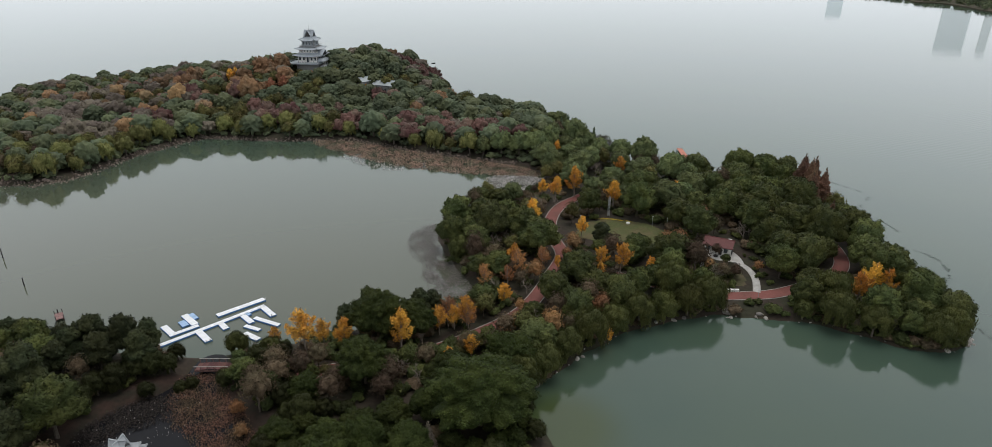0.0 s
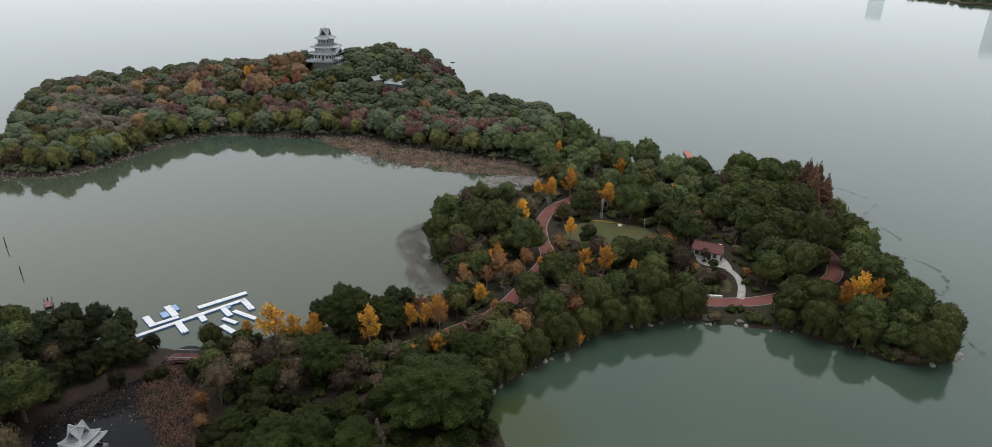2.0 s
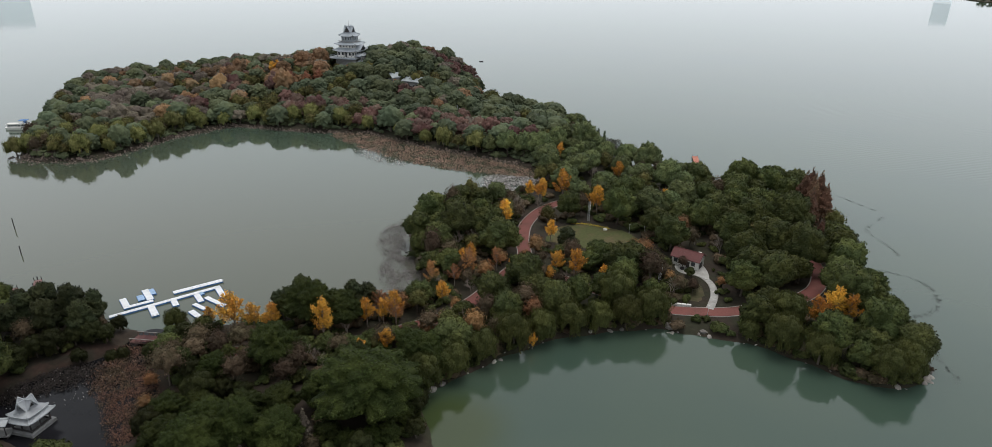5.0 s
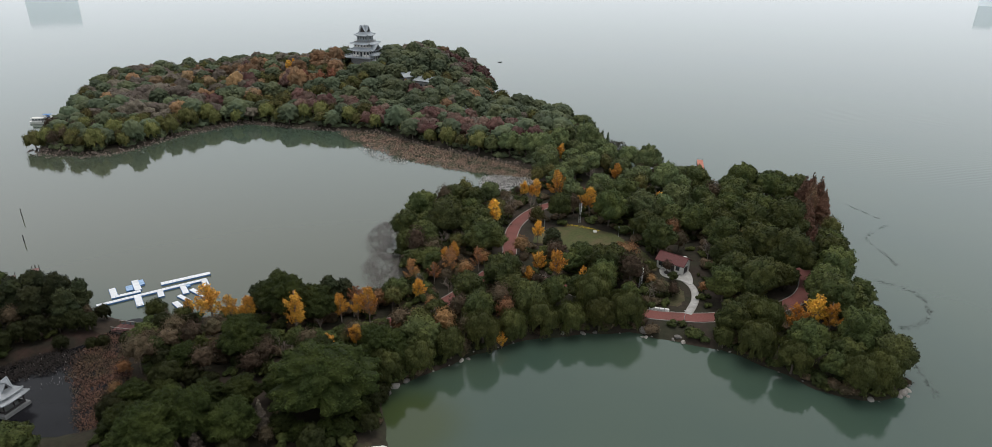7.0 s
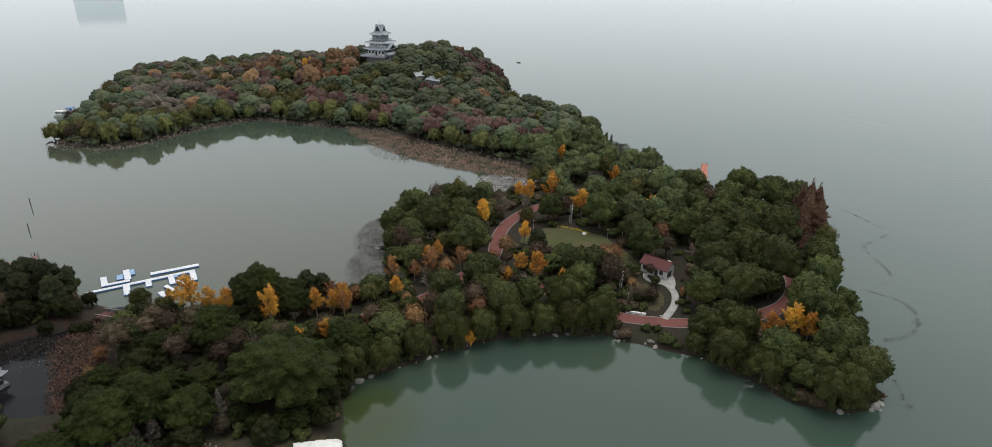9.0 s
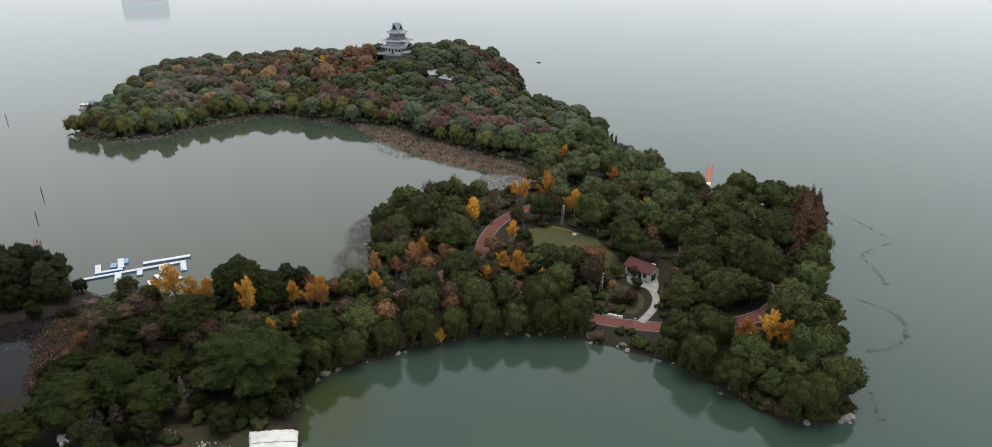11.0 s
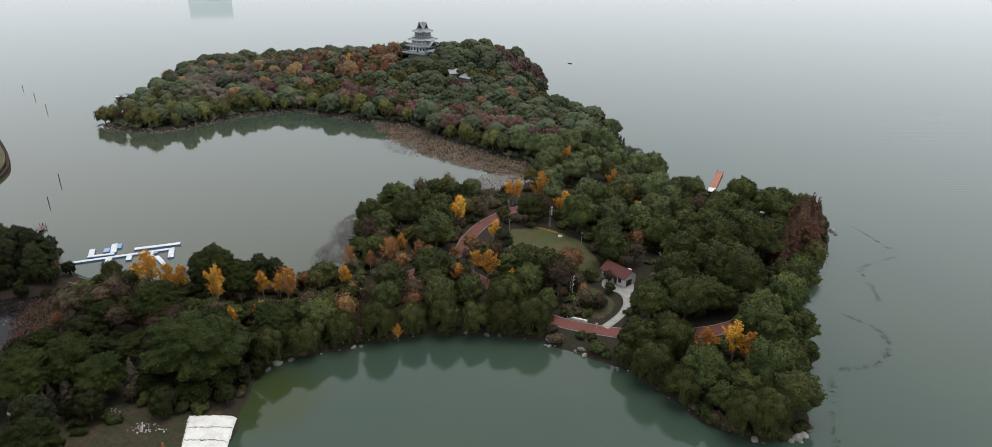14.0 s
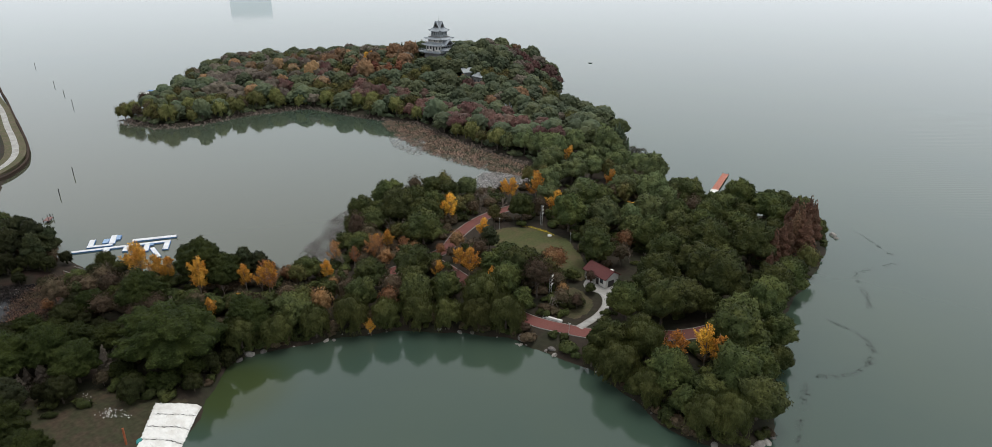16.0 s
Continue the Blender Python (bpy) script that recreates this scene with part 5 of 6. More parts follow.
# ---- roofs in the old style ----
def hip_roof(b, half_x, half_y, top_x, top_y, z0, z1, lift, m=None, steps=5, thick=0.3):
    """A sweeping hipped roof ring from eaves at z0 up to z1, its corners turned up by lift."""
    n = 7
    rings = []
    for s in range(steps + 1):
        u = s / steps
        hx, hy = half_x + (top_x - half_x) * u, half_y + (top_y - half_y) * u
        z = z0 + (z1 - z0) * (0.55 * u + 0.45 * u * u)
        ring = []
        for k in range(4):
            for i in range(n):
                w = 2 * i / n - 1
                x, y = ((w * hx, -hy), (hx, w * hy), (-w * hx, hy), (-hx, -w * hy))[k]
                up = lift * (1 - u) ** 2 * abs(w) ** 3
                ring.append(Vector((x * (1 + 0.04 * up), y * (1 + 0.04 * up), z + up)))
        rings.append(ring)
    q = 4 * n
    low = [p - Vector((0, 0, thick)) for p in rings[0]]
    inner = [Vector((p.x * 0.5, p.y * 0.5, z0 - thick * 0.6)) for p in rings[0]]
    v = [p for r in rings for p in r] + low + inner
    f = [(s * q + i, s * q + (i + 1) % q, (s + 1) * q + (i + 1) % q, (s + 1) * q + i) for s in range(steps) for i in range(q)]
    f += [((steps + 1) * q + i, (steps + 1) * q + (i + 1) % q, (i + 1) % q, i) for i in range(q)]
    f += [((steps + 2) * q + i, (steps + 2) * q + (i + 1) % q, (steps + 1) * q + (i + 1) % q, (steps + 1) * q + i) for i in range(q)]
    f.append(tuple(steps * q + i for i in range(q)))
    return b.add([m @ p for p in v] if m is not None else v, f)


def ridge_lines(roof, tile, half_x, half_y, top_x, top_y, z0, z1, lift, r):
    for sx in (-1, 1):
        for sy in (-1, 1):
            pts = []
            for s in range(6):
                u = s / 5
                pts.append((sx * (half_x + (top_x - half_x) * u), sy * (half_y + (top_y - half_y) * u), z0 + (z1 - z0) * (0.55 * u + 0.45 * u * u) + lift * (1 - u) ** 2 + r * 0.6))
            part("hip_ridge", Build().tube(pts, [r] * 6, 5), tile, roof)


def cross_gable(ob, half, z0, z1, reach, tile, gable):
    """Two crossing gabled ridges with dark gable ends and pale barge boards."""
    r, face = Build(), Build()
    for a in (0, 90):
        m = pose(0, 0, 0, 0, 0, a)
        for s in (-1, 1):
            top = z1 + 0.25
            v = [(0, s * 0.0, z1), (half, 0, z0), (half, s * reach, z0), (0, s * (reach + 0.25), top), (-half, 0, z0), (-half, s * reach, z0)]
            up = [Vector(p) + Vector((0, 0, 0.22)) for p in v]
            r.add([m @ Vector(p) for p in v] + [m @ p for p in up], [(0, 1, 2, 3), (0, 3, 5, 4), (6, 9, 8, 7), (6, 10, 11, 9), (2, 8, 9, 3), (3, 9, 11, 5)])
            g = [(-half * 0.8, s * (reach - 0.3), z0 + 0.1), (half * 0.8, s * (reach - 0.3), z0 + 0.1), (0, s * (reach - 0.3), z1 - 0.15)]
            back = [(x, y - s * 0.15, z) for x, y, z in g]
            face.add([m @ Vector(p) for p in g + back], [(0, 1, 2), (5, 4, 3), (0, 3, 4, 1), (1, 4, 5, 2), (2, 5, 3, 0)])
            for k in (-1, 1):
                edge = Build()
                edge.tube([m @ Vector((k * half * 1.03, s * (reach + 0.02), z0 + 0.1)), m @ Vector((0, s * (reach + 0.27), top + 0.22))], [0.16, 0.16], 4)
                part("barge_board", edge, tile, ob)
            edge = Build()
            edge.tube([m @ Vector((0, 0, z1 + 0.3)), m @ Vector((0, s * (reach + 0.3), top + 0.3))], [0.15, 0.18], 5)
            part("ridge", edge, tile, ob)
    part("gable_roof", r, tile, ob)
    part("gable", face, gable, ob, "dark recessed gable")


def pagoda():
    ob = thing("pagoda", "grey tiered pagoda with white walls and upturned roofs", "pagoda", pose(-129, 432, 19.4, 0, 0, -8) @ Matrix.Diagonal((1.0, 1.0, 1.02, 1)))
    tile, white, dark, glass = M["grey_tile"], M["white"], M["dark"], M["glass"]
    part("basement", Build().box(-7.6, 7.6, -7.2, 7.2, -6, 4.0), M["stone"], ob)
    part("terrace", Build().box(-12.6, 8.6, -10.0, 9.0, 4.0, 4.6), tile, ob, "broad grey terrace slab")
    rail = Build()
    for x0, x1, y0, y1 in ((-12.6, 8.6, -10, -9.85), (-12.6, 8.6, 8.85, 9), (-12.6, -12.45, -9.84, 8.84), (8.45, 8.6, -9.84, 8.84)):
        rail.box(x0, x1, y0, y1, 5.45, 5.6)
        n = int(max(x1 - x0, y1 - y0) / 1.2)
        for i in range(n + 1):
            cx, cy = x0 + (x1 - x0) * i / n, y0 + (y1 - y0) * i / n
            rail.box(min(cx, x1 - 0.12), min(cx, x1 - 0.12) + 0.12, min(cy, y1 - 0.12), min(cy, y1 - 0.12) + 0.12, 4.6, 5.45)
    part("railing", rail, tile, ob)

    def storey(hx, hy, z0, z1, wall, bays, door):
        w = part("wall", Build().box(-hx, hx, -hy, hy, z0, z1), wall, ob)
        for a, hw, hd in ((0, hx, hy), (90, hy, hx), (180, hx, hy), (270, hy, hx)):
            m = pose(0, 0, 0, 0, 0, a)
            for i in range(bays + 1):
                x = -hw + 2 * hw * i / bays
                part("column", Build().box(x - 0.1, x + 0.1, -hd - 0.18, -hd + 0.1, z0, z1, m), M["stone"], ob)
            for i in range(bays):
                x = -hw + 2 * hw * (i + 0.5) / bays
                g = (0.26 if door else 0.14) * 2 * hw / bays
                part("window", Build().box(x - g, x + g, -hd - 0.06, -hd + 0.05, z0 + (0.2 if door and i == bays // 2 else 0.35 * (z1 - z0)), z1 - 0.2 * (z1 - z0), m), glass, w)

    storey(6.6, 6.2, 4.6, 8.9, white, 5, True)
    storey(5.6, 5.2, 10.2, 12.9, white, 5, False)
    storey(3.9, 3.7, 14.2, 18.3, M["pale_glass"], 4, False)
    for name, hx, hy, tx, ty, z0, z1 in (("roof", 8.9, 8.5, 5.7, 5.3, 8.8, 10.7), ("roof", 7.7, 7.3, 4.6, 4.3, 12.8, 14.5), ("roof", 5.3, 5.1, 2.2, 2.2, 18.1, 20.8)):
        r = part(name, hip_roof(Build(), hx, hy, tx, ty, z0, z1, 0.8), tile, ob)
        ridge_lines(r, tile, hx, hy, tx, ty, z0, z1, 0.8, 0.22)
    part("balcony", Build().box(-5.6, 5.6, -5.3, 5.3, 14.2, 14.5).box(-5.6, 5.6, -5.3, -5.2, 15.2, 15.35).box(5.5, 5.6, -5.2, 5.2, 15.2, 15.35)
         .box(-5.6, -5.5, -5.2, 5.2, 15.2, 15.35).box(-5.6, 5.6, 5.2, 5.3, 15.2, 15.35), M["stone"], ob)
    cross_gable(ob, 2.2, 20.4, 23.8, 3.1, tile, dark)
    # the gabled bay on the east face and its porch roofs
    m = pose(7.2, 0, 0)
    r = Build()
    for s in (-1, 1):
        v = [(-2.5, 0, 12.6), (2.9, 0, 12.4), (2.3, s * 4.0, 9.2), (-2.5, s * 4.0, 9.2)]
        r.add([m @ Vector(p) for p in v] + [m @ (Vector(p) + Vector((0, 0, 0.3))) for p in v], [(0, 1, 2, 3), (4, 7, 6, 5), (1, 5, 6, 2), (2, 6, 7, 3)])
    part("dormer_roof", r, tile, ob)
    part("dormer_gable", Build().add([m @ Vector(p) for p in ((1.6, -3.3, 9.3), (1.6, 3.3, 9.3), (1.6, 0, 12.2), (1.3, -3.3, 9.3), (1.3, 3.3, 9.3), (1.3, 0, 12.2))],
         [(0, 1, 2), (5, 4, 3), (0, 3, 4, 1), (1, 4, 5, 2), (2, 5, 3, 0)]), dark, ob)
    part("porch_roof", hip_roof(Build(), 3.0, 6.4, 1.6, 4.8, 5.9, 7.2, 0.5, pose(8.4, 0, 0)), tile, ob)
    part("porch_roof", hip_roof(Build(), 3.2, 5.0, 1.6, 3.6, 1.9, 3.2, 0.5, pose(9.6, -1, 0)), tile, ob)
    for i in range(5):
        part("porch_column", Build().box(10.4, 10.75, -5.6 + 2.7 * i, -5.25 + 2.7 * i, 1.0, 6.0), white, ob)
    part("finial", Build().tube([(0, 0, 23.8), (0, 0, 25.0), (0, 0, 25.3), (0, 0, 28.0)], [0.3, 0.26, 0.1, 0.04], 8), M["steel"], ob)
    return ob


M["stone"] = mat("grey stone", (0.25, 0.25, 0.25), 0.85, 0.2, 0.8)
M["pale_glass"] = mat("pale glazed screens", (0.30, 0.34, 0.37), 0.3, 0.12, 1.5, spec=0.5)
pagoda()


def pavilion():
    x, y = -70.3, 92.0
    ob = thing("pavilion", "small grey double-eaved pavilion standing at the lotus pond", "pavilion", pose(x, y, 0.35, 0, 0, -4))
    tile = M["pavilion_tile"]
    part("plinth", Build().box(-2.9, 2.9, -2.9, 2.9, -1.6, 0.45), M["stone"], ob)
    for i in (-1, 1):
        for j in (-1, 0, 1):
            part("column", Build().tube([(i * 2.2, j * 2.2, 0.4), (i * 2.2, j * 2.2, 3.2)], [0.16, 0.14], 8), M["dark"], ob)
            if j == 0:
                part("column", Build().tube([(0, i * 2.2, 0.4), (0, i * 2.2, 3.2)], [0.16, 0.14], 8), M["dark"], ob)
    part("beam", Build().box(-2.4, 2.4, -2.4, -2.15, 2.7, 3.1).box(-2.4, 2.4, 2.15, 2.4, 2.7, 3.1).box(-2.4, -2.15, -2.14, 2.14, 2.7, 3.1).box(2.15, 2.4, -2.14, 2.14, 2.7, 3.1), M["dark"], ob)
    for a in range(3):
        part("railing", Build().box(-2.2, 2.2, -2.26, -2.16, 0.8, 0.95, pose(0, 0, 0, 0, 0, 90 * a)).box(-2.2, 2.2, -2.24, -2.18, 0.45, 0.8, pose(0, 0, 0, 0, 0, 90 * a)), M["dark"], ob)
    for hx, tx, z0, z1 in ((3.2, 1.9, 2.95, 3.75), (2.55, 0.8, 3.95, 5.1)):
        r = part("roof", hip_roof(Build(), hx, hx, tx, tx, z0, z1, 0.35, None, 5, 0.16), tile, ob)
        ridge_lines(r, tile, hx, hx, tx, tx, z0, z1, 0.35, 0.1)
        ribs = Build()
        for a in range(4):
            for i in range(-9, 10):
                w = i / 10
                p0, p1 = Vector((w * hx, -hx * 0.99, z0 + 0.35 * abs(w) ** 3 + 0.04)), Vector((w * tx, -tx, z1 + 0.04))
                mid = (p0 + p1) / 2 - Vector((0, 0, 0.10 * (z1 - z0)))
                ribs.tube([pose(0, 0, 0, 0, 0, 90 * a) @ q for q in (p0, mid, p1)], [0.05, 0.05, 0.05], 3)
        part("tile_ribs", ribs, tile, r)
    part("neck", Build().box(-1.8, 1.8, -1.8, 1.8, 3.3, 4.0), M["dark"], ob)
    cross_gable(ob, 1.1, 4.7, 6.2, 1.35, tile, M["dark"])
    part("finial", Build().tube([(0, 0, 6.1), (0, 0, 6.7), (0, 0, 7.4)], [0.12, 0.08, 0.03], 6), tile, ob)
    g = thing("gallery", "low covered walkway with a pale grey roof beside the pavilion", "walkway", pose(-76.5, 88.0, 0.9, 0, 0, 16))
    roof = Build()
    for s in (-1, 1):
        v = [(-4.4, 0, 2.9), (4.4, 0, 2.9), (4.4, s * 1.4, 2.3), (-4.4, s * 1.4, 2.3)]
        roof.add([Vector(p) for p in v] + [Vector(p) + Vector((0, 0, 0.16)) for p in v], [(0, 1, 2, 3), (4, 7, 6, 5), (2, 6, 7, 3), (1, 5, 6, 2), (0, 3, 7, 4)])
    part("roof", roof, tile, g)
    part("ridge", Build().tube([(-4.5, 0, 3.1), (4.5, 0, 3.1)], [0.12, 0.12], 6), tile, g)
    for i in range(4):
        for s in (-1, 1):
            part("post", Build().tube([(-3.9 + 2.6 * i, s * 1.1, -1.2), (-3.9 + 2.6 * i, s * 1.1, 2.45)], [0.1, 0.1], 6), M["dark"], g)
    part("floor_slab", Build().box(-4.4, 4.4, -1.3, 1.3, -0.3, 0.0), M["stone"], g)


M["pavilion_tile"] = mat("pale grey glazed tile", (0.40, 0.42, 0.44), 0.5, 0.12, 0.5, second=(0.33, 0.35, 0.37), second_size=2.0)
pavilion()


# ---- the small house ----
def house():
    ob = thing("house", "small white house with a dark red gabled roof", "house", pose(69.9, 190.3, plaza_z - 0.04, 0, 0, -27))
    L, D, H, R = 4.2, 2.6, 2.9, 4.5
    for a, half, at in ((0, L, D), (180, L, D)):
        part("wall", Build().box(-half, half, -at, -at + 0.24, 0, H, pose(0, 0, 0, 0, 0, a)), M["white"], ob)
    for s in (-1, 1):
        v = [(s * L, -D + 0.24, 0), (s * L, D - 0.24, 0), (s * L, D - 0.24, H), (s * L, 0, R - 0.15), (s * L, -D + 0.24, H)]
        v += [(x - s * 0.24, y, z) for x, y, z in v]
        part("gable_wall", Build().add(v, [(0, 1, 2, 3, 4), (9, 8, 7, 6, 5)] + [(i, (i + 1) % 5, (i + 1) % 5 + 5, i + 5) for i in range(5)]), M["white"], ob)
    for s in (-1, 1):
        v = [(-L - 0.5, 0, R), (L + 0.5, 0, R), (L + 0.5, s * (D + 0.6), H - 0.25), (-L - 0.5, s * (D + 0.6), H - 0.25)]
        b = Build().add([Vector(p) for p in v] + [Vector(p) + Vector((0, 0, 0.18)) for p in v], [(0, 1, 2, 3), (4, 7, 6, 5), (2, 6, 7, 3), (1, 5, 6, 2), (0, 3, 7, 4)])
        r = part("roof", b, M["roof"], ob)
        ribs = Build()
        for i in range(19):
            x = -L - 0.4 + (2 * L + 0.8) * i / 18
            ribs.tube([(x, s * 0.05, R + 0.2), (x, s * (D + 0.58), H - 0.05)], [0.05, 0.05], 4)
        part("roof_ribs", ribs, M["roof"], r)
    part("ridge_cap", Build().tube([(-L - 0.5, 0, R + 0.2), (L + 0.5, 0, R + 0.2)], [0.13, 0.13], 6), M["roof"], ob)
    part("skylight", Build().box(L - 1.6, L - 0.6, 0.5, 1.2, 4.05, 4.5), M["white"], ob, "small white roof box")
    for x in (-2.9, -0.9, 2.6):
        w = part("window", Build().box(x - 0.5, x + 0.5, -D - 0.04, -D + 0.1, 1.1, 2.2), M["glass"], ob)
        part("window_frame", Build().box(x - 0.58, x + 0.58, -D - 0.07, -D, 1.0, 1.1).box(x - 0.58, x + 0.58, -D - 0.07, -D, 2.2, 2.3)
             .box(x - 0.58, x - 0.5, -D - 0.07, -D, 1.1, 2.2).box(x + 0.5, x + 0.58, -D - 0.07, -D, 1.1, 2.2), M["dark"], w)
    d = part("door", Build().box(0.5, 1.5, -D - 0.05, -D + 0.1, 0.02, 2.1), M["dark"], ob, "dark door")
    part("handle", Build().box(0.6, 0.66, -D - 0.12, -D - 0.05, 0.95, 1.15), M["steel"], d)
    part("lattice_screen", Build().box(L + 0.02, L + 0.16, -1.6, 0.6, 0.02, 1.9), M["dark"], ob, "dark lattice screen")
    tagged(new("planter", Build().tube([(67.9, 186.3, plaza_z), (67.9, 186.3, plaza_z + 0.35)], [0.7, 0.7], 12).mesh("planter", M["dark"])), "round dark tree planter in the paved yard", "planter")


M["wood_pale"] = mat("pale timber", (0.36, 0.32, 0.26), 0.8, 0.2, 0.5)
house()
plant("brown", 67.9, 186.3, 0.55)
plant("camphor", 62.6, 186.5, 0.36)
plant("orange", 63.0, 176.5, 0.5)
plant("brown", 60.5, 178.5, 0.75)
plant("bare", 62.8, 169.5, 0.8)
prop = thing("tree_prop", "three pale timber poles propping a young tree", "prop", pose(62.8, 169.5, ground_z(62.8, 169.5)))
for a in (20, 140, 260):
    part("pole", Build().tube([(1.7 * math.cos(radians(a)), 1.7 * math.sin(radians(a)), -0.1), (0.12 * math.cos(radians(a)), 0.12 * math.sin(radians(a)), 3.2)], [0.05, 0.05], 5), M["wood_pale"], prop)
# this wide shrub stands in for a mound under black netting
plant("shrub", 65.2, 172.2, 1.5, "", 0.8)
plant("orange", 56.5, 190.0, 0.95)
plant("orange", 53.0, 192.5, 0.75)
for x, y in ((60.8, 165.5), (66.3, 166.4), (67.6, 166.9), (65, 171.5), (63, 172), (68.5, 156.5), (71, 157)):
    plant("shrub", x, y, rng.uniform(0.7, 1.1))


# ---- floating dock ----
def dock():
    ob = thing("floating_dock", "white floating dock with blue float edges and side fingers", "dock", pose(0, 0, 0))
    made = {}

    def deck(ax, ay, bx, by, wide, top="float_white", block=1.0):
        """A run of floating deck from a to b: blue floats below, square deck plates on top."""
        a, b = Vector((ax, ay, 0)), Vector((bx, by, 0))
        d = (b - a)
        n, turn = max(1, round(d.length / block)), math.degrees(math.atan2(d.y, d.x))
        f = part("float", Build().box(0, d.length, -wide / 2 - 0.1, wide / 2 + 0.1, -0.25, 0.34, pose(ax, ay, 0, 0, 0, turn)), M["float_blue"], ob, "blue plastic float")
        key = (round(d.length / n, 2), wide, top)
        if key not in made:
            made[key] = Build().box(0.02, d.length / n - 0.02, -wide / 2, wide / 2, 0.0, 0.09).mesh("deck_plate", M[top])
        for i in range(n):
            o = part("deck_plate", made[key], None, f)
            o.matrix_basis = pose(*(a + d * i / n + Vector((0, 0, 0.344))), 0, 0, turn)

    deck(-84.8, 132.6, -65.4, 153.4, 1.3)
    deck(-76.3, 147.6, -66.8, 157.0, 1.7)
    deck(-87.9, 141.9, -83.9, 138.3, 1.6)
    deck(-84.2, 137.4, -79.0, 142.6, 1.3)
    deck(-85.2, 147.7, -80.0, 142.9, 1.7)
    deck(-84.5, 144.5, -82.2, 142.2, 1.6, "float_blue_pale")
    deck(-83.8, 148.3, -81.2, 145.9, 1.3, "float_blue_pale")
    deck(-77.6, 139.6, -73.2, 135.3, 1.7)
    deck(-73.9, 144.0, -71.1, 141.1, 1.5)
    deck(-69.4, 147.9, -65.6, 144.3, 1.5)
    deck(-66.1, 153.0, -61.2, 148.0, 1.6)
    deck(-65.8, 146.8, -58.1, 143.3, 1.3)
    deck(-66.9, 142.8, -62.3, 140.8, 1.2)
    deck(-65.6, 139.3, -61.0, 136.4, 1.5)
    deck(-69.0, 149.0, -67.6, 148.2, 1.1, "float_blue_pale")
    for x, y in ((-72.9, 135.6), (-73.6, 134.9), (-66.4, 156.6), (-61.6, 147.9)):
        part("bollard", Build().tube([(x, y, 0.43), (x, y, 0.8), (x, y, 0.86)], [0.12, 0.1, 0.16], 8), M["steel"], ob)


M["float_blue_pale"] = mat("pale blue float deck", (0.30, 0.42, 0.62), 0.55, 0.08, 0.6, piece=0.1)
dock()


M["bridge_plank"] = mat("dark red planks", (0.105, 0.048, 0.042), 0.8, 0.25, 0.5, piece=0.35)


def footbridge():
    ob = thing("footbridge", "low wooden footbridge of reddish planks with rails", "bridge", pose(-66.6, 123.4, 1.25, 0, 0, 2))
    plank = Build().box(-0.12, 0.12, -1.45, 1.45, -0.08, 0.0).mesh("plank", M["bridge_plank"])
    for i in range(28):
        o = part("plank", plank, None, ob)
        o.matrix_basis = pose(-3.8 + i * 0.28, 0, 0.03 * math.sin(3.14 * i / 27) * 10)
    for s in (-1, 1):
        part("beam", Build().box(-3.9, 3.9, s * 1.4 - 0.12, s * 1.4 + 0.12, -0.4, -0.09), M["wood"], ob)
        part("rail", Build().box(-3.9, 3.9, s * 1.62 - 0.06, s * 1.62 + 0.06, 1.0, 1.12), M["kerb"], ob, "pale handrail")
        for i in range(6):
            part("post", Build().box(-3.8 + 1.5 * i - 0.07, -3.8 + 1.5 * i + 0.07, s * 1.62 - 0.07, s * 1.62 + 0.07, -0.3, 1.0), M["wood"], ob)


footbridge()


def jetty(cx, cy, lx, ly, turn, deck, label, posts=True):
    ob = thing("jetty", label, "jetty", pose(cx, cy, 0.75, 0, 0, turn))
    n = int(lx / 0.3)
    plank = Build().box(0.01, lx / n - 0.01, -ly / 2, ly / 2, -0.06, 0.0).mesh("plank", deck)
    for i in range(n):
        o = part("plank", plank, None, ob)
        o.matrix_basis = pose(-lx / 2 + i * lx / n, 0, 0)
    part("frame", Build().box(-lx / 2, lx / 2, -ly / 2 + 0.1, -ly / 2 + 0.3, -0.3, -0.065).box(-lx / 2, lx / 2, ly / 2 - 0.3, ly / 2 - 0.1, -0.3, -0.065), M["wood"], ob)
    if posts:
        for x in (-lx / 2 + 0.2, lx / 2 - 0.2):
            for s in (-1, 1):
                part("mooring_post", Build().tube([(x, s * (ly / 2 - 0.1), -3), (x, s * (ly / 2 - 0.1), 1.0)], [0.09, 0.09], 6), M["dark"], ob, "dark mooring pile")
    return ob


M["pink_plank"] = mat("faded red planks", (0.20, 0.12, 0.11), 0.8, 0.2, 0.5, piece=0.2)
for x, y in ((-123.6, 135.5), (-120.2, 139.6)):
    jetty(x, y, 4.6, 2.2, -50, M["pink_plank"], "small plank jetty of faded red boards between mooring piles")
jetty(-117.7, 145.6, 4.0, 2.0, -52, M["pink_plank"], "small plank jetty of faded red boards between mooring piles")
M["orange_plank"] = mat("orange-red deck", (0.42, 0.17, 0.11), 0.7, 0.15, 0.6, piece=0.1)
pier = jetty(86.8, 299.5, 29, 2.7, 88, M["orange_plank"], "long orange-decked pier reaching into the open lake", True)
part("landing", Build().box(-14.4, -9.4, -1.5, 1.5, 0.01, 0.12), M["white"], pier, "white landing slab")
for i in range(9):
    part("mooring_post", Build().tube([(-14 + 3.5 * i, 1.3, -3), (-14 + 3.5 * i, 1.3, -0.05)], [0.14, 0.14], 6), M["dark"], pier)
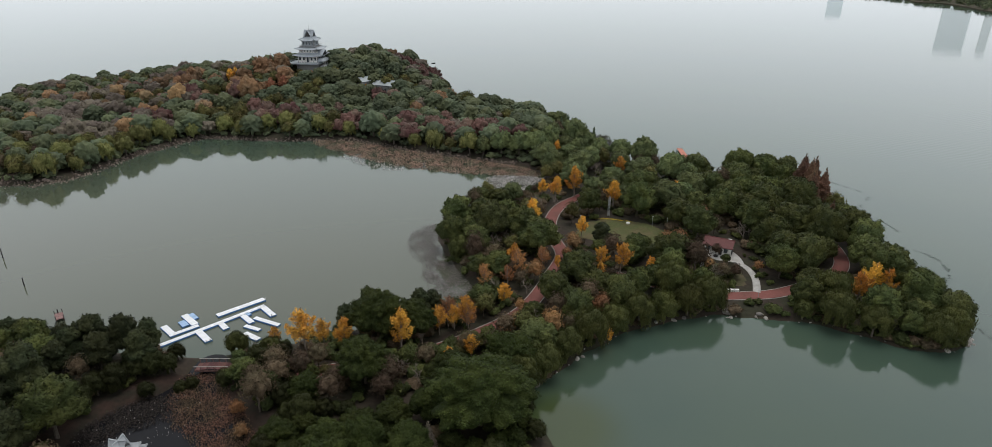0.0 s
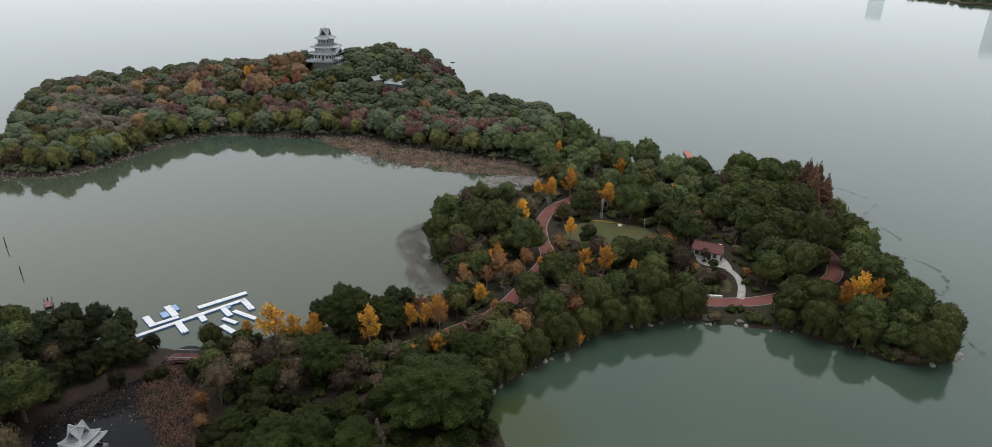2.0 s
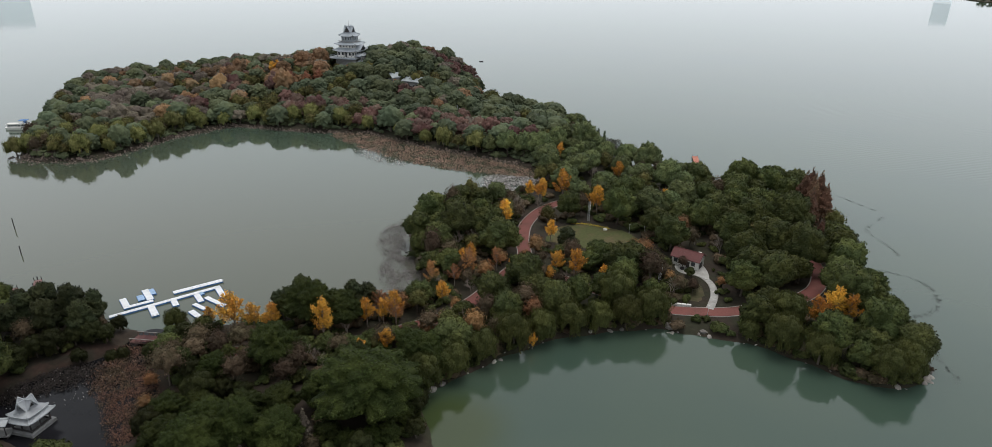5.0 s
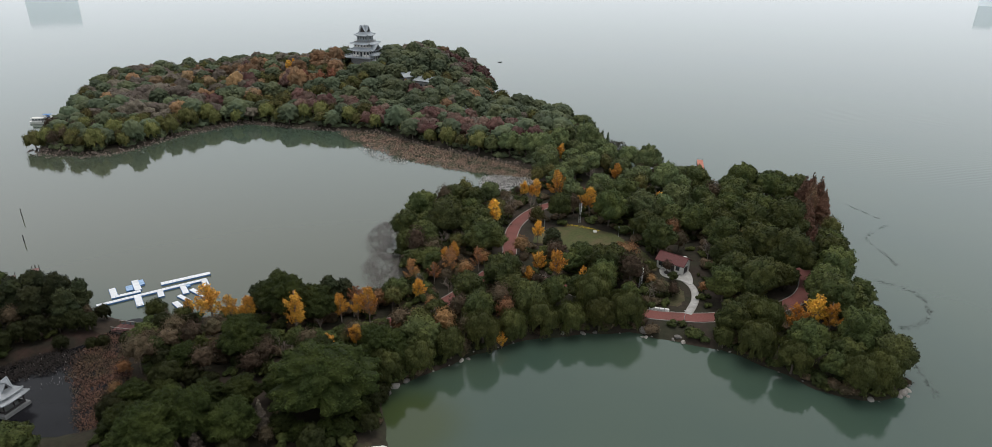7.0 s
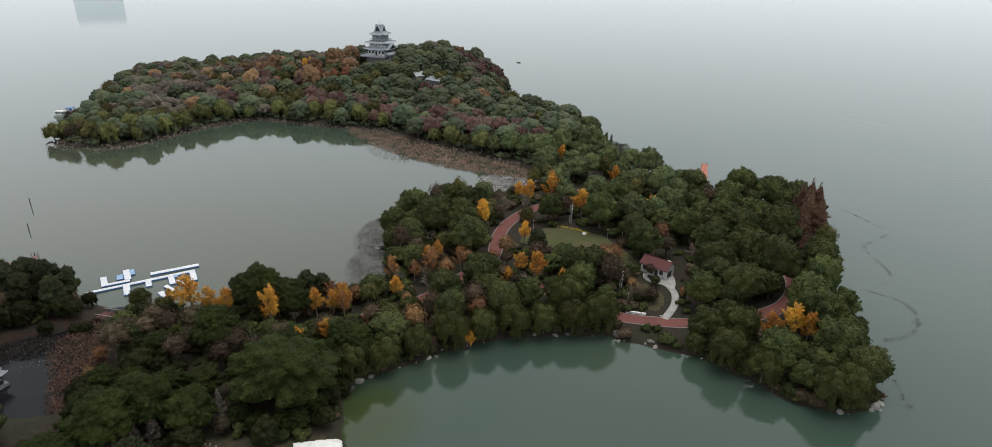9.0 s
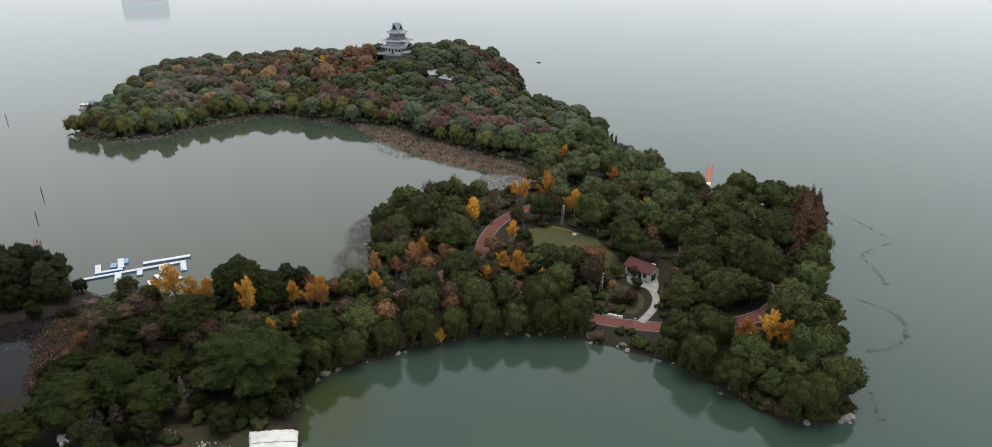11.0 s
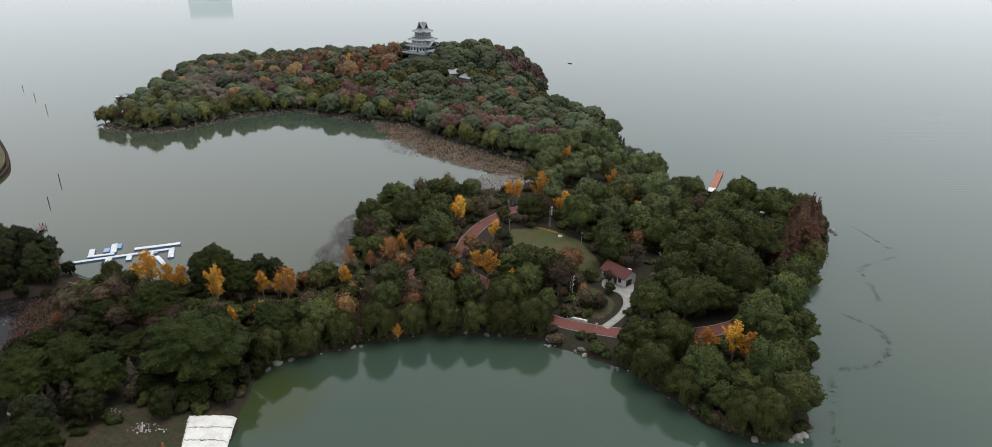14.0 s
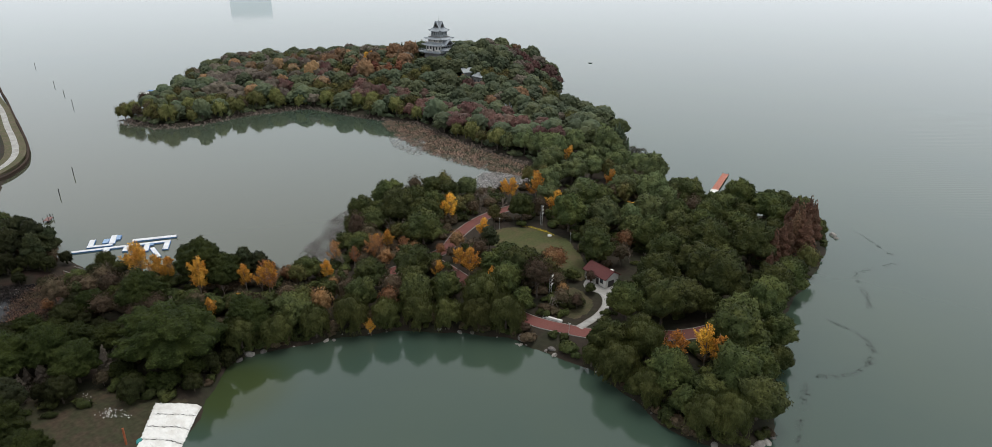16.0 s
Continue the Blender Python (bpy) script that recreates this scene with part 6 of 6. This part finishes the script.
for x, y, h in ((-159, 181, 3.6), (-139.5, 163, 2.8), (-286, 262, 3.8), (-325, 281, 3.2), (-358, 295, 3.0), (-448, 335, 3.0), (-122, 138.5, 2.0), (-119.1, 147.2, 1.8)):
    ob = new("stake", Build().tube([(x, y, -3), (x, y, h * 0.5), (x + 0.06, y, h)], [0.17, 0.16, 0.14], 8).mesh("stake", M["dark"]))
    tagged(ob, "dark wooden stake standing in the lake", "stake", "stakes in the lake")


# ---- excursion boat ----
def boat():
    ob = thing("excursion_boat", "white excursion boat with dark windows and a blue roof canopy", "boat", pose(-266.5, 299.5, 0, 0, 0, 16))
    sections = [(-7.5, 1.5, 1.2), (-6, 1.9, 1.1), (3, 1.95, 1.1), (6, 1.3, 1.35), (8, 0.15, 1.6)]
    v = []
    for x, w, z in sections:
        v += [(x, -w, z), (x, -w * 0.75, -0.4), (x, w * 0.75, -0.4), (x, w, z)]
    f = [(4 * i + k, 4 * i + k + 1, 4 * i + k + 5, 4 * i + k + 4) for i in range(4) for k in range(3)] + [(0, 3, 2, 1), (16, 17, 18, 19)]
    f += [(4 * i + 3, 4 * i, 4 * i + 4, 4 * i + 7) for i in range(4)]
    part("hull", Build().add(v, f), M["white"], ob)
    part("cabin", Build().box(-6.2, 4.2, -1.55, 1.55, 1.1, 2.9), M["white"], ob)
    part("cabin_roof", Build().box(-6.6, 4.6, -1.75, 1.75, 2.9, 3.05), M["white"], ob)
    for s in (-1, 1):
        for i in range(6):
            part("window", Build().box(-5.8 + 1.65 * i, -4.5 + 1.65 * i, s * 1.56 - 0.03, s * 1.56 + 0.03, 1.75, 2.55), M["glass"], ob)
    part("canopy", Build().box(0.0, 4.0, -1.5, 1.5, 4.7, 4.9).box(2.4, 4.0, -1.45, -1.35, 3.5, 4.7), M["float_blue"], ob, "blue canopy")
    for x in (0.2, 3.8):
        for s in (-1, 1):
            part("canopy_post", Build().tube([(x, s * 1.4, 3.05), (x, s * 1.4, 4.7)], [0.05, 0.05], 5), M["steel"], ob)


boat()
tagged(new("small_boat", Build().add([(-68, 584.6, 0.4), (-64, 585.3, 0.6), (-66.2, 585.7, 0.5), (-66, 584.2, 0.5), (-67.7, 584.7, -0.2), (-65, 585.1, -0.2)],
       [(0, 3, 1, 2), (0, 4, 5, 3), (3, 5, 1), (1, 5, 2), (2, 5, 4, 0)]).mesh("small_boat", M["dark"])), "small dark boat far out on the lake", "boat")


# ---- lattice towers and lamps ----
def lattice(x, y, h, legs=3):
    ob = thing("lattice_mast", "slim pale lattice mast with white plates", "mast", pose(x, y, ground_z(x, y), 0, 0, rng.uniform(0, 90)))
    feet = [(0.45 * math.cos(6.283 * k / legs), 0.45 * math.sin(6.283 * k / legs)) for k in range(legs)]
    for fx, fy in feet:
        part("leg", Build().tube([(fx, fy, -0.3), (fx * 0.8, fy * 0.8, h)], [0.06, 0.05], 5), M["steel"], ob)
    brace = Build()
    n = int(h / 0.9)
    for i in range(n):
        for k in range(legs):
            a, b = feet[k], feet[(k + 1) % legs]
            brace.tube([(a[0], a[1], h * i / n), (b[0] * 0.9, b[1] * 0.9, h * (i + 1) / n)], [0.035, 0.035], 4)
    part("brace", brace, M["steel"], ob)
    for i in range(3):
        part("plate", Build().box(-0.5, 0.5, -0.42, -0.36, h - 0.7 - 1.25 * i, h - 0.1 - 1.25 * i), M["white"], ob, "white plate")


lattice(38.6, 220.5, 7.6)
lattice(60.2, 175.0, 6.8)
for x, y, h in ((52.7, 211.0, 3.6), (57.6, 210.0, 4.2), (27.2, 210.5, 3.8), (88.8, 263.5, 6.0), (71.6, 158.8, 3.4), (-87, 366, 6.5)):
    ob = thing("lamp_post", "slim lamp post with a pale lamp head", "lamp", pose(x, y, ground_z(x, y)), "lamp posts along the paths")
    part("post", Build().tube([(0, 0, -0.3), (0, 0, h * 0.5), (0, 0, h)], [0.08, 0.06, 0.05], 6), M["steel"], ob)
    part("lamp_head", Build().box(-0.32, 0.32, -0.08, 0.08, h, h + 0.1), M["steel"], ob)
flat = new("stone_slab", Build().tube([(44.6, 213.2, ground_z(44.6, 213.2) - 0.1), (44.6, 213.2, ground_z(44.6, 213.2) + 0.4)], [0.8, 0.7], 10).mesh("stone_slab", M["white"]))
tagged(flat, "low white stone at the edge of the lawn", "stone")
M["flower"] = mat("yellow flowers", (0.55, 0.42, 0.03), 0.8, 0.2, 0.5, island=0.3)
bed = Build()
for i in range(320):
    u = rng.random()
    x, y = 33 + 13 * u + rng.normal(0, 0.35), 216.5 + 1.2 * math.sin(3.1 * u) - 2.8 * u + rng.normal(0, 0.35)
    z = ground_z(x, y) + rng.uniform(0.15, 0.5)
    s = 0.10
    bed.add([(x - s, y, z), (x, y - s, z + 0.05), (x + s, y, z), (x, y + s, z + 0.06)], [(0, 1, 2, 3)])
tagged(new("flower_bed", bed.mesh("flower_bed", M["flower"])), "row of low yellow flowers along the lawn", "flowers", kind="stuff")
white_wall = thing("bench_wall", "low white wall beside the red path", "wall")
for i in range(4):
    part("block", Build().box(-0.62, 0.62, -0.3, 0.3, -0.2, 0.55, pose(63.3 + 1.35 * i, 163.75 - 0.02 * i, ground_z(64, 163.5), 0, 0, -2)), M["white"], white_wall)


# ---- white sheeting, pole and rubble on the bay's bank ----
def sheeting():
    ob = thing("white_sheeting", "wrinkled white sheeting laid in strips over the bank", "sheeting")
    a, b, c, d = (Vector(p) for p in ((3.9, 94.2, 0), (12.1, 98.7, 0), (19.8, 86.0, 0), (13.0, 82.6, 0)))
    for k in range(4):
        n, rows, v = 30, 9, []
        for j in range(rows + 1):
            for i in range(n + 1):
                u = i / n
                frill = 0.30 * noise.noise(Vector((u * 9, k * 5.3, 0))) + 0.14 * noise.noise(Vector((u * 34, k * 2.3, 4)))
                w = (k + (j / rows) * 0.985 + frill * (0.5 if j in (0, rows) else 0.0) * 0.4) / 4
                side = 0.035 * noise.noise(Vector((k * 3.1 + (0 if i < n / 2 else 9), w * 40, 0))) * (1 if i in (0, n) else 0)
                p = a.lerp(b, u + side).lerp(d.lerp(c, u + side), w)
                fold = 0.16 * noise.noise(Vector((p.x * 0.8, p.y * 2.6, k))) + 0.07 * noise.noise(Vector((p.x * 3, p.y * 4, k)))
                sag = -0.14 if j in (0, rows) or i in (0, n) else 0.05
                v.append(p + Vector((0, 0, max(ground_z(p.x, p.y), 0.0) + 0.28 + fold + sag)))
        f = [(j * (n + 1) + i, j * (n + 1) + i + 1, (j + 1) * (n + 1) + i + 1, (j + 1) * (n + 1) + i) for j in range(rows) for i in range(n)]
        m = len(v)
        v += [p - Vector((0, 0, 0.10)) for p in v]
        f += [(x + m, w + m, z + m, y + m) for x, y, z, w in f[:]]
        part("strip", Build().add(v, f), M["sheet"], ob)
        if k:
            line = [a.lerp(b, i / 24).lerp(d.lerp(c, i / 24), k / 4) for i in range(25)]
            line = [p + Vector((rng.normal(0, 0.10), rng.normal(0, 0.10), max(ground_z(p.x, p.y), 0) + 0.24 + 0.05 * rng.random())) for p in line]
            part("seam", Build().tube(line, [rng.uniform(0.015, 0.06) for _ in range(25)], 4), M["dark"], ob, "dark ragged seam between strips")


M["sheet"] = mat("white sheeting", (0.80, 0.79, 0.76), 0.6, 0.06, 0.7, 0.05, second=(0.70, 0.68, 0.64), second_size=2.0)
sheeting()
M["rusty"] = mat("orange rusty steel", (0.33, 0.10, 0.045), 0.7, 0.25, 0.4)
tagged(new("steel_pole", Build().tube([(9.6, 83.4, 0.3), (9.4, 83.6, 4.9)], [0.2, 0.2], 10).mesh("steel_pole", M["rusty"])), "orange rusty steel pole on the bank", "pole")
M["teal"] = mat("teal tarpaulin", (0.05, 0.28, 0.27), 0.6, 0.1, 0.5)
tagged(new("tarpaulin", Build().add([(10.4, 84.9, 1.35), (11.3, 84.3, 1.5), (11.8, 85.2, 1.7), (10.9, 85.8, 1.4), (11.1, 85.1, 2.0), (10.4, 84.9, 1.0), (11.3, 84.3, 1.0), (11.8, 85.2, 1.0), (10.9, 85.8, 1.0)],
       [(0, 1, 4), (1, 2, 4), (2, 3, 4), (3, 0, 4), (0, 5, 6, 1), (1, 6, 7, 2), (2, 7, 8, 3), (3, 8, 5, 0)]).mesh("tarpaulin", M["teal"])), "crumpled teal tarpaulin beside the sheeting", "tarpaulin")


def hut():
    ob = thing("hut", "small white hut with a grey roof under the trees", "hut", pose(-26.3, 79.6, ground_z(-26.3, 79.6) + 0.02, 0, 0, 32) @ Matrix.Diagonal((0.7, 0.7, 0.85, 1)))
    for a, half, at in ((0, 1.4, 1.1), (180, 1.4, 1.1), (90, 0.86, 1.4), (270, 0.86, 1.4)):
        part("wall", Build().box(-half, half, -at, -at + 0.24, -0.3, 2.3, pose(0, 0, 0, 0, 0, a)), M["white"], ob)
    roof = Build()
    for s in (-1, 1):
        v = [(-1.7, 0, 3.0), (1.7, 0, 3.0), (1.7, s * 1.45, 2.2), (-1.7, s * 1.45, 2.2)]
        roof.add([Vector(p) for p in v] + [Vector(p) + Vector((0, 0, 0.12)) for p in v], [(0, 1, 2, 3), (4, 7, 6, 5), (2, 6, 7, 3), (1, 5, 6, 2), (0, 3, 7, 4)])
    part("roof", roof, M["grey_tile"], ob)
    for s in (-1, 1):
        x0, x1 = sorted((s * 1.18, s * 1.398))
        part("gable", Build().add([(x, y, z) for x in (x0, x1) for y, z in ((-1.1, 2.3), (1.1, 2.3), (0, 2.92))],
             [(0, 2, 1), (3, 4, 5), (0, 1, 4, 3), (1, 2, 5, 4), (2, 0, 3, 5)]), M["white"], ob)
    part("door", Build().box(-0.4, 0.4, -1.14, -1.06, 0, 1.95), M["dark"], ob, "dark plain door")


hut()
rub = Build()
for cx, cy, n in ((-1.6, 87.7, 46), (-10.5, 88.6, 12), (1.0, 88.6, 14)):
    for i in range(n):
        x, y, s = cx + rng.normal(0, 1.0), cy + rng.normal(0, 0.8), rng.uniform(0.07, 0.2)
        mm = pose(x, y, ground_z(x, y) + 0.1, *rng.uniform(0, 360, 3)) @ Matrix.Diagonal((s, s * 0.8, s * 0.6, 1))
        rub.add([mm @ Vector(p) for p in ICO_V], ICO_F)
tagged(new("rubble", rub.mesh("rubble", M["white"])), "scatter of pale rubble on the grass", "rubble", kind="stuff")


# ---- roofs among the trees on the hill ----
def hall(x, y, turn, lx, ly, label, tile, h=3.4):
    z = ground_z(x, y)
    ob = thing("hall", label, "building", pose(x, y, z, 0, 0, turn))
    part("wall", Build().box(-lx / 2, lx / 2, -ly / 2, ly / 2, -1.5, h), M["stone"], ob)
    r = Build()
    for s in (-1, 1):
        v = [(-lx / 2 - 0.8, 0, h + 2.2), (lx / 2 + 0.8, 0, h + 2.2), (lx / 2 + 0.8, s * (ly / 2 + 0.9), h - 0.1), (-lx / 2 - 0.8, s * (ly / 2 + 0.9), h - 0.1)]
        r.add([Vector(p) for p in v] + [Vector(p) + Vector((0, 0, 0.25)) for p in v], [(0, 1, 2, 3), (4, 7, 6, 5), (2, 6, 7, 3), (1, 5, 6, 2), (0, 3, 7, 4)])
    part("roof", r, tile, ob)
    part("ridge", Build().tube([(-lx / 2 - 0.9, 0, h + 2.5), (lx / 2 + 0.9, 0, h + 2.5)], [0.2, 0.2], 6), tile, ob)
    for i in range(4):
        part("window", Build().box(-lx / 2 + lx * (i + 0.5) / 4 - 0.5, -lx / 2 + lx * (i + 0.5) / 4 + 0.5, -ly / 2 - 0.05, -ly / 2 + 0.1, 1.2, 2.6), M["glass"], ob)


M["pale_roof"] = mat("pale grey roof", (0.31, 0.34, 0.35), 0.5, 0.1, 0.8)
hall(-74, 396, -20, 13, 8, "hall with a pale grey roof half hidden in the trees", M["pale_roof"], 4.6)
hall(-87, 397.5, 50, 8, 5, "hall with a pale grey roof half hidden in the trees", M["pale_roof"], 4.6)
hall(-49, 381, 55, 5, 3.4, "small pale-roofed building among the hill trees", M["pale_roof"], 4.2)
hall(-40, 361, 40, 5, 3.2, "small pale-roofed building among the hill trees", M["pale_roof"], 4.0)

# ---- the causeway road to the west ----
M["verge"] = mat("rough verge grass", (0.085, 0.085, 0.042), 0.95, 0.3, 0.9, 0.06, second=(0.115, 0.092, 0.058), second_size=4.0)
M["old_wall"] = mat("dark brown retaining wall", (0.055, 0.040, 0.032), 0.95, 0.3, 0.7, 0.04, spec=0.05)
CAUSEWAY = spline([(-480, 314), (-375, 262), (-304.3, 232), (-263.3, 212.5), (-234.8, 199.5), (-213, 188.5), (-199.8, 179.5), (-188.5, 167), (-170, 138), (-150, 110)], 3)
tagged(new("verge", ribbon(CAUSEWAY, 4.2, 0, 1.2, 1.40).mesh("verge", M["verge"])), "thin dry grass verges of the causeway", "verge", kind="structure")
tagged(new("path_causeway", ribbon(CAUSEWAY, 1.35, 0, 0.3, 1.45).mesh("path_causeway", M["paving"])), "pale gravel road along the causeway", "path", kind="structure")
wall_line = spline([(-480, 319), (-366, 265.2), (-329.5, 248.8), (-288.3, 229.5), (-253.1, 213.4), (-219.8, 197.6), (-204.8, 189.4), (-190.7, 180), (-180, 168.3), (-174, 157), (-158, 132)], 3)
tagged(new("sea_wall", ribbon(wall_line, 0.5, 0, 3.2, 1.48).mesh("sea_wall", M["old_wall"])), "dark brown retaining wall along the causeway", "wall", kind="structure")


# ---- far shore and its towers ----
def tower(x, y, wide, deep, tall, turn, label, wall):
    ob = thing("tower_block", label, "building", pose(x, y, 0, 0, 0, turn))
    part("wall", Build().box(-wide / 2, wide / 2, -deep / 2, deep / 2, -2, tall), wall, ob)
    part("roof_parapet", Build().box(-wide / 2 - 0.3, wide / 2 + 0.3, -deep / 2 - 0.3, deep / 2 + 0.3, tall, tall + 1.5), wall, ob)
    n = int(tall / 3.6)
    for i in range(n):
        part("window_band", Build().box(-wide / 2 + 1, wide / 2 - 1, -deep / 2 - 0.15, -deep / 2 + 0.2, 3.6 * i + 1.1, 3.6 * i + 2.9), M["far_glass"], ob)
    return ob


# tower colours are paled to carry the haze in front of them
M["far_glass"] = mat("hazed far blue-grey glass", (0.80, 0.88, 0.92), 0.6, 0.05, 8.0)
M["far_wall"] = mat("hazed far grey facade", (0.74, 0.78, 0.80), 0.8, 0.1, 10.0)
M["far_white"] = mat("hazed far white facade", (0.75, 0.76, 0.76), 0.8, 0.06, 10.0)
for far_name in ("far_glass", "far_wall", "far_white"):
    # an added faint glow stands in for two kilometres of lit haze
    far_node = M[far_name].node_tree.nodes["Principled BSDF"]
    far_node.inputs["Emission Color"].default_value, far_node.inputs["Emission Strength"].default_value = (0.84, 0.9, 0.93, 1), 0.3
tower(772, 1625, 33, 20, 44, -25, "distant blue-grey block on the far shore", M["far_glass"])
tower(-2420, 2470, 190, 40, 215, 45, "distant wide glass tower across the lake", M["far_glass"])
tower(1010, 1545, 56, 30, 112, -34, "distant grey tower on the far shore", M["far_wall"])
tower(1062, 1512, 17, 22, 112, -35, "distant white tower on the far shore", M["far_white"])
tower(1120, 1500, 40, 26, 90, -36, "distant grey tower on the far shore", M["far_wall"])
SHORE = rounded([(880, 1770), (900, 1560), (850, 1440), (905, 1445), (880, 1320), (845, 1200), (860, 1100), (1300, 1000), (2200, 1400), (2000, 2600), (1000, 2400)], 2)
k = len(SHORE)
tagged(new("far_bank", mesh("far_bank", [(x, y, 1.6) for x, y in SHORE] + [(x, y, -2) for x, y in SHORE],
       [tuple(range(k))] + [((i + 1) % k, i, i + k, (i + 1) % k + k) for i in range(k)], M["dry_grass"])), "distant lake bank with a stone edge", "bank", kind="structure")
far_by = Chart(SHORE, 820, 1500, 980, 1900)
wv, wf = [], []
for i in range(900):
    x, y = rng.uniform(840, 1250), rng.uniform(1080, 1760)
    if far_by(x, y) < 7:
        continue
    r = rng.uniform(3.5, 7)
    lobes = [(x + rng.normal(0, r * 0.5), y + rng.normal(0, r * 0.5), rng.uniform(3, 8), r * 0.6, r * 0.6) for _ in range(4)]
    v, f = leaves_on(rng, lobes, 40, 2.0)
    wf += (f + len(wv)).tolist()
    wv += v.tolist()
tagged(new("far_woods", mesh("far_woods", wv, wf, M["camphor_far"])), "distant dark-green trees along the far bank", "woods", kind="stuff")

# ---- dark weed lines drifting in the open lake ----
M["weed"] = mat("floating weed", (0.060, 0.072, 0.066), 0.8, 0.3, 0.8, island=0.3)
weed = Build()
for line, gap in (([(130.8, 199), (135, 196.3), (138.4, 193.7), (139.9, 188.3), (138.9, 182), (135.7, 176), (132.1, 173.1), (127.6, 170.3)], 0.62), ([(125.9, 166), (125.4, 156), (125.6, 140)], 0.7),
                  ([(137, 271), (143, 262), (148.6, 250), (142, 240), (137, 232), (140, 216), (139, 205)], 0.8)):
    for p in spline(line, 0.5):
        if rng.random() < gap:
            continue
        for _ in range(11):
            x, y, s = p.x + rng.normal(0, 0.5), p.y + rng.normal(0, 0.5), rng.uniform(0.06, 0.26)
            a = rng.uniform(0, 6.28)
            weed.add([(x + s * math.cos(a + b), y + s * 0.7 * math.sin(a + b), 0.012) for b in (0, 1.3, 2.5, 3.8, 5.1)], [(0, 1, 2, 3, 4)])
tagged(new("floating_weed", weed.mesh("floating_weed", M["weed"])), "dark weed drifting in thin loops on the water", "weed", kind="stuff")

# the patterns from which the trees were copied go
for group in KINDS.values():
    for ob in group:
        for o in (*ob.children_recursive, ob):
            bpy.data.objects.remove(o)
